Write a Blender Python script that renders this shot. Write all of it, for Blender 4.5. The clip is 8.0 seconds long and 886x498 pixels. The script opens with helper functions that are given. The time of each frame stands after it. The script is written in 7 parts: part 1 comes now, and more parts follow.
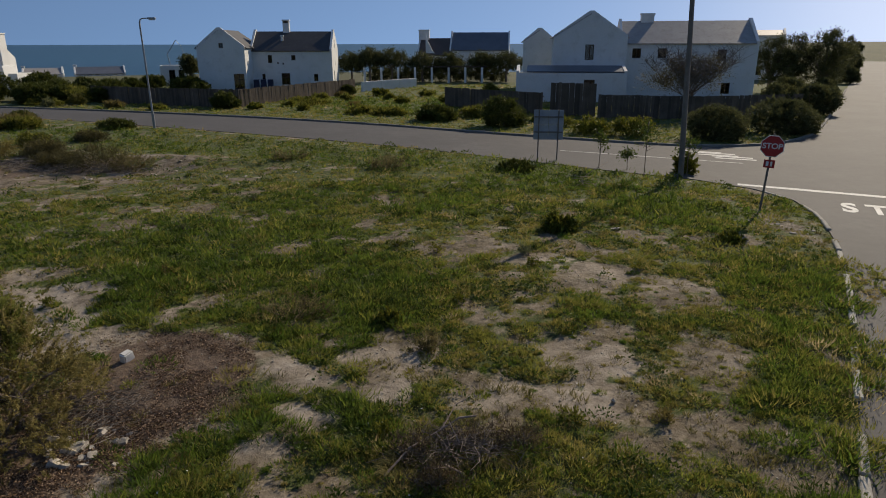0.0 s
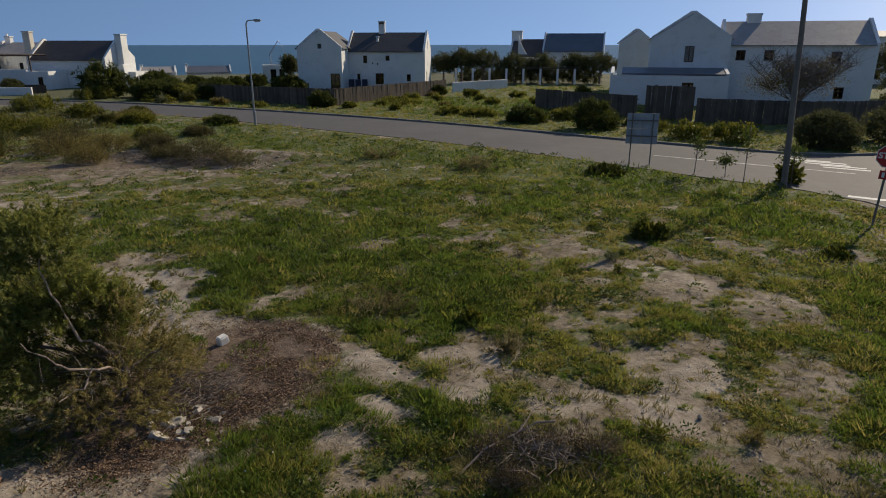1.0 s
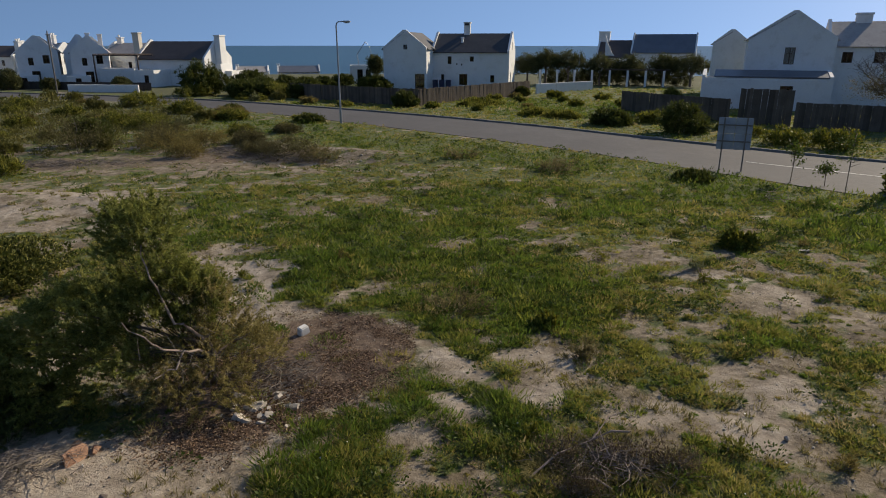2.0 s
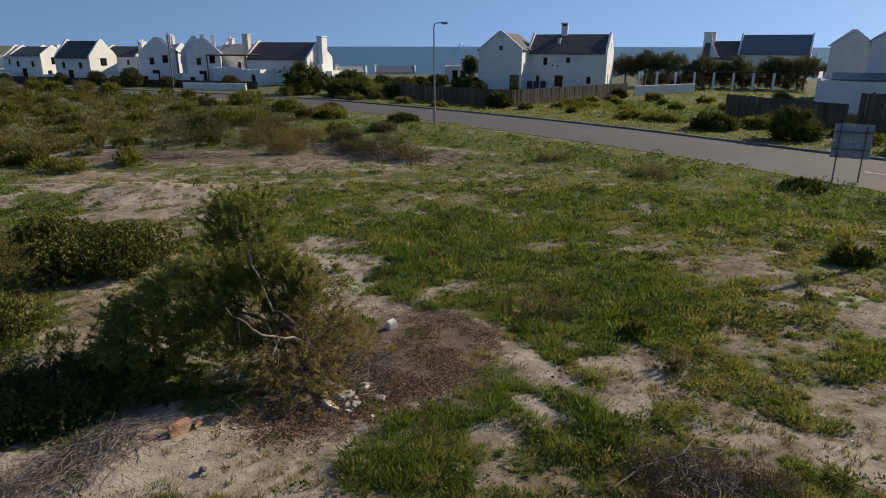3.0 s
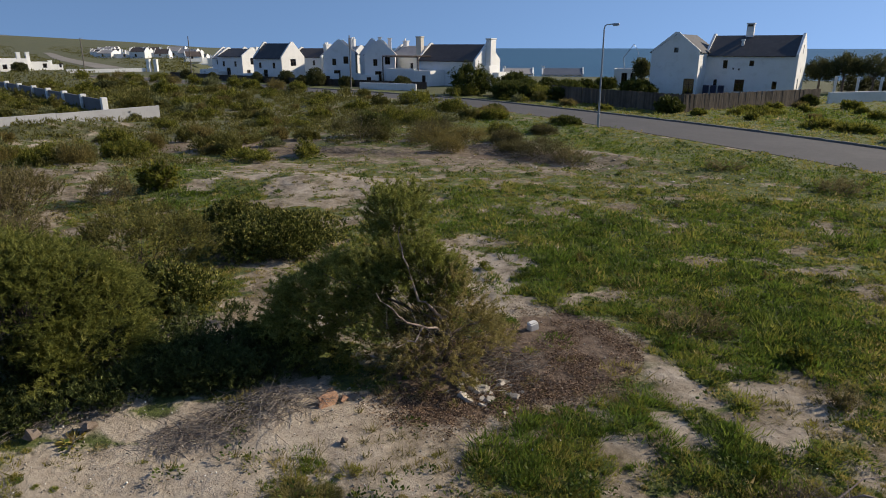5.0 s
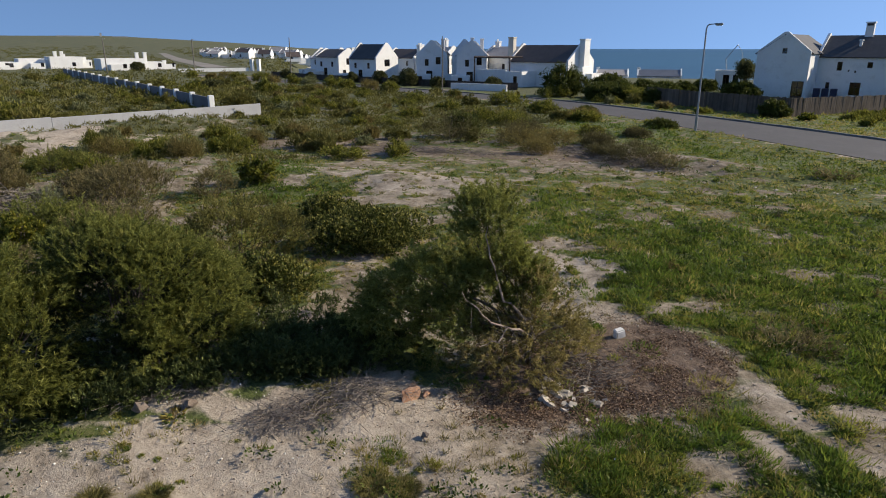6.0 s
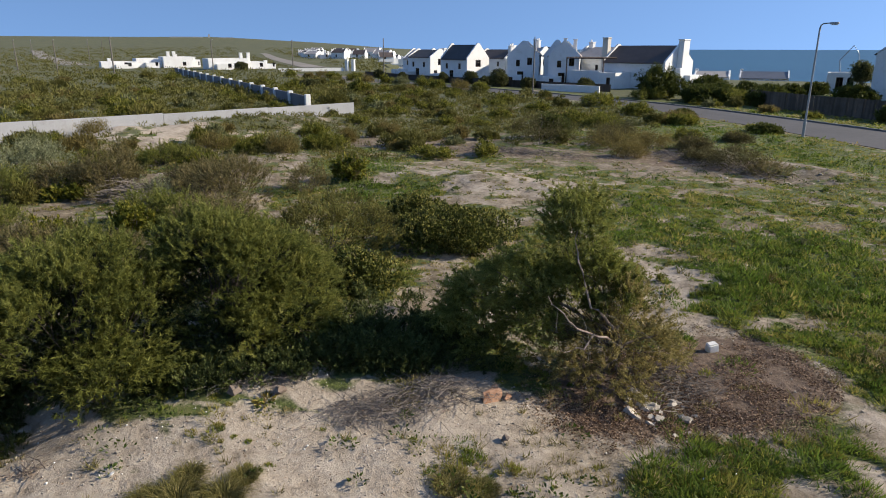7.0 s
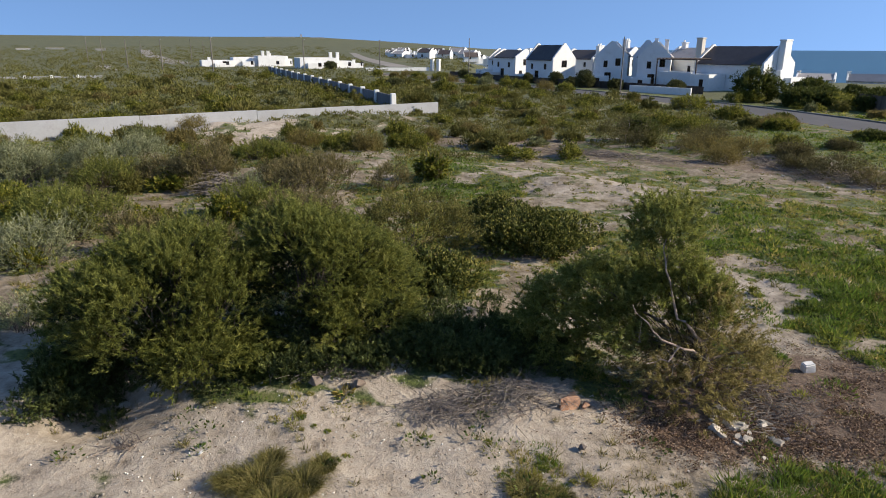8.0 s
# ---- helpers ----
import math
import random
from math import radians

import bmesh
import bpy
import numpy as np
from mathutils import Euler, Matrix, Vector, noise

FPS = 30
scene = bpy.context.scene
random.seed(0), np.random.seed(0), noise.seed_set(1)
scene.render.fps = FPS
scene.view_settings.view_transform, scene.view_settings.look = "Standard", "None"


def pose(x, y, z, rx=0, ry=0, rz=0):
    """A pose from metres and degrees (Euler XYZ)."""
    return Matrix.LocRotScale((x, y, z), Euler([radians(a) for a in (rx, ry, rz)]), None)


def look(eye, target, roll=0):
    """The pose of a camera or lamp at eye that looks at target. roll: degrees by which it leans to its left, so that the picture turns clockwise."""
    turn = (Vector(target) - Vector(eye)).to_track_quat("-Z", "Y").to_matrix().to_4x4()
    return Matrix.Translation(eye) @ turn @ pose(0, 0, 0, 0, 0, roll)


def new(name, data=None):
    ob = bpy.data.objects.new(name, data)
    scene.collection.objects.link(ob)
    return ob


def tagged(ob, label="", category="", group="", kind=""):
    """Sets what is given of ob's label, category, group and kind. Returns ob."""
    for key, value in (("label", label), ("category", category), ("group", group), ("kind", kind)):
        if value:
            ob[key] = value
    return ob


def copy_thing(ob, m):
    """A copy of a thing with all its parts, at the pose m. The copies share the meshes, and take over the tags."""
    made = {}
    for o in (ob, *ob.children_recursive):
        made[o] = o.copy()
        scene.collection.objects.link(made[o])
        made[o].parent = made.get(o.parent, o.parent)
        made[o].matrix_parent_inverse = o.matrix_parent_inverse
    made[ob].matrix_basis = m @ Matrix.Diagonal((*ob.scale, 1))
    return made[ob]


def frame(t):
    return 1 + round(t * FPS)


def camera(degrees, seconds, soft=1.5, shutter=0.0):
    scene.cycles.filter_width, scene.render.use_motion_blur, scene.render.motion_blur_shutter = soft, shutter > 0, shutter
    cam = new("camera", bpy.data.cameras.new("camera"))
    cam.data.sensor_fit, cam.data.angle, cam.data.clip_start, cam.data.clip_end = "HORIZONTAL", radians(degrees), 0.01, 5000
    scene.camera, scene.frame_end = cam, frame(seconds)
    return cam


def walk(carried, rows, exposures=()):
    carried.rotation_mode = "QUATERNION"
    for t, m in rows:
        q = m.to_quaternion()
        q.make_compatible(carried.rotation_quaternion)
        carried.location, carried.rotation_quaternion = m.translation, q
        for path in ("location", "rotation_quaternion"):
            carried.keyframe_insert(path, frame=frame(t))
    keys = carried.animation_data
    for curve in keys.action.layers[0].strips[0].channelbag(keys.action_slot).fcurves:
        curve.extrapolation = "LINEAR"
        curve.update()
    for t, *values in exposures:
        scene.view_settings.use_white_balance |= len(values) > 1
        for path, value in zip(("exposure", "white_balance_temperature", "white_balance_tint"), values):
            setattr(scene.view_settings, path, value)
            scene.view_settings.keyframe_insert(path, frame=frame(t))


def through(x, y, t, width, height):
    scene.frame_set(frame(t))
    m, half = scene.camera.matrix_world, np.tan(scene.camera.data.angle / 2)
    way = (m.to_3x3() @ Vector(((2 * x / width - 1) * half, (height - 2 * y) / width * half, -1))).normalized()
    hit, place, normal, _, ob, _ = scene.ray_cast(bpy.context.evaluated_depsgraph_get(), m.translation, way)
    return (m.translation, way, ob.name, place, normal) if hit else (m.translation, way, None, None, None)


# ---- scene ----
# ---------- camera: hovers at one spot and pans to its left ----------
cam = camera(69.02, 8.0, soft=1.0)
EYE = 5.0
ROWS = [  # seconds, x, y, rise, yaw, pitch, roll
    (0.0, -0.000, 0.000, 0.000, 0.00, -17.83, 0.10),
    (0.5, -0.015, -0.027, 0.009, 4.12, -17.78, 0.05),
    (1.0, -0.017, -0.039, 0.012, 7.82, -17.75, 0.01),
    (1.5, -0.018, -0.047, 0.012, 11.18, -17.72, 0.00),
    (3.0, -0.066, -0.132, 0.012, 23.05, -17.61, -0.08),
    (3.5, -0.017, -0.145, 0.014, 26.71, -17.58, 0.02),
    (4.0, 0.051, -0.150, 0.012, 30.47, -17.55, -0.03),
    (5.5, 0.130, -0.223, 0.040, 41.03, -17.45, -0.02),
    (6.0, 0.111, -0.256, 0.038, 45.13, -17.43, -0.02),
    (6.5, 0.092, -0.276, 0.039, 49.00, -17.40, -0.00),
    (7.0, 0.062, -0.297, 0.043, 52.86, -17.39, -0.03),
    (7.5, 0.030, -0.325, 0.048, 56.69, -17.39, -0.07),
    (8.0, 0.009, -0.346, 0.055, 60.08, -17.40, -0.15),
]
EXPOSURES = [(0.0, -0.45, 7150, 10), (1.5, -0.20, 7150, 10), (3.5, 0.0, 7100, 10), (5.5, 0.09, 6780, 10), (6.0, 0.22, 6700, 10), (8.0, 0.50, 6600, 10)]
walk(cam, [(t, pose(x, y, EYE + z, 90 + pitch, roll, yaw)) for t, x, y, z, yaw, pitch, roll in ROWS], EXPOSURES)

# ---------- light: low northern sun, clear sky ----------
SUN_AZ, SUN_EL = radians(36.0), radians(29.5)      # azimuth from +y towards +x
world = bpy.data.worlds.new("world")
scene.world = world
world.use_nodes = True
wn = world.node_tree
sky = wn.nodes.new("ShaderNodeTexSky")
sky.sky_type = "NISHITA"
sky.sun_disc = False
sky.sun_elevation, sky.sun_rotation = SUN_EL, SUN_AZ
sky.altitude, sky.air_density, sky.dust_density, sky.ozone_density = 20, 1.0, 0.22, 4.5
lift = wn.nodes.new("ShaderNodeVectorMath")            # clear winter air: the deep blue reaches low down
lift.operation = "ADD"
lift.inputs[1].default_value = (0, 0, 0.42)
wn.links.new(wn.nodes.new("ShaderNodeTexCoord").outputs["Generated"], lift.inputs[0])
wn.links.new(lift.outputs[0], sky.inputs["Vector"])
wn.links.new(sky.outputs[0], wn.nodes["Background"].inputs[0])
wn.nodes["Background"].inputs[1].default_value = 0.17
sun = new("sun", bpy.data.lights.new("sun", "SUN"))
sun.data.energy, sun.data.angle, sun.data.color = 5.0, radians(0.53), (1.0, 0.90, 0.75)
to_sun = Vector((math.sin(SUN_AZ) * math.cos(SUN_EL), math.cos(SUN_AZ) * math.cos(SUN_EL), math.sin(SUN_EL)))
sun.matrix_world = look(to_sun * 100, (0, 0, 0))

# ---------- materials ----------
def nodes_of(name):
    m = bpy.data.materials.new(name)
    m.use_nodes = True
    return m, m.node_tree.nodes, m.node_tree.links


def noise_node(n, l, vec, scale, detail=4.0, rough=0.6):
    t = n.new("ShaderNodeTexNoise")
    t.inputs["Scale"].default_value, t.inputs["Detail"].default_value, t.inputs["Roughness"].default_value = scale, detail, rough
    l.new(vec, t.inputs["Vector"])
    return t.outputs["Fac"]


def ramp(n, l, fac, stops):
    r = n.new("ShaderNodeValToRGB")
    while len(r.color_ramp.elements) < len(stops):
        r.color_ramp.elements.new(0.5)
    for e, (p, c) in zip(r.color_ramp.elements, stops):
        e.position, e.color = p, (*c, 1)
    l.new(fac, r.inputs[0])
    return r.outputs[0]


def mix(n, l, fac, a, b, mode="MIX"):
    m = n.new("ShaderNodeMix")
    m.data_type, m.blend_type = "RGBA", mode
    for sock, v in ((m.inputs[0], fac), (m.inputs[6], a), (m.inputs[7], b)):
        if isinstance(v, (int, float)):
            sock.default_value = v
        elif isinstance(v, tuple):
            sock.default_value = (*v, 1)
        else:
            l.new(v, sock)
    return m.outputs[2]


def maths(n, l, op, a, b):
    m = n.new("ShaderNodeMath")
    m.operation = op
    m.use_clamp = op != "SUBTRACT"
    for sock, v in ((m.inputs[0], a), (m.inputs[1], b)):
        if isinstance(v, (int, float)):
            sock.default_value = v
        else:
            l.new(v, sock)
    return m.outputs[0]


def bumped(n, l, height, strength, distance):
    b = n.new("ShaderNodeBump")
    b.inputs["Strength"].default_value, b.inputs["Distance"].default_value = strength, distance
    l.new(height, b.inputs["Height"])
    return b.outputs[0]


def place(n):
    return n.new("ShaderNodeNewGeometry").outputs["Position"]


def surface(name, c1, c2, big=0.5, fine=12.0, rough=0.8, bump=0.3, depth=0.01, stain=None, metal=0.0, vary=0.0):
    """Two tones at two scales, fine relief and, where asked, stains."""
    m, n, l = nodes_of(name)
    p = n["Principled BSDF"]
    pos = place(n)
    a, f = noise_node(n, l, pos, big, 5), noise_node(n, l, pos, fine, 6, 0.7)
    both = maths(n, l, "ADD", maths(n, l, "MULTIPLY", a, 0.6), maths(n, l, "MULTIPLY", f, 0.4))
    col = ramp(n, l, both, [(0.35, c1), (0.65, c2)])
    if stain:
        col = mix(n, l, ramp(n, l, noise_node(n, l, pos, big * 3.1, 6, 0.75), [(0.52, (0, 0, 0)), (0.72, (0.7, 0.7, 0.7))]), col, stain)
    if vary:
        info = n.new("ShaderNodeObjectInfo").outputs["Random"]
        v = ramp(n, l, info, [(0.0, (1 - vary,) * 3), (1.0, (1 + vary,) * 3)])
        col = mix(n, l, 1.0, col, v, "MULTIPLY")
    l.new(col, p.inputs["Base Color"])
    p.inputs["Roughness"].default_value, p.inputs["Metallic"].default_value = rough, metal
    if bump:
        l.new(bumped(n, l, f, bump, depth), p.inputs["Normal"])
    return m


def leafy(name, dark, light, tip, through=0.25, rough=0.5, drifts=1.3, share=0.42, clumps=0.0):
    """Leaves: tone by island and in drifts, some light coming through."""
    m, n, l = nodes_of(name)
    p = n["Principled BSDF"]
    g = n.new("ShaderNodeNewGeometry")
    rnd = g.outputs["Random Per Island"]
    drift = noise_node(n, l, g.outputs["Position"], drifts, 4, 0.7)
    if clumps:
        drift = maths(n, l, "ADD", maths(n, l, "MULTIPLY", drift, 0.45), maths(n, l, "MULTIPLY", noise_node(n, l, g.outputs["Position"], clumps, 2, 0.5), 0.55))
    f = maths(n, l, "ADD", maths(n, l, "MULTIPLY", rnd, share), maths(n, l, "MULTIPLY", drift, 1.05 - share))
    col = ramp(n, l, f, [(0.30, dark), (0.53, light), (0.76, tip)] if clumps else [(0.25, dark), (0.54, light), (0.82, tip)])
    l.new(col, p.inputs["Base Color"])
    p.inputs["Roughness"].default_value = rough + 0.15
    p.inputs["Specular IOR Level"].default_value = 0.2
    tr = n.new("ShaderNodeBsdfTranslucent")
    l.new(col, tr.inputs["Color"])
    ms = n.new("ShaderNodeMixShader")
    ms.inputs[0].default_value = through
    l.new(p.outputs[0], ms.inputs[1])
    l.new(tr.outputs[0], ms.inputs[2])
    l.new(ms.outputs[0], n["Material Output"].inputs["Surface"])
    return m


def toned(name, stops, through=0.3, rough=0.6, vary=0.3, stray=0.22):
    """Leaves and blades whose tone is their own plant's, with some spread from leaf to leaf; some light comes through."""
    m, n, l = nodes_of(name)
    p = n["Principled BSDF"]
    at = n.new("ShaderNodeAttribute")
    at.attribute_name = "tone"
    g = n.new("ShaderNodeNewGeometry")
    spread = maths(n, l, "MULTIPLY", maths(n, l, "SUBTRACT", g.outputs["Random Per Island"], 0.5), stray)
    add = n.new("ShaderNodeMath")
    add.operation, add.use_clamp = "ADD", True
    l.new(at.outputs["Fac"], add.inputs[0])
    l.new(spread.node.outputs[0], add.inputs[1])
    spread.node.use_clamp = False
    col = ramp(n, l, add.outputs[0], stops)
    shade = ramp(n, l, g.outputs["Random Per Island"], [(0.0, (1 - vary,) * 3), (0.5, (1.0,) * 3), (1.0, (1 + vary,) * 3)])
    col = mix(n, l, 1.0, col, shade, "MULTIPLY")
    l.new(col, p.inputs["Base Color"])
    p.inputs["Roughness"].default_value, p.inputs["Specular IOR Level"].default_value = rough, 0.2
    tr = n.new("ShaderNodeBsdfTranslucent")
    l.new(col, tr.inputs["Color"])
    ms = n.new("ShaderNodeMixShader")
    ms.inputs[0].default_value = through
    l.new(p.outputs[0], ms.inputs[1])
    l.new(tr.outputs[0], ms.inputs[2])
    l.new(ms.outputs[0], n["Material Output"].inputs["Surface"])
    return m


PLASTER = surface("white_plaster", (0.72, 0.72, 0.70), (0.82, 0.82, 0.80), 0.35, 9, 0.85, 0.25, 0.01, stain=(0.60, 0.59, 0.55))
PLASTER_CREAM = surface("cream_plaster", (0.60, 0.55, 0.46), (0.70, 0.65, 0.56), 0.5, 9, 0.85, 0.25, 0.01, stain=(0.50, 0.46, 0.40))
ROOF_DARK = surface("dark_roof_sheet", (0.035, 0.035, 0.04), (0.06, 0.058, 0.06), 0.6, 5, 0.65, 0.3, 0.02, stain=(0.09, 0.085, 0.08))
ROOF_GREY = surface("grey_roof_sheet", (0.31, 0.285, 0.268), (0.41, 0.38, 0.355), 0.6, 5, 0.6, 0.3, 0.02, stain=(0.22, 0.2, 0.18))
ROOF_SLATE = surface("blue_grey_roof_sheet", (0.09, 0.10, 0.12), (0.14, 0.15, 0.175), 0.6, 5, 0.45, 0.3, 0.02)
ROOF_BROWN = surface("brown_roof_sheet", (0.06, 0.045, 0.04), (0.10, 0.075, 0.065), 0.6, 5, 0.7, 0.3, 0.02)
WOOD_DARK = surface("dark_window_wood", (0.035, 0.022, 0.018), (0.06, 0.04, 0.03), 3, 40, 0.5, 0.2, 0.003)
FENCE_WOOD = surface("weathered_fence_wood", (0.075, 0.056, 0.042), (0.15, 0.117, 0.088), 1.2, 25, 0.9, 0.5, 0.01, vary=0.3)
WOOD_FENCE_DARK = surface("dark_stained_fence_wood", (0.035, 0.03, 0.027), (0.075, 0.066, 0.058), 1.2, 25, 0.9, 0.5, 0.01, vary=0.2)
CONCRETE = surface("precast_concrete", (0.31, 0.315, 0.325), (0.41, 0.415, 0.425), 0.4, 14, 0.9, 0.4, 0.01, stain=(0.25, 0.235, 0.215), vary=0.06)
# concrete darkened for a wall face in shade; the stains are its own
CONCRETE_SHADE = surface("stained_shade_concrete", (0.16, 0.155, 0.16), (0.24, 0.235, 0.235), 0.4, 14, 0.9, 0.4, 0.01, stain=(0.18, 0.17, 0.16), vary=0.08)
KERB_STONE = surface("kerb_concrete", (0.17, 0.155, 0.135), (0.26, 0.24, 0.21), 0.8, 20, 0.9, 0.5, 0.01, stain=(0.16, 0.15, 0.13), vary=0.1)
KERB_WHITE = surface("whitewashed_kerb", (0.30, 0.275, 0.23), (0.58, 0.55, 0.49), 2.5, 18, 0.9, 0.6, 0.015, stain=(0.14, 0.12, 0.085), vary=0.2)
ROAD_PAINT = surface("worn_road_paint", (0.45, 0.45, 0.43), (0.68, 0.68, 0.66), 1.5, 25, 0.7, 0.2, 0.004, stain=(0.2, 0.2, 0.19))
GALV = surface("galvanised_steel", (0.30, 0.31, 0.32), (0.42, 0.43, 0.44), 1, 20, 0.5, 0.1, 0.003, metal=0.6)
POLE_GREY = surface("weathered_pole_wood", (0.13, 0.115, 0.10), (0.22, 0.20, 0.175), 1.5, 30, 0.9, 0.5, 0.01, stain=(0.09, 0.075, 0.06))
SIGN_RED = surface("red_sign_face", (0.36, 0.015, 0.02), (0.44, 0.02, 0.025), 2, 20, 0.4, 0.05, 0.002)
SIGN_WHITE = surface("white_sign_paint", (0.68, 0.68, 0.66), (0.8, 0.8, 0.78), 2, 20, 0.45, 0.05, 0.002)
SIGN_BACK = surface("bare_sign_metal", (0.26, 0.29, 0.34), (0.38, 0.41, 0.46), 2, 15, 0.5, 0.1, 0.002, metal=0.3)
BLUE_BIN = surface("dark_blue_plastic", (0.012, 0.018, 0.05), (0.02, 0.028, 0.08), 2, 15, 0.5, 0.1, 0.002)
STONE_WHITE = surface("white_stone", (0.72, 0.69, 0.63), (0.86, 0.83, 0.77), 8, 60, 0.9, 0.5, 0.01)
STONE_GREY = surface("grey_stone", (0.33, 0.29, 0.24), (0.54, 0.48, 0.40), 6, 50, 0.9, 0.6, 0.01, vary=0.25)
STONE_RED = surface("orange_clay_lump", (0.26, 0.125, 0.07), (0.54, 0.33, 0.21), 8, 50, 0.95, 0.8, 0.02)
BARK = surface("grey_brown_bark", (0.12, 0.09, 0.07), (0.24, 0.19, 0.15), 6, 50, 0.95, 0.8, 0.01)
BARK_DARK = surface("dark_brown_bark", (0.05, 0.036, 0.03), (0.10, 0.078, 0.065), 6, 50, 0.95, 0.8, 0.01)
BARK_PALE = surface("bleached_branch", (0.22, 0.165, 0.13), (0.38, 0.30, 0.245), 6, 50, 0.9, 0.6, 0.01)
DEAD_TWIG = surface("dead_twigs", (0.11, 0.09, 0.075), (0.26, 0.225, 0.195), 3, 40, 0.95, 0.3, 0.005)
m, n, l = nodes_of("window_glass")
GLASS = m
n["Principled BSDF"].inputs["Base Color"].default_value = (0.08, 0.09, 0.10, 1)
n["Principled BSDF"].inputs["Roughness"].default_value = 0.02
n["Principled BSDF"].inputs["Transmission Weight"].default_value = 1.0

# asphalt: grey with lighter wheel wear, patches and fine stone relief
m, n, l = nodes_of("asphalt")
ASPHALT = m
pos = place(n)
fine, mid, big = noise_node(n, l, pos, 55, 5, 0.8), noise_node(n, l, pos, 2.2, 5, 0.7), noise_node(n, l, pos, 0.25, 4)
f = maths(n, l, "ADD", maths(n, l, "MULTIPLY", fine, 0.35), maths(n, l, "ADD", maths(n, l, "MULTIPLY", mid, 0.3), maths(n, l, "MULTIPLY", big, 0.35)))
l.new(ramp(n, l, f, [(0.3, (0.055, 0.052, 0.051)), (0.5, (0.082, 0.077, 0.075)), (0.7, (0.125, 0.118, 0.114))]), n["Principled BSDF"].inputs["Base Color"])
n["Principled BSDF"].inputs["Roughness"].default_value = 0.82
n["Principled BSDF"].inputs["Specular IOR Level"].default_value = 0.45
l.new(bumped(n, l, fine, 0.4, 0.008), n["Principled BSDF"].inputs["Normal"])

# sea: dark blue with wind ripples
m, n, l = nodes_of("sea_water")
SEA = m
pos = place(n)
wave = n.new("ShaderNodeTexNoise")
wave.inputs["Scale"].default_value, wave.inputs["Detail"].default_value = 0.12, 8
l.new(pos, wave.inputs["Vector"])
band = noise_node(n, l, pos, 0.004, 5, 0.6)
l.new(ramp(n, l, band, [(0.35, (0.012, 0.056, 0.086)), (0.65, (0.020, 0.080, 0.112))]), n["Principled BSDF"].inputs["Base Color"])
n["Principled BSDF"].inputs["Roughness"].default_value = 0.35
n["Principled BSDF"].inputs["Specular IOR Level"].default_value = 0.3
l.new(bumped(n, l, wave.outputs["Fac"], 0.8, 1.2), n["Principled BSDF"].inputs["Normal"])

# ground: sand, soil, turf and brown litter, told apart by the sheet's own cover layer
m, n, l = nodes_of("sandy_ground")
GROUND = m
pos = place(n)
at = n.new("ShaderNodeAttribute")
at.attribute_name = "cover"
sep = n.new("ShaderNodeSeparateColor")
l.new(at.outputs["Color"], sep.inputs[0])
speck, grain, patch, wide = noise_node(n, l, pos, 38, 6, 0.8), noise_node(n, l, pos, 9, 6, 0.75), noise_node(n, l, pos, 2.4, 6, 0.7), noise_node(n, l, pos, 0.06, 6, 0.65)
sand = ramp(n, l, maths(n, l, "ADD", maths(n, l, "MULTIPLY", patch, 0.55), maths(n, l, "ADD", maths(n, l, "MULTIPLY", grain, 0.25), maths(n, l, "MULTIPLY", speck, 0.2))),
            [(0.36, (0.16, 0.128, 0.095)), (0.46, (0.345, 0.285, 0.218)), (0.60, (0.50, 0.425, 0.335))])
clean = n.new("ShaderNodeAttribute")
clean.attribute_name = "clean"
soil = ramp(n, l, maths(n, l, "ADD", maths(n, l, "MULTIPLY", patch, 0.4), maths(n, l, "MULTIPLY", grain, 0.6)),
            [(0.37, (0.058, 0.041, 0.023)), (0.5, (0.148, 0.112, 0.066)), (0.62, (0.28, 0.222, 0.145))])
meadow = noise_node(n, l, pos, 0.9, 6, 0.75)
dirt = n.new("ShaderNodeMapRange")
dirt.inputs[1].default_value, dirt.inputs[2].default_value = 0.28, 0.54
l.new(maths(n, l, "SUBTRACT", meadow, maths(n, l, "MULTIPLY", clean.outputs["Fac"], 0.27)), dirt.inputs[0])
sand = mix(n, l, dirt.outputs[0], sand, soil)
turf = ramp(n, l, maths(n, l, "ADD", maths(n, l, "MULTIPLY", patch, 0.45), maths(n, l, "MULTIPLY", grain, 0.55)),
            [(0.40, (0.026, 0.031, 0.009)), (0.49, (0.078, 0.102, 0.020)), (0.62, (0.175, 0.168, 0.058))])
litter = ramp(n, l, maths(n, l, "ADD", maths(n, l, "MULTIPLY", grain, 0.5), maths(n, l, "MULTIPLY", speck, 0.5)),
              [(0.34, (0.056, 0.037, 0.024)), (0.5, (0.132, 0.088, 0.058)), (0.64, (0.28, 0.20, 0.14))])
scrub = ramp(n, l, maths(n, l, "ADD", maths(n, l, "MULTIPLY", wide, 0.6), maths(n, l, "MULTIPLY", patch, 0.4)),
             [(0.32, (0.050, 0.054, 0.022)), (0.5, (0.086, 0.090, 0.034)), (0.68, (0.155, 0.142, 0.068))])
edge = maths(n, l, "ADD", maths(n, l, "MULTIPLY", grain, 0.5), maths(n, l, "MULTIPLY", patch, 0.5))


def cut(mask):
    s = maths(n, l, "SUBTRACT", maths(n, l, "MULTIPLY", mask, 1.0), maths(n, l, "MULTIPLY", edge, 1.0))
    q = n.new("ShaderNodeMapRange")
    q.inputs[1].default_value, q.inputs[2].default_value = -0.09, 0.09
    l.new(s, q.inputs[0])
    return q.outputs[0]


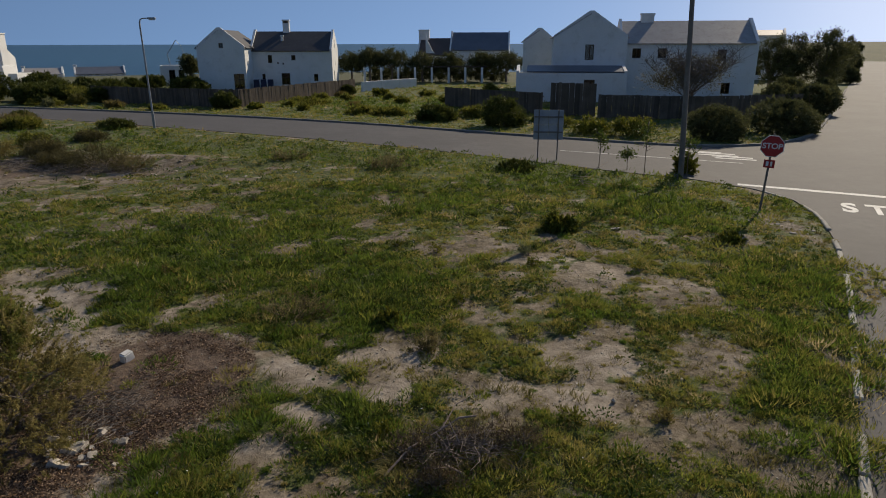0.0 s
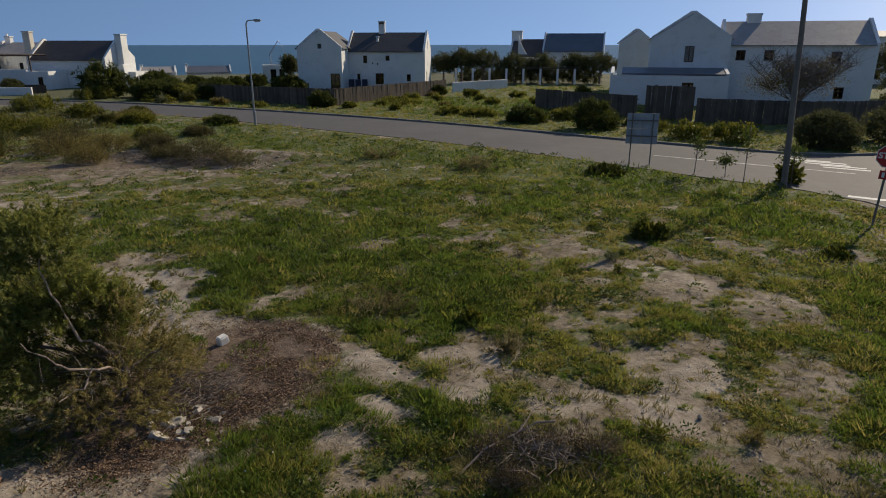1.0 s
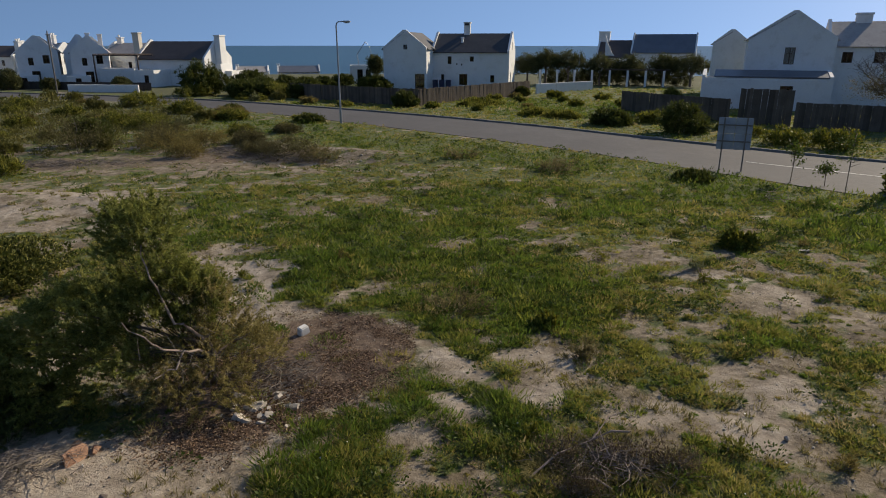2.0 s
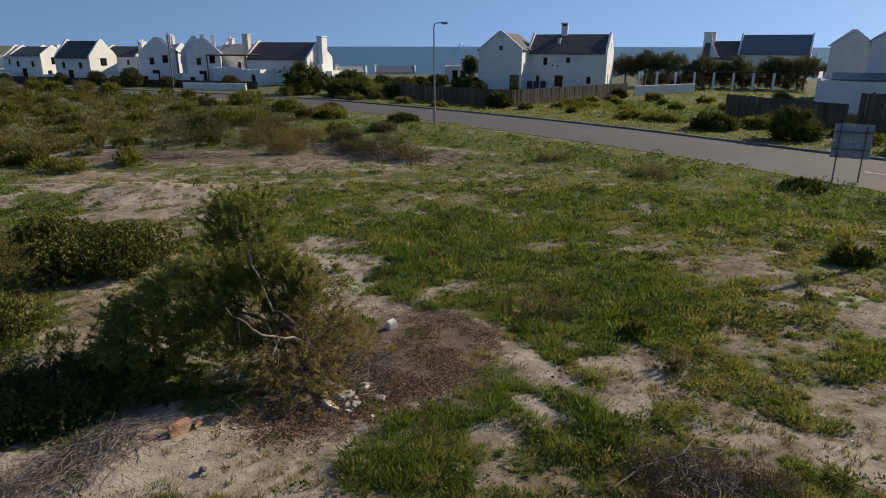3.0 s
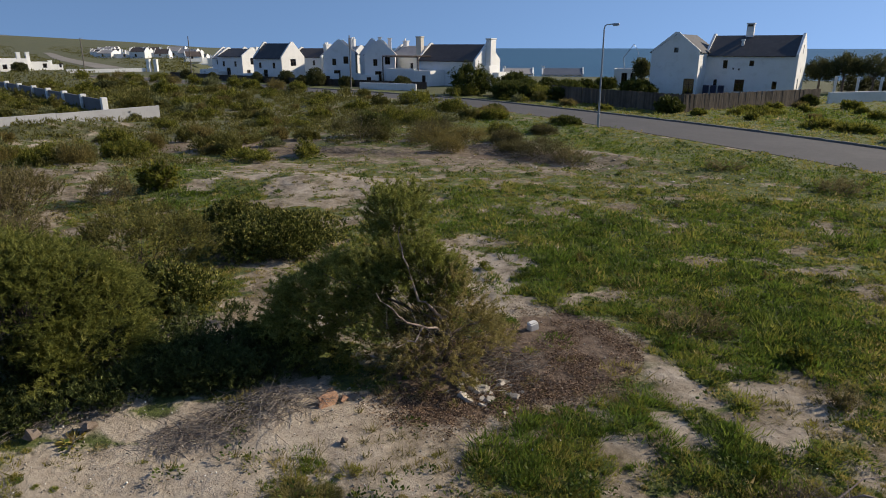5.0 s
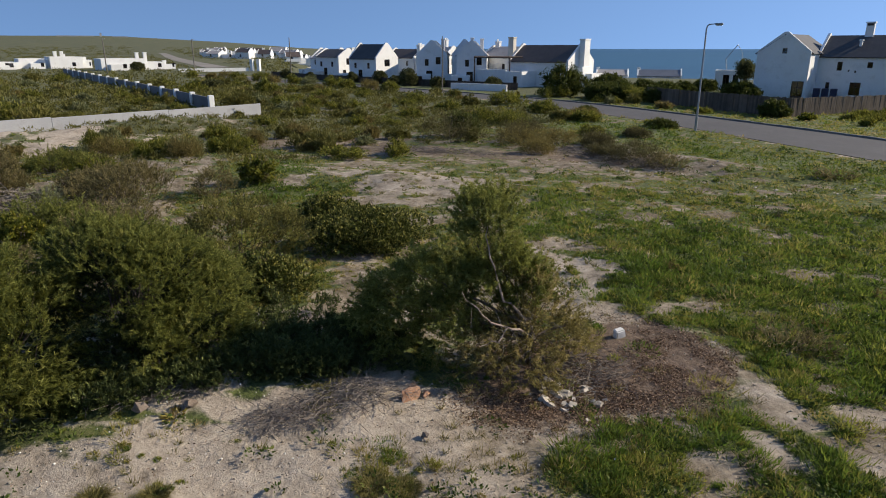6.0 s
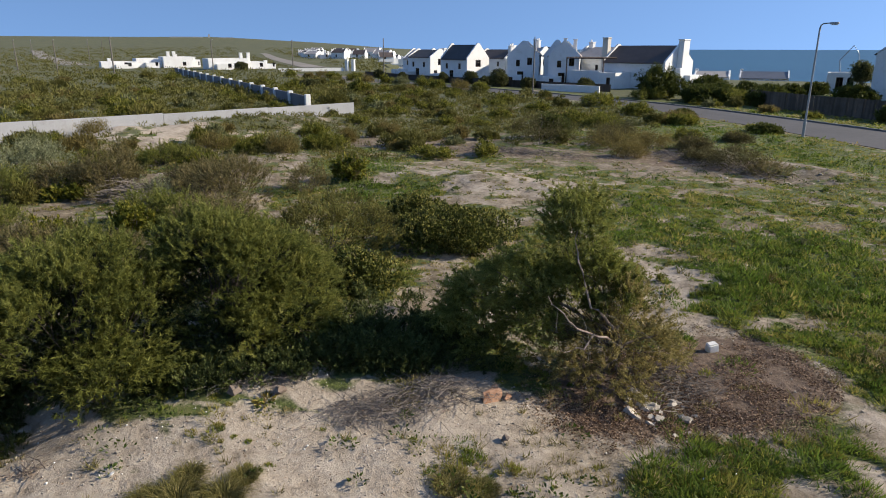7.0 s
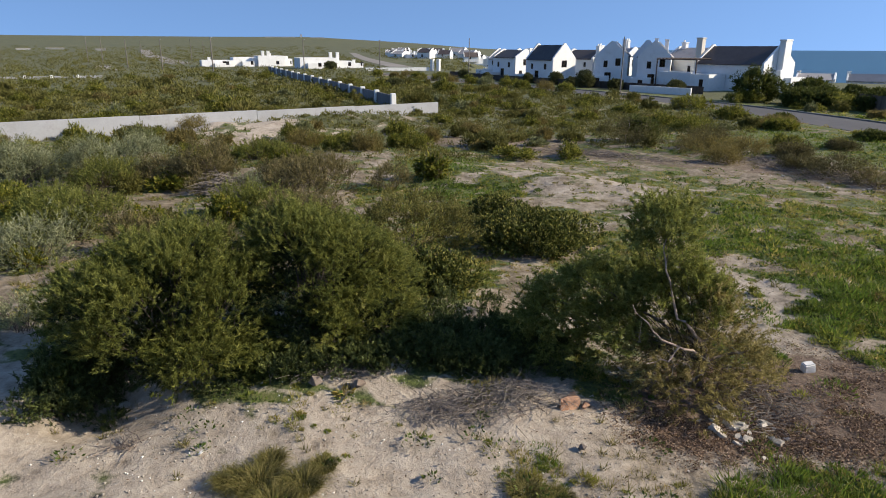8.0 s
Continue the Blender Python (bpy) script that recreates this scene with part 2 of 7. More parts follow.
col = mix(n, l, cut(sep.outputs[0]), sand, turf)
col = mix(n, l, cut(sep.outputs[1]), col, litter)
col = mix(n, l, cut(sep.outputs[2]), col, scrub)
l.new(col, n["Principled BSDF"].inputs["Base Color"])
n["Principled BSDF"].inputs["Roughness"].default_value = 0.95
l.new(bumped(n, l, maths(n, l, "ADD", maths(n, l, "MULTIPLY", speck, 0.10), maths(n, l, "ADD", maths(n, l, "MULTIPLY", grain, 0.28), maths(n, l, "MULTIPLY", patch, 0.62))), 1.0, 0.11), n["Principled BSDF"].inputs["Normal"])

WEED_LEAF = leafy("weed_leaves", (0.034, 0.058, 0.012), (0.072, 0.112, 0.019), (0.16, 0.175, 0.036), 0.35, 0.45, 3.0, 0.5)
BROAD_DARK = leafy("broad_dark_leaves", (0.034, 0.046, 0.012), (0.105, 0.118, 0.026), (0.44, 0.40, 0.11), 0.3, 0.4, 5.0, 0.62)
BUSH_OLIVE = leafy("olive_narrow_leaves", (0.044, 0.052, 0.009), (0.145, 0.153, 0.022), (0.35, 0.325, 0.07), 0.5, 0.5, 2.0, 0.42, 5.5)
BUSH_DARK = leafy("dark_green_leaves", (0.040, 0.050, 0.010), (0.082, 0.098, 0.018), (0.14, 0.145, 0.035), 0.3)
BUSH_DUSK = leafy("dark_heath_leaves", (0.052, 0.047, 0.020), (0.105, 0.094, 0.036), (0.18, 0.155, 0.065), 0.35)
BUSH_GREY = leafy("grey_green_leaves", (0.085, 0.096, 0.038), (0.170, 0.180, 0.078), (0.29, 0.285, 0.145), 0.3)
BROAD_LEAF = leafy("broad_yellow_green_leaves", (0.055, 0.070, 0.011), (0.145, 0.158, 0.020), (0.33, 0.285, 0.045), 0.35, 0.4, 2.0, 0.5)
BUSH_BROWN = leafy("brown_dry_leaves", (0.085, 0.068, 0.022), (0.180, 0.146, 0.046), (0.30, 0.24, 0.085), 0.45)
SCRUB_LEAF = leafy("heath_scrub_leaves", (0.062, 0.064, 0.016), (0.132, 0.126, 0.030), (0.215, 0.180, 0.056), 0.3, 0.5, 0.5, 0.2)
TREE_LEAF = leafy("tree_leaves", (0.042, 0.048, 0.020), (0.100, 0.106, 0.040), (0.18, 0.18, 0.072), 0.38)
YELLOW_LEAF = leafy("yellowing_leaves", (0.12, 0.095, 0.025), (0.34, 0.26, 0.055), (0.52, 0.42, 0.12), 0.35, 0.5, 6.0, 0.8)
DRY_GRASS = leafy("dry_grass", (0.085, 0.080, 0.024), (0.20, 0.18, 0.05), (0.36, 0.30, 0.12), 0.45, 0.5, 4.0, 0.6)
LITTER_CHIP = leafy("leaf_husks", (0.070, 0.042, 0.026), (0.21, 0.130, 0.078), (0.40, 0.285, 0.195), 0.1, 0.7, 3.0, 0.8)
TRACK = surface("pale_gravel", (0.19, 0.17, 0.145), (0.27, 0.245, 0.21), 0.05, 1.0, 0.95, 0.2, 0.02)
BUSH_DEAD = leafy("dead_bush_leaves", (0.070, 0.048, 0.028), (0.16, 0.115, 0.062), (0.32, 0.25, 0.14), 0.1)

TURF_TONED = toned("turf_blades", [(0.0, (0.056, 0.076, 0.014)), (0.25, (0.116, 0.184, 0.027)), (0.5, (0.228, 0.240, 0.046)), (0.72, (0.32, 0.268, 0.078)), (1.0, (0.44, 0.35, 0.19))], 0.52, 0.6, 0.2, 0.12)
SPRAY_OLIVE = toned("olive_sprays", [(0.0, (0.066, 0.076, 0.020)), (0.45, (0.165, 0.180, 0.040)), (0.8, (0.265, 0.270, 0.068)), (1.0, (0.36, 0.345, 0.105))], 0.52)
SPRAY_TREE = toned("dark_tree_sprays", [(0.0, (0.100, 0.118, 0.030)), (0.5, (0.225, 0.242, 0.058)), (1.0, (0.37, 0.35, 0.105))], 0.5)
SPRAY_BROWN = toned("brownish_sprays", [(0.0, (0.140, 0.120, 0.042)), (0.5, (0.285, 0.240, 0.085)), (1.0, (0.44, 0.35, 0.16))], 0.5)
SPRAY_HEATH = toned("brown_heath_sprays", [(0.0, (0.080, 0.070, 0.032)), (0.5, (0.175, 0.150, 0.062)), (1.0, (0.31, 0.255, 0.118))], 0.45)
SPRAY_DUSK = toned("brownish_olive_sprays", [(0.0, (0.062, 0.062, 0.020)), (0.5, (0.150, 0.142, 0.038)), (1.0, (0.27, 0.245, 0.072))], 0.45)
SPRAY_GREY = toned("grey_green_sprays", [(0.0, (0.120, 0.132, 0.070)), (0.5, (0.245, 0.258, 0.135)), (1.0, (0.38, 0.38, 0.22))], 0.4)
# leaf green darkened to stand for deep shade
SHADE_TONED = toned("shade_toned_leaves", [(0.0, (0.034, 0.046, 0.016)), (0.6, (0.080, 0.100, 0.028)), (1.0, (0.17, 0.185, 0.056))], 0.3)

# ---------- helpers for meshes ----------
def part(name, bm, material, parent=None, label=""):
    me = bpy.data.meshes.new(name)
    bm.to_mesh(me)
    bm.free()
    me.materials.append(material)
    ob = new(name, me)
    ob.parent = parent
    if label:
        ob["label"] = label
    return ob


def arrays_part(name, verts, faces, material, parent=None, label=""):
    """Large meshes from number arrays; faces all of one size."""
    verts, faces = np.asarray(verts, np.float32), np.asarray(faces, np.int32)
    me = bpy.data.meshes.new(name)
    k = faces.shape[1]
    me.vertices.add(len(verts))
    me.vertices.foreach_set("co", verts.ravel())
    me.loops.add(faces.size)
    me.loops.foreach_set("vertex_index", faces.ravel())
    me.polygons.add(len(faces))
    me.polygons.foreach_set("loop_start", np.arange(0, faces.size, k, dtype=np.int32))
    me.update(calc_edges=True)
    me.materials.append(material)
    ob = new(name, me)
    ob.parent = parent
    if label:
        ob["label"] = label
    return ob


def empty(name, m, label, category, group="", kind=""):
    ob = new(name)
    ob.matrix_world = m
    return tagged(ob, label, category, group, kind)


def box(bm, x0, y0, z0, x1, y1, z1, m=None, bevel=0.0):
    r = bmesh.ops.create_cube(bm, size=1.0)["verts"]
    for v in r:
        v.co = Vector((x0 + (v.co.x + 0.5) * (x1 - x0), y0 + (v.co.y + 0.5) * (y1 - y0), z0 + (v.co.z + 0.5) * (z1 - z0)))
    if bevel:
        es = list({e for v in r for e in v.link_edges})
        r = list({v for f in bmesh.ops.bevel(bm, geom=es, offset=bevel, segments=1, affect="EDGES")["faces"] for v in f.verts} | {v for v in r if v.is_valid})
    if m is not None:
        bmesh.ops.transform(bm, matrix=m, verts=r)
    return r


def tube(bm, pts, radii, sides=8, cap=True):
    """A tapered tube along points."""
    pts = [Vector(p) for p in pts]
    rings = []
    for i, p in enumerate(pts):
        d = (pts[min(i + 1, len(pts) - 1)] - pts[max(i - 1, 0)]).normalized()
        a = d.orthogonal().normalized()
        b = d.cross(a)
        rings.append([bm.verts.new(p + (a * math.cos(k * math.tau / sides) + b * math.sin(k * math.tau / sides)) * radii[i]) for k in range(sides)])
    for r, s in zip(rings, rings[1:]):
        best = min(range(sides), key=lambda o: (r[0].co - s[o].co).length)
        for k in range(sides):
            bm.faces.new((r[k], r[(k + 1) % sides], s[(k + 1 + best) % sides], s[(k + best) % sides]))
    if cap:
        bm.faces.new(rings[0][::-1])
        bm.faces.new(rings[-1])


def numbers(text, k):
    return [tuple(float(v) for v in row.split()) for row in text.replace("\n", ";").split(";") if len(row.split()) == k]


# ---------- the lie of the land ----------
NEAR_EDGE = [(-120, 54), (-75, 51.5), (-49, 50.3), (-40, 49), (-32.8, 46.6), (-22.8, 42.8), (-15, 39), (-7, 34.9), (-1.3, 31.6), (2.9, 28.6), (6.7, 25.8),
             (9.6, 23.9), (11.0, 22.3), (11.5, 20.6), (11.2, 18.5), (10.2, 16), (8.9, 13.3), (7.1, 10.1), (4.9, 6.3), (-8, -17.3), (-30, -57)]
RIGHT_SIDE = [(-23, -61), (-1.2, -21.5), (11.7, 2.1), (19, 15.5), (40, 4), (80, -18), (84, -10.5), (44, 11.5), (27, 23.5), (27.5, 29.5), (30.3, 34.8), (49.8, 66.5), (115, 168)]
FAR_EDGE = [(108, 172), (43, 70.7), (29.8, 50), (22.8, 39.2), (19.8, 35), (16.6, 32.4), (13.5, 31.7), (10.4, 32.6), (5, 35.5), (1, 37.8), (-4, 40.9), (-12, 44.7),
            (-22, 48.6), (-34, 52.4), (-42.5, 53.9), (-52, 54.6), (-75, 55.6), (-120, 58)]
OUTLINE = np.array(NEAR_EDGE + RIGHT_SIDE + FAR_EDGE, float)
# patches of bare sand, brown litter and lush grass: x, y, half sizes, turn
SAND_LOT = """
-3.6 14.9 0.4 1.1 0; -2.2 17.7 0.7 1.1 0; 3.1 14.9 1.0 1.3 -1; 1.1 16.1 0.8 0.7 0; 2.4 9.5 0.7 0.7 0; 2.3 8.4 0.5 0.9 0
0.9 10.6 0.5 1.1 0; 1.8 12.2 0.5 1.1 0; 4.8 9.5 0.6 0.6 -1; 1.0 8.6 0.4 0.5 0; 9.7 17.6 0.5 1.5 0
4.1 6.5 0.4 0.5 0; -0.4 9.3 0.5 0.4 0; -3.4 9.8 0.6 0.22 -30; 4.6 12.2 0.5 0.6 -1; -1.6 20.8 0.6 0.8 -1; -4.2 5.3 0.6 0.7 26
"""
SAND_BANK = """
-9.1 13.2 0.9 0.9 -1; -7.8 11.2 0.9 1.6 -1; -9.3 17.2 1.1 1.1 0; -9.0 13.1 0.9 0.7 27; -7.3 11.0 0.5 1.4 27; -12.0 8.1 0.8 0.8 26
-5.7 5.0 1.2 0.9 27; -9.8 7.0 0.4 1.3 27; -5.2 10.6 0.5 0.3 28; -8.8 17.5 1.0 0.9 27; -9.8 5.4 0.5 0.7 26; -8.0 0.2 2.4 0.9 60
-6.9 3.3 2.3 1.1 60; -5.5 4.7 0.9 1.0 60; -11.8 8.0 0.8 1.0 60; -9.5 -1.1 0.9 0.5 60; -9.6 5.1 0.4 0.6 60; -6.3 1.6 4.7 0.6 60
"""
SAND_BANK_B = """
-10.2 -2.0 2.2 1.6 60; -4.6 10.9 0.35 1.3 20; -8.6 12.1 0.8 1.6 60
"""
SAND_PATH = """
2.6 9.3 0.45 0.6 -10; 2.1 8.3 0.35 0.35 0; 0.6 8.4 0.5 0.22 20; -1.2 9.6 0.6 0.16 10; 1.7 9.8 0.22 0.3 0; -0.8 8.3 0.3 0.14 0
-7.9 12.4 0.5 0.6 27; -7.1 11.2 0.45 0.9 30; -6.3 10.3 0.4 0.6 35; -4.5 10.2 0.7 0.25 -10; -2.6 9.35 0.45 0.16 -38; -1.95 8.85 0.35 0.16 -35; -2.4 7.0 0.2 0.1 0; -2.05 7.9 0.25 0.08 -30; -3.0 7.6 0.2 0.1 20; 2.9 13.9 0.9 0.45 -10; -6.9 14.6 0.5 0.4 0
"""
SAND_FAR = """
-11.1 27.7 1.2 1.5 -0; -14.5 25.0 2.9 1.9 -0; -17.8 15.4 2.8 2.6 27; -21.3 15.0 1.2 2.7 27; -13.2 9.2 0.6 1.0 60; -41.6 7.4 1.6 5.2 61
-33.8 -2.8 0.7 1.7 61; -16.3 -1.9 0.5 0.6 60; -22.2 -2.2 0.4 1.5 61; -37.4 9.7 1.1 3.0 61; -23.7 10.0 0.7 1.9 61; -21.2 15.8 2.6 2.3 61
"""
SAND = ";".join((SAND_LOT, SAND_BANK, SAND_BANK_B, SAND_PATH, SAND_FAR))
LITTER = """
-4.5 9.3 1.1 1.1 -1; -5.1 7.3 0.9 1.2 0; -4.2 9.2 0.9 1.1 27; -5.0 7.9 1.2 0.8 27; -4.7 8.3 1.4 1.1 60; -21.5 22.8 11.4 2.0 27; -15.1 26.4 2.8 2.0 -0; -29.6 19.1 7.8 3.0 61
-18.1 27.0 3.9 2.3 61; -26.6 8.7 1.9 3.5 61; -24.9 4.5 2.6 2.7 61
"""
LUSH = """
-4.0 54.0 9.0 7.0 -20
6.6 11.2 0.9 2.2 -25; 5.3 8.2 0.7 1.8 -25; 4.6 6.6 0.6 1.2 -25; 7.7 13.8 0.8 1.6 -20
-4.4 15.6 2.4 4.1 -0; -1.7 12.5 1.8 2.0 -0; 2.7 26.2 2.8 2.5 -0; 7.1 18.9 2.1 2.2 -0; 7.2 11.3 1.0 3.9 0; -2.7 21.2 3.8 2.5 -0; -5.3 13.9 2.8 3.7 27; -2.5 11.2 1.0 1.6 27
-19.8 12.4 2.0 1.7 27; 2.7 25.5 1.5 2.0 27; 4.6 24.0 3.8 2.7 -1; -2.75 8.6 0.5 0.35 -30; -9.1 16.4 2.4 4.2 61; -23.8 13.8 1.7 1.9 61
-3.3 6.9 1.0 0.35 61; -2.3 7.5 0.9 0.5 20; -1.7 7.9 0.5 0.5 0; -3.5 5.9 0.5 0.3 0; -12.0 31.5 6.5 2.2 -27; -21.0 36.5 7.5 2.2 -24; -4.5 28.5 4.5 2.2 -27
"""


def ellipses(text, x, y, soft=0.5):
    """How far inside any of the ellipses: 1 in their middles, 0 well outside."""
    out = np.zeros_like(x)
    for cx, cy, a, b, turn in numbers(text, 5):
        c, s = math.cos(radians(turn)), math.sin(radians(turn))
        u, v = ((x - cx) * c + (y - cy) * s) / (a + 0.2), (-(x - cx) * s + (y - cy) * c) / (b + 0.15)
        out = np.maximum(out, np.clip((1 + soft - np.hypot(u, v)) / (2 * soft), 0, 1))
    return out


RNG = np.random.default_rng(7)
TABLE = RNG.random((256, 256))


def wavy(x, y, size):
    """Smooth value noise, 0 to 1, in patches of that size."""
    u, v = x / size + 31.7, y / size + 11.3
    i, j = np.floor(u).astype(int), np.floor(v).astype(int)
    a, b = u - i, v - j
    a, b = a * a * (3 - 2 * a), b * b * (3 - 2 * b)
    t = lambda p, q: TABLE[p % 256, q % 256]
    return (t(i, j) * (1 - a) + t(i + 1, j) * a) * (1 - b) + (t(i, j + 1) * (1 - a) + t(i + 1, j + 1) * a) * b


def rough_noise(x, y, size):
    return 0.5 * wavy(x, y, size) + 0.3 * wavy(x + 40, y - 9, size / 2.3) + 0.2 * wavy(x - 7, y + 23, size / 5.1)


def road_gap(x, y):
    """Metres from the asphalt; below 0 on it."""
    gap, inside = np.full(x.shape, 1e9), np.zeros(x.shape, bool)
    for (ax, ay), (bx, by) in zip(OUTLINE, np.roll(OUTLINE, -1, axis=0)):
        dx, dy = bx - ax, by - ay
        t = np.clip(((x - ax) * dx + (y - ay) * dy) / (dx * dx + dy * dy), 0, 1)
        gap = np.minimum(gap, np.hypot(x - ax - t * dx, y - ay - t * dy))
        if dy:
            inside ^= ((ay > y) != (by > y)) & (x < ax + (y - ay) / dy * dx)
    return np.where(inside, -gap, gap)


def bell(x, y, cx, cy, a, b, turn=0.0):
    c, s = math.cos(radians(turn)), math.sin(radians(turn))
    return np.exp(-((((x - cx) * c + (y - cy) * s) / a) ** 2 + ((-(x - cx) * s + (y - cy) * c) / b) ** 2))


def step01(v, a, b):
    t = np.clip((v - a) / (b - a), 0, 1)
    return t * t * (3 - 2 * t)


def clean_sand(x, y):
    """Where loose pale sand lies open: the dug bank and the dune."""
    return np.clip(bell(x, y, -7.0, 2.0, 3.2, 4.2) * 1.6 + bell(x, y, -9.5, -1.8, 3.0, 2.6) + 0.55 * bell(x, y, -19, 15.5, 6, 3.5, 27) + bell(x, y, -38, 8, 5, 10) + 0.4 * bell(x, y, -8.2, 12, 2, 2) + 0.6 * ellipses(SAND_PATH, x, y), 0, 1)


def land(x, y):
    """Height of the ground."""
    d = np.hypot(x, y)
    az = np.degrees(np.arctan2(-x, y))                       # degrees to the left of +y
    lot = step01(road_gap(x, y), 0.3, 4.0) * (1 - step01(d, 60, 120))
    z = lot * (0.22 * (rough_noise(x, y, 5.0) - 0.5) + 0.10 * (rough_noise(x + 9, y, 1.3) - 0.5))
    z += 0.45 * bell(x, y, -18.5, 15.5, 4.0, 1.6, 25) + 0.30 * bell(x, y, -11.5, 27.5, 4.0, 1.0, 0) + 0.5 * bell(x, y, -37, 8, 2.5, 9, 8) + 0.75 * bell(x, y, -40.0, 14.5, 1.6, 7.0, 4) + 0.35 * bell(x, y, -39.5, 7.0, 1.5, 1.4)
    z += 0.35 * bell(x, y, -9.5, 4.5, 2.0, 3.0, 0) + 0.3 * bell(x, y, -27, 10, 3, 5, 10)
    z += 0.26 * lot * clean_sand(x, y) * (rough_noise(x + 3, y - 4, 1.1) - 0.5)
    z -= 0.45 * bell(x, y, -9.8, -0.5, 1.0, 0.8)
    z += 0.055 * step01(road_gap(x, y), 0.0, 0.4) * (1 - step01(d, 60, 120))
    rise = 150 * step01(-az, 20, 28)                          # the land beyond the junction stays high for longer
    shore = step01(d - rise, 105, 330) * (1 - step01(az, 54, 59)) * (1 - step01(-az, 25, 31))
    z -= 16.0 * shore
    hills = step01(az, 55, 63) * step01(d, 500, 3600)
    crest = 0.0122 + 0.0008 * np.exp(-((az - 71.5) / 3.2) ** 2) - 0.0105 * (1 - step01(az, 55, 74))
    z += hills * (5 + crest * 3600) * (1 - 0.6 * step01(d, 3700, 5000))
    inland = step01(-az, 60, 75) + step01(np.abs(az), 100, 125)
    return z + np.clip(inland, 0, 1) * 25 * step01(d, 250, 3000)


def cover(x, y):
    """Shares of turf, brown litter and heath scrub on the bare sand."""
    d = np.hypot(x, y)
    gap = road_gap(x, y)
    n1, n2 = rough_noise(x, y, 2.6), rough_noise(x + 77, y - 5, 0.9)
    sand, lush, litter = ellipses(SAND, x, y), ellipses(LUSH, x, y), ellipses(LITTER, x, y)
    n3 = rough_noise(x - 31, y + 12, 0.42)
    bunch = rough_noise(x - 5, y + 9, 0.62)
    turf = np.clip(0.60 + 0.6 * (n1 - 0.5) + 0.6 * (n2 - 0.5) + 0.9 * (n3 - 0.5) + 1.7 * (bunch - 0.5) + 0.32 * lush - (0.34 - 0.09 * step01(d, 13, 17)) * sand * (1.3 - 0.6 * n2) - 0.38 * clean_sand(x, y) * sand - 0.16 * litter * step01(d, 14, 18), 0, 1)
    turf = np.clip(turf + 0.22 * step01(y + 0.42 * x, 37, 41), 0, 1)
    turf = np.clip(turf + (0.06 + 0.4 * n2) * step01(y + 0.45 * x, 15, 21) * (1 - sand) * (1 - litter), 0, 1)
    heath = step01(-x - 21.5 - 0.25 * np.clip(y - 30, 0, 99), 0, 5) * step01(gap, 1.0, 4.0) * np.clip(0.42 + 0.7 * (n1 - 0.5) + 0.5 * (n3 - 0.5) + 0.25 * step01(d, 32, 45) - 0.5 * sand - 0.25 * litter, 0, 1)
    heath = np.maximum(heath, step01(d, 70, 100) * step01(gap, 2, 6) * 0.95)
    litter = np.clip(litter * (0.78 + 0.5 * n2) * (0.85 + 0.4 * n3) * (1 - 0.52 * step01(d, 12, 20)), 0, 1)
    verge = (gap > 0) & (gap < 0.5)
    turf = np.where(verge, turf * (0.5 + 0.5 * n1), turf)
    return turf, litter, heath


def lines(lo, hi, step, far):
    """Grid lines: even from lo to hi, then ever wider out to far."""
    mid = np.arange(lo, hi + 1e-6, step)
    out, s, v = [], step, 0.0
    while v < far:
        s *= 1.11
        v += s
        out.append(v)
    out = np.array(out)
    return np.r_[(lo - out)[::-1], mid, hi + out]


gx, gy = lines(-46, 14, 0.27, 4950), lines(-6, 40, 0.27, 4950)
X, Y = np.meshgrid(gx, gy, indexing="ij")
Z = land(X, Y)
turf, litter, heath = cover(X, Y)
nx, ny = X.shape
idx = np.arange(nx * ny).reshape(nx, ny)
quads = np.stack([idx[:-1, :-1], idx[1:, :-1], idx[1:, 1:], idx[:-1, 1:]], -1).reshape(-1, 4)
ground = arrays_part("ground", np.stack([X, Y, Z], -1).reshape(-1, 3), quads, GROUND)
tagged(ground, "sandy vacant lot with patchy green turf, litter and heath", "ground", kind="structure")
layer = ground.data.color_attributes.new("cover", "FLOAT_COLOR", "POINT")
layer.data.foreach_set("color", np.stack([turf, litter, heath, np.ones_like(turf)], -1).astype(np.float32).ravel())
layer = ground.data.attributes.new("clean", "FLOAT", "POINT")
layer.data.foreach_set("value", clean_sand(X, Y).astype(np.float32).ravel())
ground.data.polygons.foreach_set("use_smooth", np.ones(len(quads), bool))

bm = bmesh.new()
ring = [bm.verts.new((4900 * math.cos(k * math.tau / 96), 4900 * math.sin(k * math.tau / 96), -10.0)) for k in range(96)]
bm.faces.new(ring)
tagged(part("water", bm, SEA), "open blue sea with small wind ripples", "sea", kind="structure")

# ---------- roads ----------
bm = bmesh.new()
top = [bm.verts.new((x, y, 0.035)) for x, y in OUTLINE]
face = bm.faces.new(top)
low = bmesh.ops.extrude_face_region(bm, geom=[face])["geom"]
bmesh.ops.translate(bm, vec=(0, 0, -0.35), verts=[g for g in low if isinstance(g, bmesh.types.BMVert)])
bmesh.ops.triangulate(bm, faces=bm.faces[:])
bmesh.ops.recalc_face_normals(bm, faces=bm.faces[:])
road = tagged(part("road", bm, ASPHALT), "worn grey asphalt road with a junction", "road", kind="structure")


def along(points, step):
    """Points and headings at even steps along a polyline."""
    out, left = [], 0.0
    for (ax, ay), (bx, by) in zip(points, points[1:]):
        length = math.hypot(bx - ax, by - ay)
        s = left
        while s < length:
            out.append((ax + (bx - ax) * s / length, ay + (by - ay) * s / length, math.degrees(math.atan2(by - ay, bx - ax))))
            s += step
        left = s - length
    return out


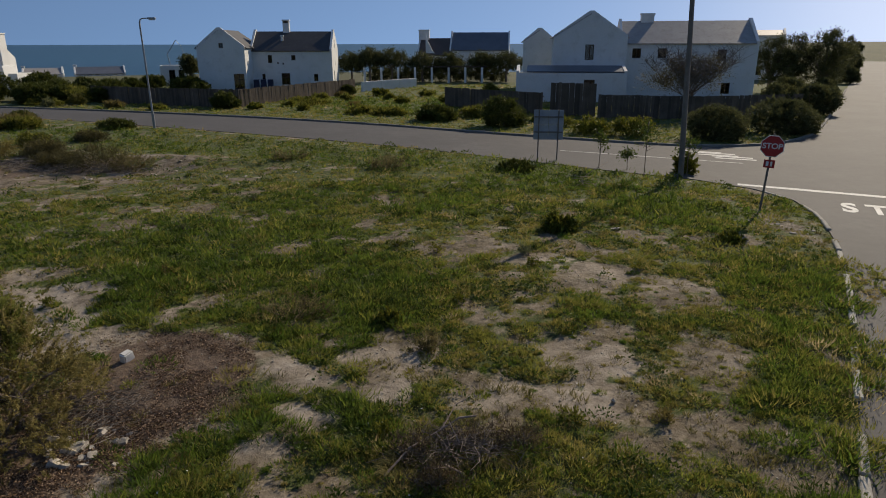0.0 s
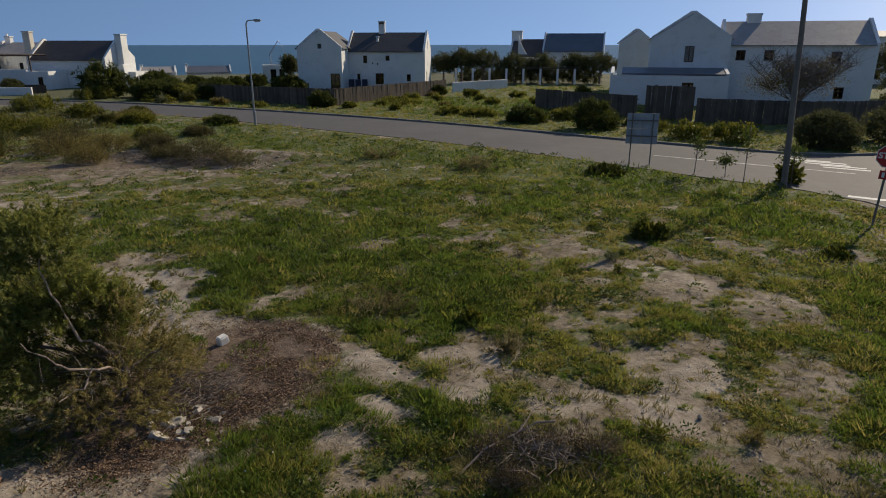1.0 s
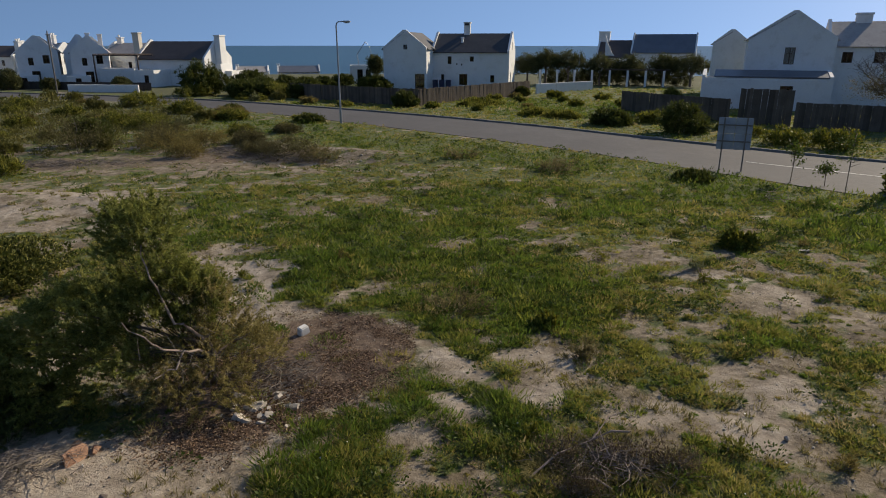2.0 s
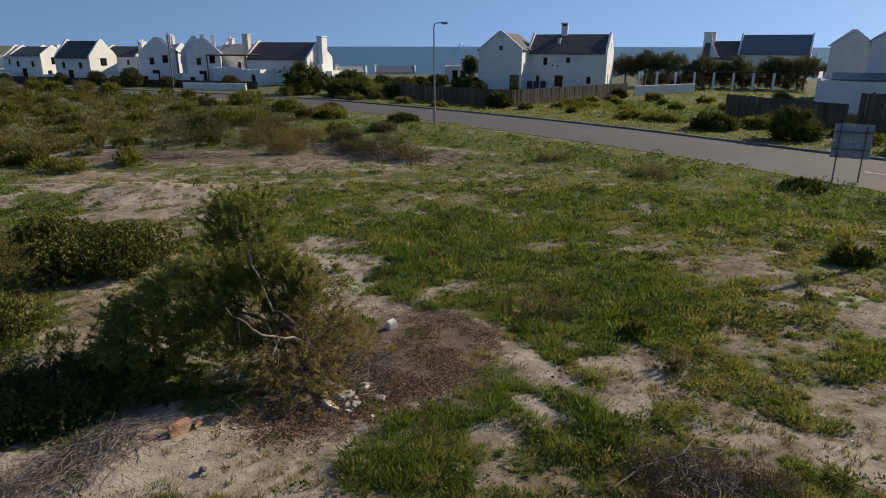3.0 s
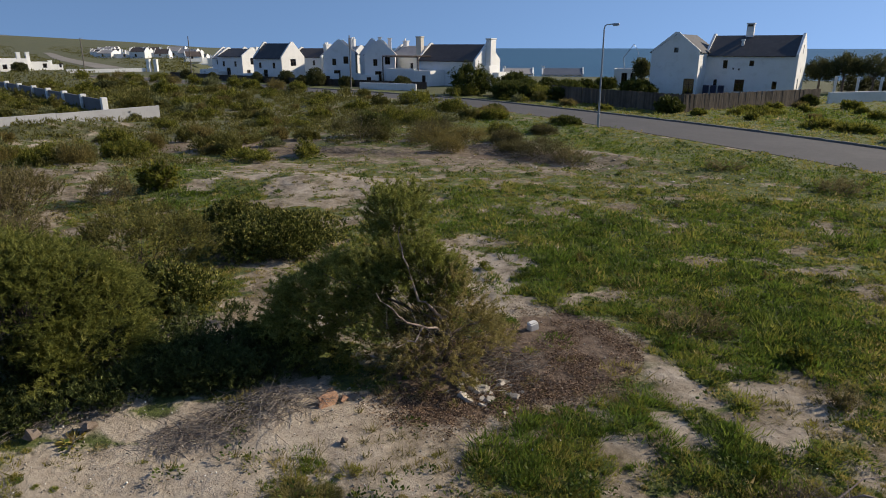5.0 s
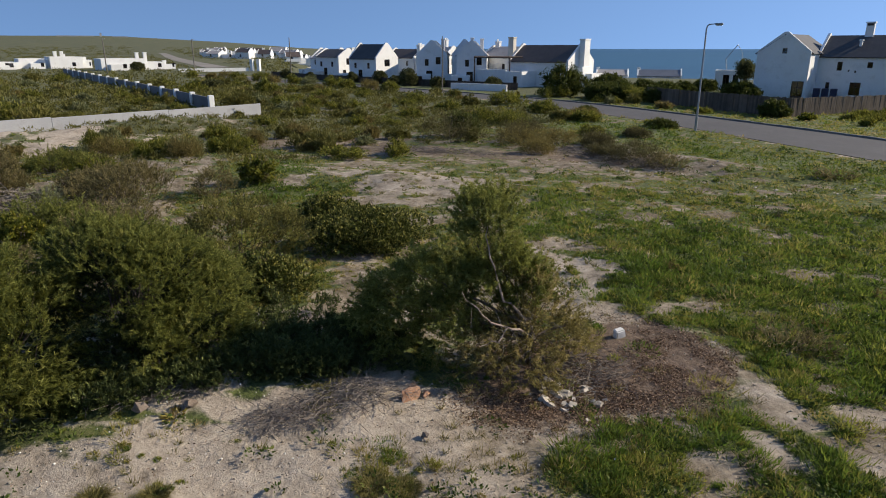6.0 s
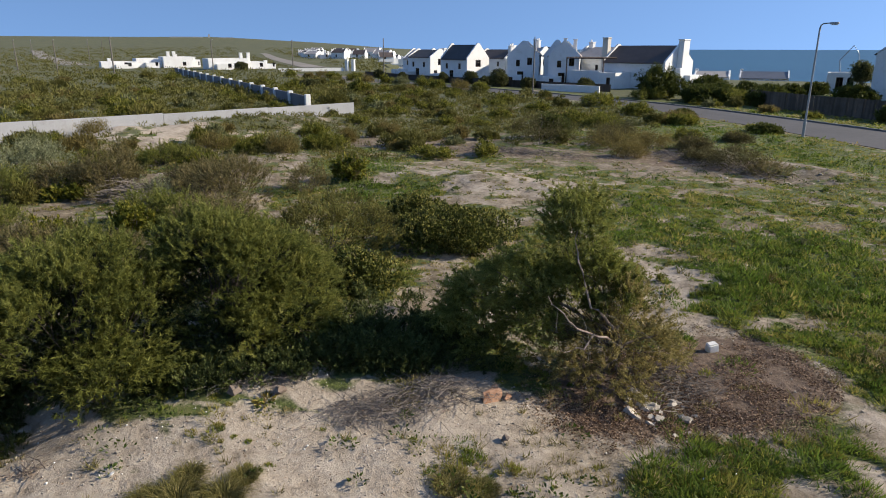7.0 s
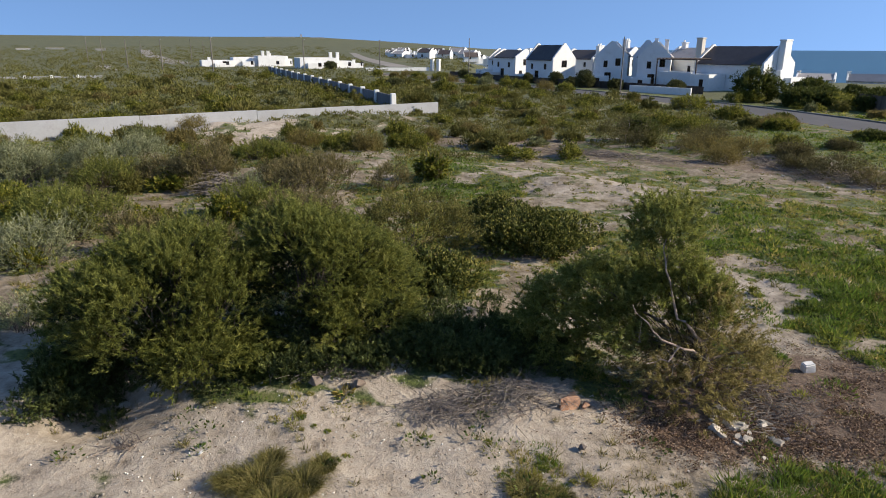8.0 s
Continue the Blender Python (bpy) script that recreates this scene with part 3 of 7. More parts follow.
def smooth_line(points, rounds=2):
    for _ in range(rounds):
        q = [points[0]]
        for (ax, ay), (bx, by) in zip(points, points[1:]):
            q += [(0.75 * ax + 0.25 * bx, 0.75 * ay + 0.25 * by), (0.25 * ax + 0.75 * bx, 0.25 * ay + 0.75 * by)]
        points = q + [points[-1]]
    return points


def kerb_mesh(name, length, width, height, material):
    bm = bmesh.new()
    box(bm, -length / 2, -width / 2, -0.25, length / 2, width / 2, height, bevel=0.02)
    me = bpy.data.meshes.new(name)
    bm.to_mesh(me)
    bm.free()
    me.materials.append(material)
    return me


# ---------- road markings ----------
S_DIR = Vector((0.53, 0.848, 0)).normalized()          # along the side road
S_RIGHT = Vector((S_DIR.y, -S_DIR.x, 0))
side_turn = math.degrees(math.atan2(S_RIGHT.y, S_RIGHT.x))


def marking(name, m, w, h, label):
    bm = bmesh.new()
    k = 14
    rnd = random.Random(len(bpy.data.objects))
    lower = [bm.verts.new((-w / 2 + w * i / k, -h / 2 + rnd.uniform(-0.015, 0.015), 0)) for i in range(k + 1)]
    upper = [bm.verts.new((-w / 2 + w * i / k, h / 2 + rnd.uniform(-0.015, 0.015), 0)) for i in range(k + 1)]
    for i in range(k):
        bm.faces.new((lower[i], lower[i + 1], upper[i + 1], upper[i]))
    ob = part(name, bm, ROAD_PAINT)
    ob.matrix_world = m
    return tagged(ob, label, "road marking", kind="structure")


marking("stop_line", pose(13.3, 21.75, 0.040, 0, 0, -27), 5.8, 0.32, "worn white stop line painted across the lane")
marking("edge_line", pose(9.2, 29.05, 0.040, 0, 0, -26), 8.0, 0.10, "thin worn white line along the road")
for i in range(5):
    a = Vector((12.2, 30.35, 0)) + Vector((0.18, -0.50, 0)) * i
    marking("crossing_bar", pose(a.x + 0.25 * (i % 2), a.y, 0.041, 0, 0, -24), 1.7, 0.24, "short worn white bar painted on the road")
text = bpy.data.curves.new("stop_lettering", "FONT")
text.body, text.size, text.space_character, text.align_x = "STOP", 1.0, 1.55, "LEFT"
text.offset = 0.035
text_ob = new("stop_lettering", text)
bpy.context.view_layer.update()
me = bpy.data.meshes.new_from_object(text_ob)
bpy.data.objects.remove(text_ob)
me.materials.append(ROAD_PAINT)
ob = new("stop_lettering", me)
ob.matrix_world = pose(12.25, 19.15, 0.041, 0, 0, side_turn + 6) @ Matrix.Diagonal((0.95, 1.75, 1, 1))
tagged(ob, "the word STOP painted in white on the asphalt", "road marking", kind="structure")

# ---------- houses ----------
def cut_wall(parent, name, m, outline, openings, thick, material):
    """An upright wall in local x-z, cut through where openings stand, thick towards +y."""
    bm = bmesh.new()
    bm.faces.new([bm.verts.new((u, 0, z)) for u, z in outline])
    for u, z, w, h in openings:
        for co, no in (((u, 0, 0), (1, 0, 0)), ((u + w, 0, 0), (1, 0, 0)), ((0, 0, z), (0, 0, 1)), ((0, 0, z + h), (0, 0, 1))):
            bmesh.ops.bisect_plane(bm, geom=bm.verts[:] + bm.edges[:] + bm.faces[:], plane_co=co, plane_no=no)
    gone = []
    for f in bm.faces:
        c = f.calc_center_median()
        if any(u < c.x < u + w and z < c.z < z + h for u, z, w, h in openings):
            gone.append(f)
    bmesh.ops.delete(bm, geom=gone, context="FACES")
    geo = bmesh.ops.extrude_face_region(bm, geom=bm.faces[:])["geom"]
    bmesh.ops.translate(bm, vec=(0, thick, 0), verts=[g for g in geo if isinstance(g, bmesh.types.BMVert)])
    bmesh.ops.recalc_face_normals(bm, faces=bm.faces[:])
    bmesh.ops.transform(bm, matrix=m, verts=bm.verts[:])
    return part(name, bm, material, parent)


def window_in(parent, m, u, z, w, h, door=False):
    """One frame with glazing bars set back in its opening, and a glass pane in each light."""
    b, y0 = 0.065, 0.07
    low = b * (3 if door else 1)
    cols = [(b, w / 2 - b / 2), (w / 2 + b / 2, w - b)] if w > 0.5 else [(b, w - b)]
    rows = [(low, h * 0.62), (h * 0.62 + b * 0.7, h - b)] if h > 0.9 else [(low, h - b)]
    lights = [(x0, z0, x1 - x0, z1 - z0) for x0, x1 in cols for z0, z1 in rows]
    place_ = m @ pose(u, y0, z)
    frame_ob = cut_wall(parent, "door" if door else "window", place_, [(0, 0), (w, 0), (w, h), (0, h)], lights, 0.06, WOOD_DARK)
    frame_ob["label"] = "dark timber glazed door" if door else "dark timber window"
    for x0, z0, pw, ph in lights:
        bm = bmesh.new()
        box(bm, x0 - 0.005, 0.025, z0 - 0.005, x0 + pw + 0.005, 0.033, z0 + ph + 0.005, place_)
        part("pane", bm, GLASS, frame_ob)
    return frame_ob


def side_of(parent, name, m, outline, holes, material):
    cut_wall(parent, name, m, outline, [o[:4] for o in holes], 0.24, material)
    for o in holes:
        window_in(parent, m, *o[:4], door=len(o) > 4)


def gabled(parent, m, L, W, eave, ridge, roof, holes=None, wall_mat=None, parapet=0.28, skip=""):
    """A block with its ridge along local x; holes: front, back, left, right -> (u, z, w, h[, door])."""
    holes, wall_mat, T = holes or {}, wall_mat or PLASTER, 0.24
    turn = {"front": pose(T, 0, 0), "back": pose(L - T, W, 0, 0, 0, 180), "right": pose(L, 0, 0, 0, 0, 90), "left": pose(0, W, 0, 0, 0, -90)}
    for side in ("front", "back"):
        if side not in skip:
            side_of(parent, "wall", m @ turn[side], [(0, -0.6), (L - 2 * T, -0.6), (L - 2 * T, eave), (0, eave)], holes.get(side, ()), wall_mat)
    for side in ("left", "right"):
        if side not in skip:
            side_of(parent, "gable_wall", m @ turn[side], [(0, -0.6), (W, -0.6), (W, eave + parapet * 0.6), (W / 2 + 0.18, ridge + parapet), (W / 2 - 0.18, ridge + parapet), (0, eave + parapet * 0.6)],
                    holes.get(side, ()), wall_mat)
    for s in (0, 1):                                      # two roof slopes of ribbed sheet
        bm = bmesh.new()
        x0, x1 = (0 if "left" in skip else T + 0.003), (L if "right" in skip else L - T - 0.003)
        n_rib = max(6, int((x1 - x0) / 0.45))
        ya, yb, za, zb = -0.18, W / 2, eave - 0.18 * (ridge - eave) / (W / 2), ridge
        slope = math.hypot(yb - ya, zb - za)
        ny_, nz_ = -(zb - za) / slope, (yb - ya) / slope
        rows_ = []
        for i in range(n_rib * 2 + 1):
            x = x0 + (x1 - x0) * i / (n_rib * 2)
            e = 0.001 if i % 2 else 0.0
            rows_.append([bm.verts.new((x, yy + ny_ * (e + k), zz + nz_ * (e + k))) for yy, zz in ((ya, za), (yb, zb)) for k in (0.0, 0.08)])
        for a, b in zip(rows_, rows_[1:]):
            bm.faces.new((a[1], b[1], b[3], a[3]))
            bm.faces.new((a[0], a[2], b[2], b[0]))
            bm.faces.new((a[0], b[0], b[1], a[1]))
            bm.faces.new((a[2], a[3], b[3], b[2]))
        bm.faces.new((rows_[0][0], rows_[0][1], rows_[0][3], rows_[0][2]))
        bm.faces.new((rows_[-1][0], rows_[-1][2], rows_[-1][3], rows_[-1][1]))
        if s:
            bmesh.ops.transform(bm, matrix=pose(L, W, 0, 0, 0, 180), verts=bm.verts[:])
        bmesh.ops.transform(bm, matrix=m, verts=bm.verts[:])
        bmesh.ops.recalc_face_normals(bm, faces=bm.faces[:])
        part("roof", bm, roof, parent)


def flat_block(parent, m, L, W, h, holes=None, wall_mat=None, parapet=0.35):
    holes, wall_mat, T = holes or {}, wall_mat or PLASTER, 0.24
    turn = {"front": (pose(T, 0, 0), L - 2 * T), "back": (pose(L - T, W, 0, 0, 0, 180), L - 2 * T), "right": (pose(L, 0, 0, 0, 0, 90), W), "left": (pose(0, W, 0, 0, 0, -90), W)}
    for side, (t, w) in turn.items():
        side_of(parent, "wall", m @ t, [(0, -0.6), (w, -0.6), (w, h), (0, h)], holes.get(side, ()), wall_mat)
    bm = bmesh.new()
    box(bm, T + 0.003, T + 0.003, h - parapet - 0.15, L - T - 0.003, W - T - 0.003, h - parapet)
    bmesh.ops.transform(bm, matrix=m, verts=bm.verts[:])
    part("roof", bm, ROOF_GREY, parent)


def chimney(parent, m, x, y, w, d, z0, z1, material=None, pots=0):
    bm = bmesh.new()
    mm = material or PLASTER
    box(bm, x - w / 2, y - d / 2, z0, x + w / 2, y + d / 2, z1 - 0.16, bevel=0.02)
    box(bm, x - w / 2 - 0.06, y - d / 2 - 0.06, z1 - 0.157, x + w / 2 + 0.06, y + d / 2 + 0.06, z1, bevel=0.02)
    for k in range(pots):
        box(bm, x - w / 4 + k * w / 2 - 0.1, y - 0.1, z1, x - w / 4 + k * w / 2 + 0.1, y + 0.1, z1 + 0.3, bevel=0.02)
    bmesh.ops.transform(bm, matrix=m, verts=bm.verts[:])
    return part("chimney", bm, mm, parent)


def house(label, x, y, turn):
    return empty("house", pose(x, y, 0, 0, 0, turn), label, "house", "white houses of the village")


I4 = Matrix.Identity(4)

# two-storey house behind the wooden fence
h = house("white two-storey gabled house with dark roofs and a tall chimney", -26.0, 71.5, 3.0)
gabled(h, pose(4.6, 3.4, 0), 9.1, 6.6, 4.1, 6.1, ROOF_DARK,
       {"front": [(0.95, 0.5, 0.36, 1.1), (1.72, 2.76, 0.46, 0.85), (2.72, 2.66, 0.16, 0.2), (3.3, 2.58, 0.16, 0.22), (4.32, 3.05, 0.46, 0.56), (3.1, 0.4, 0.95, 1.25), (6.74, 0.75, 0.46, 0.8)],
        "right": [(2.9, 4.3, 0.5, 0.9), (3.0, 2.4, 0.4, 0.5), (1.6, 0.2, 0.8, 1.6)]})
gabled(h, pose(4.85, 0, 0, 0, 0, 90), 8.0, 5.0, 4.45, 6.2, ROOF_DARK, {"left": [(2.35, 4.4, 0.45, 0.5), (3.65, 0.1, 1.1, 1.65, 1)]}, skip="right")
chimney(h, I4, 8.28, 6.7, 0.72, 0.6, 5.0, 7.45, pots=0)
# dark plate on the chimney face stands for the shaded flue inside
bm = bmesh.new()
box(bm, 8.02, 6.35, 7.08, 8.54, 6.397, 7.3)
part("flue_shade_plate", bm, WOOD_DARK, h, "dark plate for the shade inside the flue opening")
chimney(h, I4, 8.0, 5.0, 0.25, 0.25, 4.8, 5.75)

# large house across the junction
h = house("large white gabled house with a pale roof and garage", 9.7, 59.3, -8)
gabled(h, pose(6.3, 0, 0, 0, 0, 90), 7.5, 6.3, 5.35, 7.25, ROOF_GREY, {"left": [(2.75, 3.45, 0.75, 1.3)]}, skip="right")
gabled(h, pose(6.0, 2.6, 0, 0, 0, -2), 11.8, 7.0, 4.85, 6.75, ROOF_GREY,
       {"front": [(0.88, 3.55, 0.75, 0.85), (3.1, 3.55, 0.75, 0.85), (8.2, 3.4, 0.75, 0.9), (8.8, 0.5, 0.75, 0.95)]})
chimney(h, I4, 8.7, 6.1, 1.15, 0.8, 5.6, 7.5)
flat_block(h, pose(-3.1, -2.4, 0), 9.3, 2.395, 2.45, {"front": [(5.5, 0.0, 0.9, 1.9, 1)]})
gabled(h, pose(0.5, 11.8, 0, 0, 0, 90), 6.0, 3.4, 5.0, 6.1, ROOF_GREY, {}, skip="right")
bm = bmesh.new()
box(bm, -2.2, -2.3, 2.5, 6.15, -0.01, 2.58)
for v in bm.verts:
    v.co.z += 0.42 * (v.co.y + 2.3) / 2.3
part("lean_to_roof", bm, ROOF_SLATE, h)
for x0 in (-3.1, 5.95):
    bm = bmesh.new()
    box(bm, x0, -2.4, 2.453, x0 + 0.25, -0.01, 2.62)
    for v in bm.verts:
        v.co.z += 0.42 * (v.co.y + 2.4) / 2.4 if v.co.z > 2.5 else 0
    part("parapet", bm, PLASTER, h)

# house behind the row of round trees
h = house("white house with grey roof and a broad stepped chimney gable", -4.2, 108.5, -6)
gabled(h, pose(5.2, 0.6, 0), 9.6, 7.0, 3.75, 6.4, ROOF_SLATE, {"front": [(1.0, 1.0, 0.8, 1.4), (5.0, 1.0, 0.8, 1.4)], "right": [(3.0, 2.6, 0.7, 0.9)]})
gabled(h, pose(0, 0, 0), 5.6, 7.0, 3.0, 5.5, ROOF_BROWN, {"front": [(1.0, 0.6, 0.8, 1.4), (3.0, 0.6, 0.8, 1.4)]}, skip="right")
chimney(h, I4, 0.75, 3.5, 1.7, 0.8, 0.0, 6.9)
cut_wall(h, "parapet", pose(1.4, 0.2, 0), [(0, 0), (2.2, 0), (2.2, 2.6), (1.1, 3.6), (0.3, 5.2), (0, 6.2)], [], 0.3, PLASTER)
bm = bmesh.new()
box(bm, 2.8, 1.45, 4.12, 3.6, 2.35, 4.2, pose(0, 0, 0) @ pose(0, 0, 0))
for v in bm.verts:
    v.co.z += (v.co.y - 1.9) * 0.72 + 0.25
part("skylight", bm, GLASS, h)

# house on the curve, with a chimney in its gable
h = house("white house with brown-grey roof and tall gable chimney", -58.2, 70.0, 2)
gabled(h, pose(0.3, 0, 0), 9.4, 6.2, 3.2, 5.2, ROOF_BROWN, {"front": [(7.2, 0.6, 0.8, 1.2)], "right": [(4.2, 2.3, 0.5, 0.8), (3.0, 0.5, 0.6, 0.9)]})
chimney(h, I4, 10.1, 3.1, 0.75, 1.3, 0.0, 6.0)
bm = bmesh.new()
box(bm, 9.72, 2.0, -0.3, 10.9, 4.2, 2.6, bevel=0.04)
for v in bm.verts:
    v.co.x -= 0.35 * max(0.0, v.co.z) / 2.6 if v.co.x > 10 else 0
part("chimney_base", bm, PLASTER, h)
chimney(h, I4, -0.3, 1.5, 0.85, 0.7, 0.0, 6.3, PLASTER_CREAM)
flat_block(h, pose(2.2, -3.2, 0), 2.7, 3.15, 2.0, {"front": [(1.1, 0.5, 0.6, 0.9)]})
flat_block(h, pose(10.14, 2.8, 0), 1.4, 3.2, 1.75)
flat_block(h, pose(-3.6, -2.0, 0), 5.0, 1.95, 2.1)
for name, dims in ([("rafter", (-3.2 + i * 0.72, -3.1, 3.72, -3.12 + i * 0.72, -0.1, 3.82)) for i in range(9)]
                   + [("beam", (-3.3, y_ - 0.05, 3.6, 2.9, y_ + 0.05, 3.715)) for y_ in (-3.0, -0.3)]
                   + [("post", (x_ - 0.06, -3.06, -0.3, x_ + 0.06, -2.94, 3.597)) for x_ in (-3.2, 2.8)]):
    bm = bmesh.new()
    box(bm, *dims)
    part(name, bm, WOOD_DARK, h, "dark timber of the pergola")

# the row along the sea front
ROW = [  # x, y, turn, length, width, eave, ridge, roof, label
    (-94.7, 64.0, 4, 5.9, 4.4, 3.45, 4.55, ROOF_DARK, "white cottage with a black pitched roof"),
    (-83.2, 62.3, 4, 6.0, 4.6, 3.35, 5.35, ROOF_DARK, "white cottage with black roof and shuttered gable window"),
    (-66.6, 74.0, -4, 6.4, 5.5, 3.6, 5.0, ROOF_GREY, "white two-storey house with grey roof by the sea"),
    (-91.5, 76.5, 4, 7.0, 5.0, 3.2, 4.6, ROOF_BROWN, "white cottage with brown roof in the second row"),
    (-83.0, 76.0, 0, 6.5, 5.0, 3.2, 4.9, ROOF_GREY, "white cottage with grey roof in the second row"),
    (-85.0, 81.5, 0, 6.0, 5.0, 3.5, 5.0, ROOF_DARK, "white house with dark roof behind the cottages"),
    (-104.5, 69.5, 4, 6.0, 5.0, 3.0, 4.6, ROOF_GREY, "small white cottage with grey roof"),
]
STACKS = {-94.7: [(5.6, 3.2, 4.9, 0)], -83.0: [(0.4, 0.5, 5.3, 2), (1.9, 0.8, 5.0, 1)], -85.0: [(2.2, 1.5, 6.2, 2), (5.5, 2.5, 5.8, 0)], -66.6: [(1.0, 2.7, 5.8, 1)], -91.5: [(6.5, 2.5, 5.4, 1)]}
for x, y, turn, L, W, eave, ridge, roof, label in ROW:
    h = house(label, x, y, turn)
    gabled(h, I4, L, W, eave, ridge, roof, {"front": [(0.9, 1.9, 0.55, 0.8), (L - 2.2, 1.9, 0.55, 0.8), (1.8, 0.2, 0.9, 1.5)], "right": [(W / 2 - 0.55, 2.2, 1.1, 1.0), (0.8, 0.3, 0.7, 1.1)]})
    flat_block(h, pose(-0.5, -2.4, 0), L * 0.45, 2.35, 1.15, {"front": [(0.8, 0.1, 0.7, 0.8)]}, parapet=0.2)
    for cx_, cy_, top_, pots in STACKS.get(x, ()):
        chimney(h, I4, cx_, cy_, 0.75, 0.55, 1.0, top_, pots=pots)
for x, y, turn, W, D, eave, ridge, roof, label in [
        (-71.8, 65.9, 42, 4.5, 7.0, 3.9, 5.65, ROOF_DARK, "white house with two tall gables facing the heath"),
        (-68.4, 69.8, 42, 3.6, 6.0, 3.9, 5.8, ROOF_DARK, "narrow white gabled house with dark roof"),
        (-64.6, 66.8, 40, 4.2, 8.0, 3.9, 5.6, ROOF_GREY, "white gabled house with pale grey roof")]:
    h = house(label, x, y, turn)
    gabled(h, pose(W, 0, 0, 0, 0, 90), D, W, eave, ridge, roof, {"left": [(1.2, 2.4, 0.55, 0.9), (2.8, 2.6, 0.7, 1.0), (1.4, 0.2, 0.9, 1.5)], "front": [(1.2, 2.2, 0.6, 0.8), (3.8, 2.2, 0.6, 0.8)]})
    chimney(h, I4, W * 0.8, 4.5, 0.5, 0.5, 3.5, ridge + 0.55)
    flat_block(h, pose(-0.6, -2.0, 0), W * 0.6, 1.95, 1.25, {"front": [(0.7, 0.1, 0.6, 0.9)]}, parapet=0.2)

# low flat-roofed houses out on the heath
def flat_house(label, x, y, turn, blocks, stacks):
    h = house(label, x, y, turn)
    for bx, by, L, W, hh in blocks:
        flat_block(h, pose(bx, by, 0), L, W, hh, {"front": [(L * 0.62, 0.5, 0.8, 0.9)]}, parapet=0.25)
    for sx, sy, top_ in stacks:
        chimney(h, I4, sx, sy, 0.7, 0.7, 0.0, top_)


flat_house("long low white house with twin chimneys on the heath", -181.0, 32.0, 84, [(0, 0, 8, 7, 1.6), (8.05, 1.0, 6, 8, 2.3), (14.1, -1.5, 7, 8, 2.7), (21.2, 0.5, 2.2, 5, 1.9), (3.0, -2.6, 4.0, 2.5, 0.9), (10.0, -1.6, 3.0, 2.5, 1.3)], [(15.4, -1.0, 4.0), (16.8, -1.0, 4.0), (17.8, 3, 3.3), (2.0, 2.0, 2.4), (22.3, 3.0, 2.6)])
flat_house("low white house with twin chimneys beside the wall", -156.0, 50.0, 82, [(0, 0, 9, 8, 2.5), (9.05, 1.5, 4.5, 6, 1.7), (1.5, -2.2, 3.5, 2.1, 1.3), (13.6, 2.0, 2.5, 4, 1.1)], [(7.6, 0.8, 3.8), (9.7, 2.5, 3.8), (13.9, 3.0, 2.0)])
rnd = random.Random(5)
for i in range(64):                                   # white village further along the shore
    az = radians(rnd.uniform(56.6, 65.2))
    d = rnd.uniform(290, 540)
    x, y = -math.sin(az) * d, math.cos(az) * d
    h = house("distant white cottage by the shore", x, y, rnd.uniform(20, 70))
    L, W, hh = rnd.uniform(4.5, 9), rnd.uniform(4, 6), rnd.uniform(1.6, 2.9)
    if rnd.random() < 0.5:
        gabled(h, I4, L, W, hh, hh + rnd.uniform(1.2, 2.0), rnd.choice((ROOF_DARK, ROOF_GREY, ROOF_BROWN)), {"front": [(L * 0.3, 0.6, 0.9, 1.2)]})
    else:
        flat_block(h, I4, L, W, hh, {"front": [(L * 0.3, 0.6, 0.9, 1.2)]})
    chimney(h, I4, L * 0.7, W * 0.5, 0.7, 0.6, 1.0, hh + 1.6)
    if d > 200:
        h.location.z = float(land(np.array([x]), np.array([y]))[0])

# low pavilion above the beach
h = empty("house", pose(-34.2, 80.8, 0.2, 0, 0, 21.8), "low white pavilion with dark openings above the beach", "house", "white houses of the village")
flat_block(h, I4, 2.9, 3.0, 2.1, {"front": [(0.7, 0.2, 0.7, 1.4), (1.8, 0.2, 0.7, 1.4), (2.9, 0.2, 0.5, 1.4)]}, parapet=0.2)

# houses by the beach and beyond the junction
for x, y, turn, L, W, eave, ridge, roof, label in [
        (-63.0, 114.0, 28, 8.0, 5.0, -0.9, 0.15, ROOF_SLATE, "low beach house with slate-blue roof and white gables"),
        (-69.5, 110.0, 28, 6.0, 5.0, -0.8, 0.1, ROOF_GREY, "low white beach house below the road"),
        (41.0, 91.0, -24, 4.5, 8.0, 5.7, 6.4, ROOF_GREY, "white gabled house behind the large trees")]:
    h = empty("house", pose(x, y, -2.5 if eave < 0 else 0, 0, 0, turn), label, "house", "white houses of the village")
    up = 3.2 if eave < 0 else 0
    gabled(h, I4, L, W, eave + up, ridge + up, roof, {"front": [(1.0, 0.6, 0.8, 1.2)]})
    if eave < 0:
        chimney(h, I4, 0.2, W / 2, 0.5, 0.5, 1.0, ridge + up + 0.45)

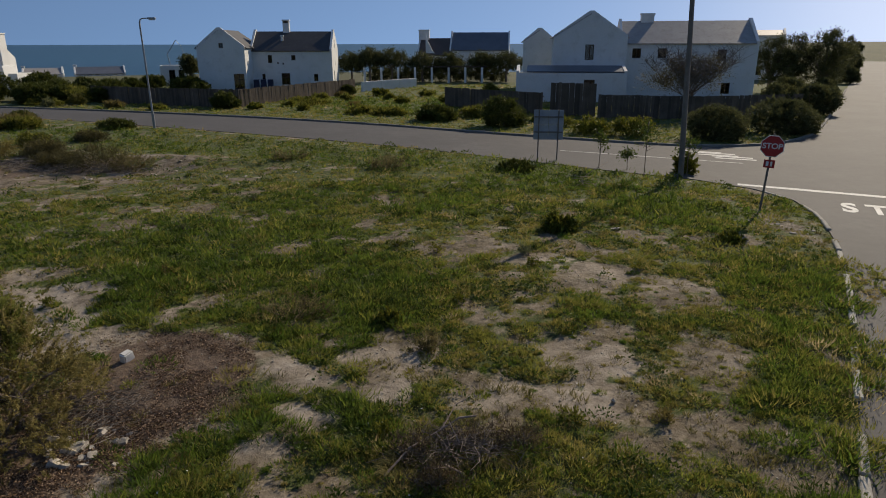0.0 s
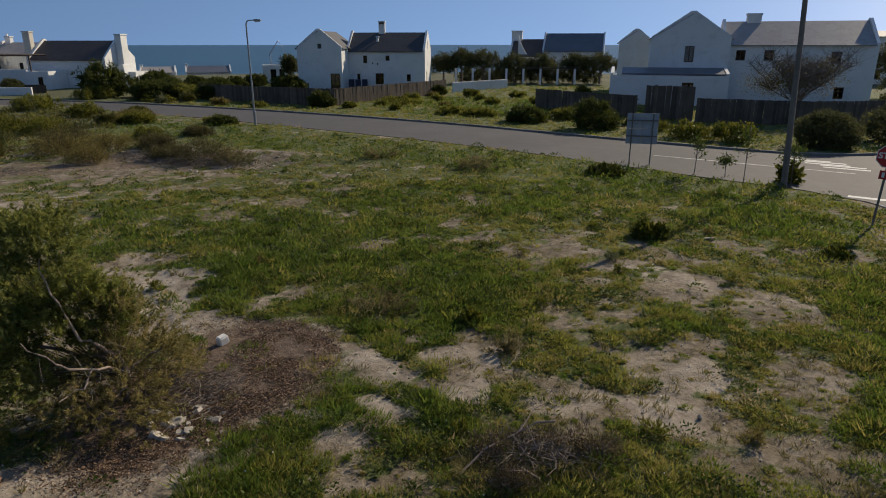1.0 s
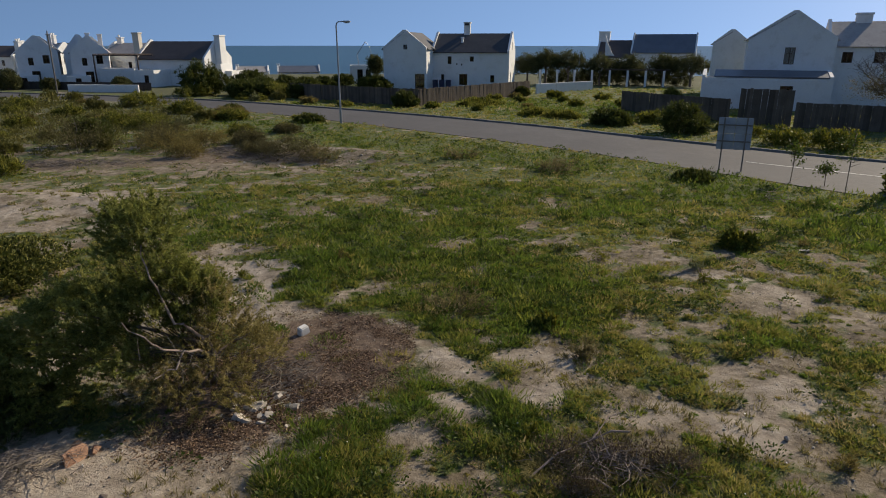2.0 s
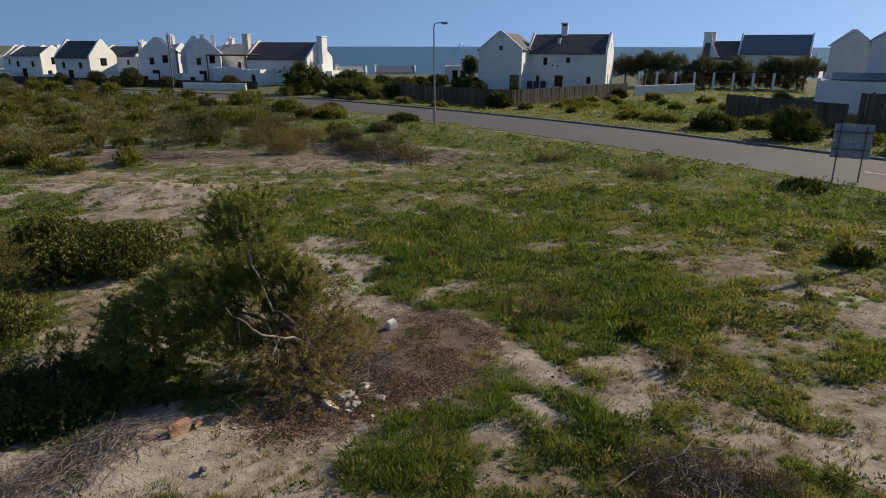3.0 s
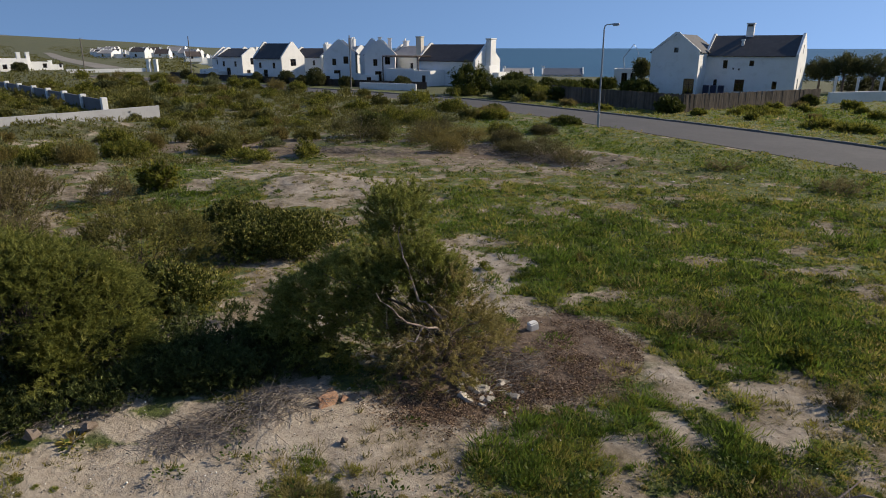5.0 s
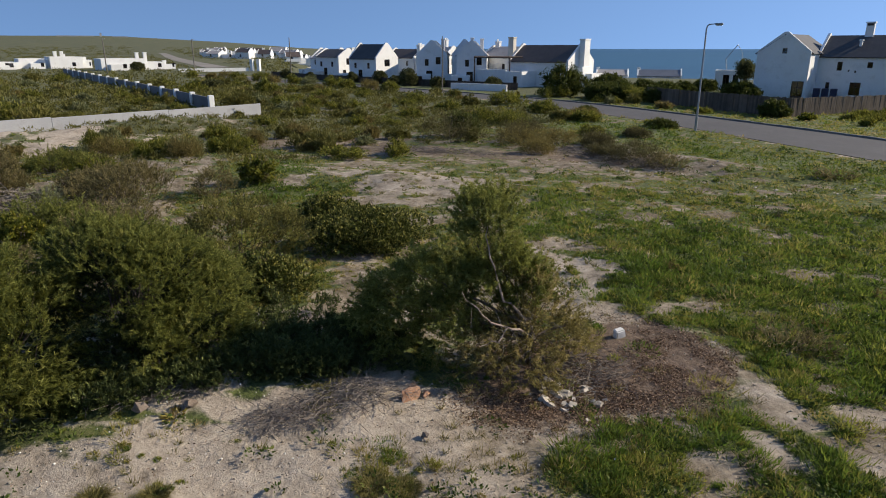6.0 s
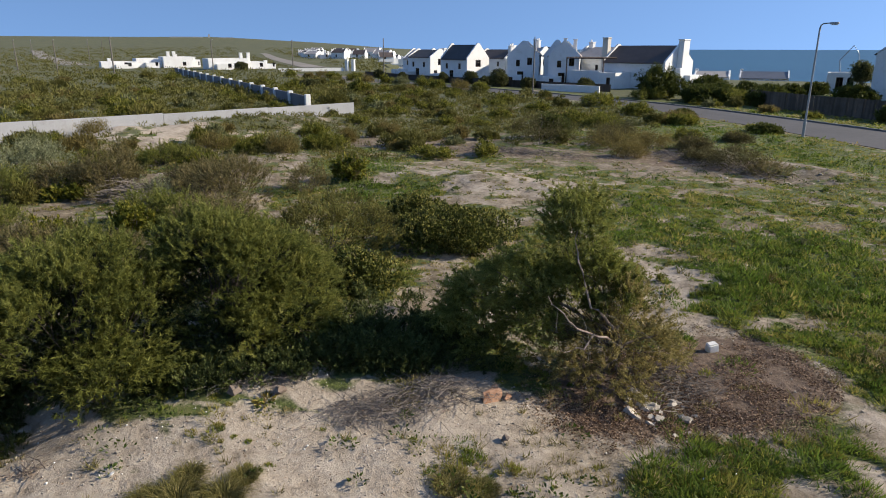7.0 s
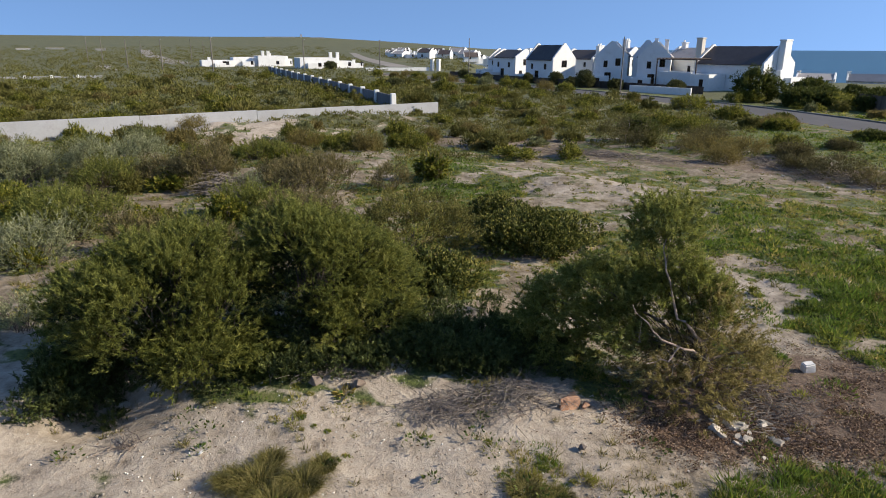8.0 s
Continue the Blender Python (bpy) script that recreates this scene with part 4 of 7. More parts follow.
# ---------- walls and fences ----------
def boarded_fence(label, line, height, gap, board_w, material, lean=0.0, rails=True):
    """Uneven boards on posts; each board is a part."""
    f = empty("fence", pose(line[0][0], line[0][1], 0), label, "fence")
    base = Vector((line[0][0], line[0][1], 0))
    rnd = random.Random(int(height * 100))
    kinds = []
    for k in range(6):
        bm = bmesh.new()
        hgt = height * rnd.uniform(0.975, 1.01)
        box(bm, -board_w / 2, -0.012, 0.02, board_w / 2, 0.012, hgt, bevel=0.004)
        me = bpy.data.meshes.new("board")
        bm.to_mesh(me)
        bm.free()
        me.materials.append(material)
        kinds.append(me)
    for x, y, a in along(line, board_w + gap):
        b = new("board", rnd.choice(kinds))
        b.parent = f
        b.matrix_local = Matrix.Translation(Vector((x, y, 0)) - base) @ pose(0, 0, 0, rnd.uniform(-0.8, 0.8), rnd.uniform(-0.4, 0.4) + lean, a)
    post = bmesh.new()
    box(post, -0.05, 0.02, -0.3, 0.05, 0.12, height * 0.95, bevel=0.01)
    me = bpy.data.meshes.new("post")
    post.to_mesh(me)
    post.free()
    me.materials.append(POLE_GREY)
    for x, y, a in along(line, 2.2):
        p = new("post", me)
        p.parent = f
        p.matrix_local = Matrix.Translation(Vector((x, y, 0)) - base) @ pose(0, 0, 0, 0, 0, a)
    for (ax, ay), (bx, by) in zip(line, line[1:]):
        for zz in (0.35, height * 0.8):
            bm = bmesh.new()
            length = math.hypot(bx - ax, by - ay)
            box(bm, 0, 0.013, zz, length, 0.05, zz + 0.07)
            r = part("rail", bm, material, f)
            r.matrix_local = Matrix.Translation(Vector((ax, ay, 0)) - base) @ pose(0, 0, 0, 0, 0, math.degrees(math.atan2(by - ay, bx - ax)))
    return f


def panel_wall(label, line, height, step, material, pillar=0.0, thick=0.12, drop=0.0):
    """Precast wall: a panel in each bay, with pillars where it has them."""
    base = Vector((line[0][0], line[0][1], 0))
    w = empty("boundary_wall", pose(*base), label, "wall")
    rnd = random.Random(3)
    for (ax, ay), (bx, by) in zip(line, line[1:]):
        length = math.hypot(bx - ax, by - ay)
        n_ = max(1, round(length / step))
        a = math.degrees(math.atan2(by - ay, bx - ax))
        for i in range(n_):
            bm = bmesh.new()
            box(bm, 0.006, -thick / 2, -0.5, length / n_ - 0.006, thick / 2, height + rnd.uniform(-0.025, 0.025), bevel=0.015)
            p = part("panel", bm, material, w)
            s = i / n_
            p.matrix_local = Matrix.Translation(Vector((ax + (bx - ax) * s, ay + (by - ay) * s, -drop * s)) - base) @ pose(0, 0, 0, 0, 0, a)
            if pillar:
                bm = bmesh.new()
                box(bm, -pillar / 2, -pillar / 2, -0.5, pillar / 2, pillar / 2, height + 0.16, bevel=0.02)
                p = part("pillar", bm, PLASTER, w)
                p.matrix_local = Matrix.Translation(Vector((ax + (bx - ax) * s, ay + (by - ay) * s, 0)) - base) @ pose(0, 0, 0, 0, 0, a)
    return w


boarded_fence("weathered dark timber fence round the two-storey house", [(-30.5, 57.5), (-24.6, 54.6), (-16.2, 52.3), (-8.9, 67.2)], 1.45, 0.002, 0.16, FENCE_WOOD)
boarded_fence("tall weathered timber fence in front of the large house", [(0.2, 52.5), (5.0, 47.9), (7.1, 46.5)], 1.6, 0.001, 0.16, FENCE_WOOD)
boarded_fence("tall timber gate panel between steel posts", [(7.5, 45.6), (10.3, 44.8)], 2.35, 0.002, 0.18, FENCE_WOOD)
boarded_fence("dark timber fence beside the roadside bushes", [(10.6, 44.6), (17.0, 43.0), (24.5, 45.0)], 1.6, 0.001, 0.18, FENCE_WOOD)
panel_wall("short white plastered garden wall", [(-8.5, 69.2), (-3.1, 76.2)], 1.05, 2.6, PLASTER, thick=0.2)
panel_wall("pale precast concrete wall across the heath", [(-41.6, -3.6), (-43.4, 24.2)], 1.2, 7.0, CONCRETE, drop=0.16)
# panels of this wall have their shade in the concrete colour
panel_wall("long pale concrete wall with square pillars", [(-51.2, 24.2), (-72.4, 27.6), (-107.6, 33.0), (-140.0, 38.0)], 1.1, 6.0, CONCRETE_SHADE, pillar=0.42)
panel_wall("low white plastered wall along the sea front road", [(-57.6, 58.6), (-49.6, 59.8)], 0.8, 3.0, PLASTER, thick=0.2)
boarded_fence("dark timber fence in front of the sea front houses", [(-104.0, 61.0), (-88.0, 59.6), (-74.0, 60.0), (-64.0, 60.6), (-50.0, 62.3)], 0.9, 0.001, 0.2, WOOD_FENCE_DARK)
panel_wall("low white wall ending in twin pillars", [(-135.8, 58.2), (-131.5, 71.8)], 0.7, 4.0, PLASTER, thick=0.25)
panel_wall("far low white wall across the heath", [(-126.8, -8.9), (-126.2, 6.0)], 0.35, 4.0, CONCRETE, pillar=0.45)
for x, y in ((-131.2, 72.4), (-130.5, 73.6)):
    bm = bmesh.new()
    box(bm, -0.35, -0.35, -0.3, 0.35, 0.35, 2.3, bevel=0.03)
    box(bm, -0.42, -0.42, 2.303, 0.42, 0.42, 2.45, bevel=0.03)
    ob = part("gate_pillar", bm, PLASTER)
    ob.matrix_world = pose(x, y, 0, 0, 0, 30)
    tagged(ob, "stout white plastered gate pillar", "pillar", "twin pillars")


# ---------- poles, lamps and signs ----------
def street_lamp(label, x, y, height, arm_turn, lean=0.0, arm=0.55):
    t = empty("street_lamp", pose(x, y, 0, 0, lean, arm_turn), label, "street lamp")
    bm = bmesh.new()
    tube(bm, [(0, 0, -0.3), (0, 0, 0.9), (0, 0, 0.92), (0, 0, height - 0.25), (0.04, 0, height - 0.08), (0.14, 0, height), (arm, 0, height + 0.03)],
         [0.085, 0.085, 0.06, 0.045, 0.04, 0.035, 0.03], 10)
    part("post", bm, GALV, t)
    bm = bmesh.new()
    box(bm, arm - 0.08, -0.09, height - 0.05, arm + 0.36, 0.09, height + 0.07, bevel=0.03)
    hd = part("lamp_head", bm, GALV, t)
    bm = bmesh.new()
    box(bm, arm, -0.07, height - 0.09, arm + 0.3, 0.07, height - 0.053, bevel=0.01)
    part("lens", bm, SIGN_WHITE, hd)
    return t


street_lamp("slim galvanised street lamp at the road edge", -17.45, 39.35, 6.3, 10, -0.4)


def utility_pole(label, x, y, height, r, turn=0.0, lean=0.0, cross=True):
    t = empty("utility_pole", pose(x, y, 0, 0, lean, turn), label, "utility pole", "poles along the roads")
    bm = bmesh.new()
    tube(bm, [(0, 0, -0.4), (0, 0, height * 0.35), (0.01, 0, height * 0.7), (0, 0, height)], [r, r * 0.93, r * 0.82, r * 0.72], 12)
    part("pole", bm, POLE_GREY, t)
    if cross:
        bm = bmesh.new()
        tube(bm, [(0, 0, height - 0.3), (0.3, 0, height - 0.05), (0.5, 0, height)], [0.03, 0.03, 0.025], 6)
        box(bm, 0.45, -0.08, height - 0.06, 0.75, 0.08, height + 0.05, bevel=0.02)
        part("lamp_arm", bm, GALV, t)
    return t


utility_pole("thick weathered grey pole at the junction verge", 9.02, 24.15, 7.6, 0.105, 0, -2.6, cross=False)
utility_pole("weathered pole with a lamp arm beside the heath", -55.4, 54.9, 6.2, 0.075, 20, cross=False)
utility_pole("weathered pole on the heath", -84.9, 53.0, 6.3, 0.08, 20, cross=False)
for x, y in ((-236.8, 8.2), (-225.8, 11.7), (-177.4, 14.3), (-161.3, 20.0), (-256.6, 42.2), (-115.4, 22.0), (-139.6, 45.6), (-136.5, 62.0), (-300, 30), (-330, 60)):
    utility_pole("distant weathered pole on the heath", x, y, 6.5 if x > -200 else 7.5, 0.12, 10)


def octagon(bm, r, y0, y1):
    ring_ = [(r * math.cos(radians(22.5 + 45 * k)), r * math.sin(radians(22.5 + 45 * k))) for k in range(8)]
    a = [bm.verts.new((x, y0, z)) for x, z in ring_]
    b = [bm.verts.new((x, y1, z)) for x, z in ring_]
    bm.faces.new(a[::-1])
    bm.faces.new(b)
    for k in range(8):
        bm.faces.new((a[k], a[(k + 1) % 8], b[(k + 1) % 8], b[k]))
    bmesh.ops.recalc_face_normals(bm, faces=bm.faces[:])


def lettering(body, size, material, parent, m, label):
    c = bpy.data.curves.new("lettering", "FONT")
    c.body, c.size, c.align_x, c.align_y, c.extrude, c.offset = body, size, "CENTER", "CENTER", 0.002, 0.006
    t = new("lettering", c)
    bpy.context.view_layer.update()
    me = bpy.data.meshes.new_from_object(t)
    bpy.data.objects.remove(t)
    me.materials.append(material)
    ob = new("lettering", me)
    ob.parent, ob.matrix_local = parent, m
    ob["label"] = label
    return ob


t = empty("stop_sign", pose(9.62, 19.02, 0, 0, 2.2, -20), "red octagonal stop sign on a thin leaning steel post", "road sign")
bm = bmesh.new()
tube(bm, [(0, 0, -0.3), (0, 0, 1.0), (0, 0, 2.42)], [0.032, 0.032, 0.03], 8)
part("post", bm, POLE_GREY, t)
bm = bmesh.new()
octagon(bm, 0.34, -0.052, -0.040)
plate = part("plate", bm, SIGN_WHITE, t, "white-edged octagonal plate")
plate.location.z = 2.06
bm = bmesh.new()
octagon(bm, 0.318, -0.0575, -0.0535)
part("red_face", bm, SIGN_RED, plate, "red sign face")
lettering("STOP", 0.225, SIGN_WHITE, plate, pose(0, -0.0605, 0.0, 90), "white word STOP")
bm = bmesh.new()
box(bm, -0.15, -0.05, 1.42, 0.15, -0.04, 1.66, bevel=0.003)
small = part("small_plate", bm, SIGN_RED, t, "small red plate with a white mark")
for x0, x1 in ((-0.09, -0.02), (0.03, 0.08)):
    bm = bmesh.new()
    box(bm, x0, -0.054, 1.47, x1, -0.051, 1.61)
    part("mark", bm, SIGN_WHITE, small)

t = empty("notice_board", pose(4.58, 28.3, -0.13, 0, 0, -6), "grey metal notice board seen from behind on two legs", "notice board")
for x0 in (-0.42, 0.42):
    bm = bmesh.new()
    box(bm, x0 - 0.025, -0.025, -0.3, x0 + 0.025, 0.025, 2.32)
    part("leg", bm, POLE_GREY, t)
for ix in (0, 1):
    for iz in (0, 1):
        bm = bmesh.new()
        box(bm, -0.64 + ix * 0.645, 0.028, 1.04 + iz * 0.645, -0.005 + ix * 0.645, 0.048, 1.675 + iz * 0.645, bevel=0.004)
        part("panel", bm, SIGN_BACK, t)
for z0 in (1.35, 2.0):
    bm = bmesh.new()
    box(bm, -0.62, -0.03, z0, 0.62, 0.024, z0 + 0.05)
    part("rail", bm, POLE_GREY, t)

# excavator-like boom standing by the beach
t = empty("crane", pose(-52.0, 130.0, -3.4, 0, 0, 20), "thin grey jointed crane boom by the beach", "crane")
bm = bmesh.new()
box(bm, -0.9, -0.8, 0.0, 0.9, 0.8, 1.2, bevel=0.1)
part("base", bm, POLE_GREY, t)
bm = bmesh.new()
tube(bm, [(-0.3, 0, 1.1), (-1.2, 0, 6.2)], [0.09, 0.07], 8)
part("lower_boom", bm, GALV, t)
bm = bmesh.new()
tube(bm, [(-1.2, 0, 6.2), (0.6, 0, 8.8)], [0.08, 0.06], 8)
part("upper_boom", bm, GALV, t)
bm = bmesh.new()
tube(bm, [(0.6, 0, 8.8), (1.5, 0, 7.6), (1.9, 0, 5.6)], [0.05, 0.04, 0.03], 8)
part("hose", bm, GALV, t)

# wheeled bins beside the fenced house
for i in range(3):
    t = empty("wheelie_bin", pose(-20.6 + i * 0.75, 73.4 + 0.1 * i, 0, 0, 0, 8), "dark blue plastic wheelie bin by the wall", "bin", "bins by the wall")
    bm = bmesh.new()
    box(bm, -0.28, -0.33, 0.06, 0.28, 0.33, 0.98, bevel=0.03)
    part("body", bm, BLUE_BIN, t)
    bm = bmesh.new()
    box(bm, -0.3, -0.36, 0.985, 0.3, 0.36, 1.06, bevel=0.03)
    part("lid", bm, BLUE_BIN, t)

# kerbs: one stone a metre
kerb = tagged(new("kerb"), "grey concrete kerb along the far road edge", "kerb", kind="structure")
grey_stone = kerb_mesh("kerb_stone", 0.99, 0.16, 0.14, KERB_STONE)
white_stone = kerb_mesh("kerb_stone", 0.97, 0.12, 0.10, KERB_WHITE)
rnd = random.Random(9)
for x, y, a in along(smooth_line(FAR_EDGE[1:-1]), 1.0):
    k = new("kerb_stone", grey_stone)
    k.parent = kerb
    k.matrix_local = pose(x, y, rnd.uniform(-0.01, 0.01), 0, rnd.uniform(-0.6, 0.6), a + rnd.uniform(-0.6, 0.6))
for i, (x, y, a) in enumerate(along(smooth_line(NEAR_EDGE[11:19] + [(-2.0, -6.2)]), 1.0)):
    if i < 3 or i % 7 in (1, 4):
        continue
    k = new("kerb_stone", white_stone)
    k.parent = kerb
    k.matrix_local = pose(x, y, rnd.uniform(-0.05, 0.0), 0, rnd.uniform(-1, 1), a + rnd.uniform(-1.5, 1.5))

# ---------- plants ----------
def leaf_arrays(at_, along_, length, width, rng, slim=False):
    """Diamond (or, far off, three-cornered) leaves at points, each lying along its own direction."""
    n_ = len(at_)
    side = np.cross(along_, rng.normal(size=(n_, 3)))
    side /= np.linalg.norm(side, axis=1)[:, None] + 1e-9
    ln, wd = (length * rng.uniform(0.6, 1.3, n_))[:, None], (width * rng.uniform(0.7, 1.3, n_))[:, None]
    if slim:
        v = np.stack([at_ - side * wd * 0.5, at_ + side * wd * 0.5, at_ + along_ * ln], 1).reshape(-1, 3)
        return v, np.arange(n_ * 3).reshape(-1, 3)
    mid = at_ + along_ * ln * 0.45
    v = np.stack([at_, mid + side * wd * 0.5, at_ + along_ * ln, mid - side * wd * 0.5], 1).reshape(-1, 3)
    return v, np.arange(n_ * 4).reshape(-1, 4)


def unit(v):
    return v / (np.linalg.norm(v, axis=1)[:, None] + 1e-9)


def crown_points(rng, blobs, clusters, per, clump, up=0.5, hollow=0.55, lumpy=0.36, spray=0.0, holes=()):
    """Leaf places and directions in lumpy clusters over a set of blobs (centre, radii)."""
    vol = np.array([b[3] * b[4] + b[4] * b[5] + b[3] * b[5] for b in blobs])
    pick = rng.choice(len(blobs), clusters, p=vol / vol.sum())
    b = np.array(blobs)[pick]
    d = unit(rng.normal(size=(clusters, 3)))
    d[:, 2] = np.where(d[:, 2] < -0.8, -d[:, 2], d[:, 2])
    lump = 0.82 + lumpy * np.sin(d[:, 0] * 5.1 + b[:, 0] * 3) * np.sin(d[:, 1] * 4.3 + b[:, 1] * 2 + d[:, 2] * 3.7)
    inner = np.where(rng.random(clusters) < 0.14, 0.2, hollow)
    r = (inner + (1 - inner) * rng.random(clusters) ** 0.6) * lump
    c = b[:, :3] + d * b[:, 3:] * r[:, None]
    for h in holes:                                     # gaps where the bare stems show
        out_ = np.linalg.norm((c - np.array(h[:3])) / np.array(h[3:]), axis=1) > rng.uniform(0.75, 1.15, len(c))
        c, d = c[out_], d[out_]
    clusters = len(c)
    if spray:                                           # twigs set round with leaves, pointing up and out
        axis = unit(d * 0.55 + rng.normal(size=d.shape) * 0.33 + np.array([0, 0, up]))
        long = spray * rng.uniform(0.6, 1.4, clusters)
        s = rng.random(clusters * per)
        axis_, c_ = np.repeat(axis, per, 0), np.repeat(c, per, 0)
        p = c_ + axis_ * (s * np.repeat(long, per))[:, None] + rng.normal(size=c_.shape) * clump * 0.16
        way = unit(axis_ + rng.normal(size=c_.shape) * 0.42)
        return p, way, c
    c = np.repeat(c, per, 0)
    out = np.repeat(d, per, 0)
    p = c + rng.normal(size=c.shape) * clump * 0.5
    tilt = np.repeat(rng.normal(size=(clusters, 3)) * 0.4, per, 0)
    way = unit(out * 0.55 + tilt + (p - c) / (clump + 1e-6) * 0.4 + rng.normal(size=c.shape) * 0.38 + np.array([0, 0, up]))
    return p, way, c[::per]


def bush(name, label, category, m, blobs, leaf, clusters, per, clump, size, stems, bark, seed, group="", up=0.5, low=0.02, hollow=0.55, lumpy=0.36, spray=0.0, holes=(), slim=False):
    """A shrub: twisted stems out of one root and a crown of single leaves."""
    rng = np.random.default_rng(seed)
    t = empty(name, m, label, category, group)
    p, way, c = crown_points(rng, blobs, clusters, per, clump, up, hollow, lumpy, spray, holes)
    keep = p[:, 2] > low
    v, f = leaf_arrays(p[keep], way[keep], size[0], size[1], rng, slim)
    arrays_part("foliage", v, f, leaf, t)
    bm = bmesh.new()
    rnd = random.Random(seed)
    for k in range(stems):
        end = Vector(c[rng.integers(len(c))])
        root = Vector((rnd.uniform(-0.08, 0.08), rnd.uniform(-0.08, 0.08), -0.1))
        h = max(end.z, 0.25)
        pts = [root, root.lerp(end, 0.35) + Vector((rnd.uniform(-0.1, 0.1) * h, rnd.uniform(-0.1, 0.1) * h, 0.12 * h)),
               root.lerp(end, 0.7) + Vector((rnd.uniform(-0.1, 0.1) * h, rnd.uniform(-0.1, 0.1) * h, 0.08 * h)), end]
        r0 = 0.008 + (0.005 if stems > 30 else 0.010) * h
        tube(bm, pts, [r0, r0 * 0.7, r0 * 0.45, 0.003], 5)
        for j in range(3):
            s = pts[1].lerp(pts[3], rnd.uniform(0.2, 0.9))
            e = s + Vector((rnd.uniform(-1, 1), rnd.uniform(-1, 1), rnd.uniform(0.1, 1))) * 0.22 * h
            tube(bm, [s, s.lerp(e, 0.5) + Vector((0, 0, 0.03)), e], [r0 * 0.4, r0 * 0.3, 0.002], 4)
    part("stem_tangle", bm, bark, t)
    return t


def toned_part(name, v, f, tone, material, parent=None, label=""):
    """A mesh of leaves or blades with a tone for each of them."""
    ob = arrays_part(name, v, f, material, parent, label)
    layer_ = ob.data.attributes.new("tone", "FLOAT", "POINT")
    layer_.data.foreach_set("value", np.repeat(np.clip(tone, 0, 1), f.shape[1]).astype(np.float32))
    return ob


def sprays_of(rng, blobs, tips, per_tip, leaves, root, spread, length, holes=(), up=0.35, fan=0.55, low=0.05):
    """Leafy sprays in bunches over the skin of a set of blobs, pointing away from the root: places, ways, tone, bunch ends."""
    B = np.array(blobs, float)
    vol = B[:, 3] * B[:, 4] + B[:, 4] * B[:, 5] + B[:, 3] * B[:, 5]
    k = tips * 6
    b = B[rng.choice(len(B), k, p=vol / vol.sum())]
    d = unit(rng.normal(size=(k, 3)))
    d[:, 2] = np.where(d[:, 2] < -0.55, -d[:, 2], d[:, 2])
    p = b[:, :3] + d * b[:, 3:] * rng.uniform(0.78, 1.0, k)[:, None]
    deep = np.min(np.linalg.norm((p[:, None] - B[None, :, :3]) / B[None, :, 3:], axis=2), axis=1)
    ok = ((deep > 0.74) | (rng.random(k) < 0.12)) & (p[:, 2] > low)
    for h in holes:
        ok &= np.linalg.norm((p - np.array(h[:3])) / np.array(h[3:]), axis=1) > rng.uniform(0.8, 1.15, k)
    p, d = p[ok][:tips], d[ok][:tips]
    out = unit(d * 0.6 + unit(p - np.array(root)) * 0.6 + np.array([0, 0, up]))
    # bunches facing up get a lighter tone, those facing down a darker one
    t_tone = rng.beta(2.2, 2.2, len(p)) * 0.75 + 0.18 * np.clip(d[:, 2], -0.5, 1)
    i_ = np.repeat(np.arange(len(p)), per_tip)
    axis = unit(out[i_] + rng.normal(size=(len(i_), 3)) * 0.34)
    start = p[i_] + rng.normal(size=axis.shape) * spread - axis * length * 0.5
    j_ = np.repeat(np.arange(len(i_)), leaves)
    s = rng.random(len(j_)) ** 0.8
    long = length * rng.uniform(0.6, 1.35, len(i_))
    at_ = start[j_] + axis[j_] * (s * long[j_])[:, None] + rng.normal(size=(len(j_), 3)) * 0.008
    way = unit(axis[j_] + rng.normal(size=at_.shape) * fan)
    # leaves turn lighter towards the end of their spray
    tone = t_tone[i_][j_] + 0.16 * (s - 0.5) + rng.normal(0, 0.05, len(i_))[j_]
    keep = at_[:, 2] > 0.01
    return at_[keep], way[keep], tone[keep], p


def stems_to(bm, rnd, root, ends, r0, sag=0.1):
    """Forked stems from a root to the bunches, thinning as they go."""
    root = Vector(root)
    for e in ends:
        e = Vector(e)
        h = (e - root).length
        jog = lambda k: Vector((rnd.uniform(-1, 1), rnd.uniform(-1, 1), rnd.uniform(-0.3, 1))) * k * h
        a = root + Vector((rnd.uniform(-0.12, 0.12), rnd.uniform(-0.12, 0.12), 0))
        q = [a, a.lerp(e, 0.33) + jog(sag), a.lerp(e, 0.66) + jog(sag * 0.8), e]
        r = r0 * rnd.uniform(0.6, 1.1)
        tube(bm, q, [r, r * 0.75, r * 0.5, 0.003], 5)
        for k in range(2):
            s_ = q[1].lerp(q[3], rnd.uniform(0.1, 0.8))
            g = s_ + (e - a).normalized() * 0.16 * h + jog(0.12)
            tube(bm, [s_, s_.lerp(g, 0.5) + jog(0.02), g], [r * 0.45, r * 0.3, 0.002], 4)


def at_ground(x, y):
    return float(land(np.array([x]), np.array([y]))[0])


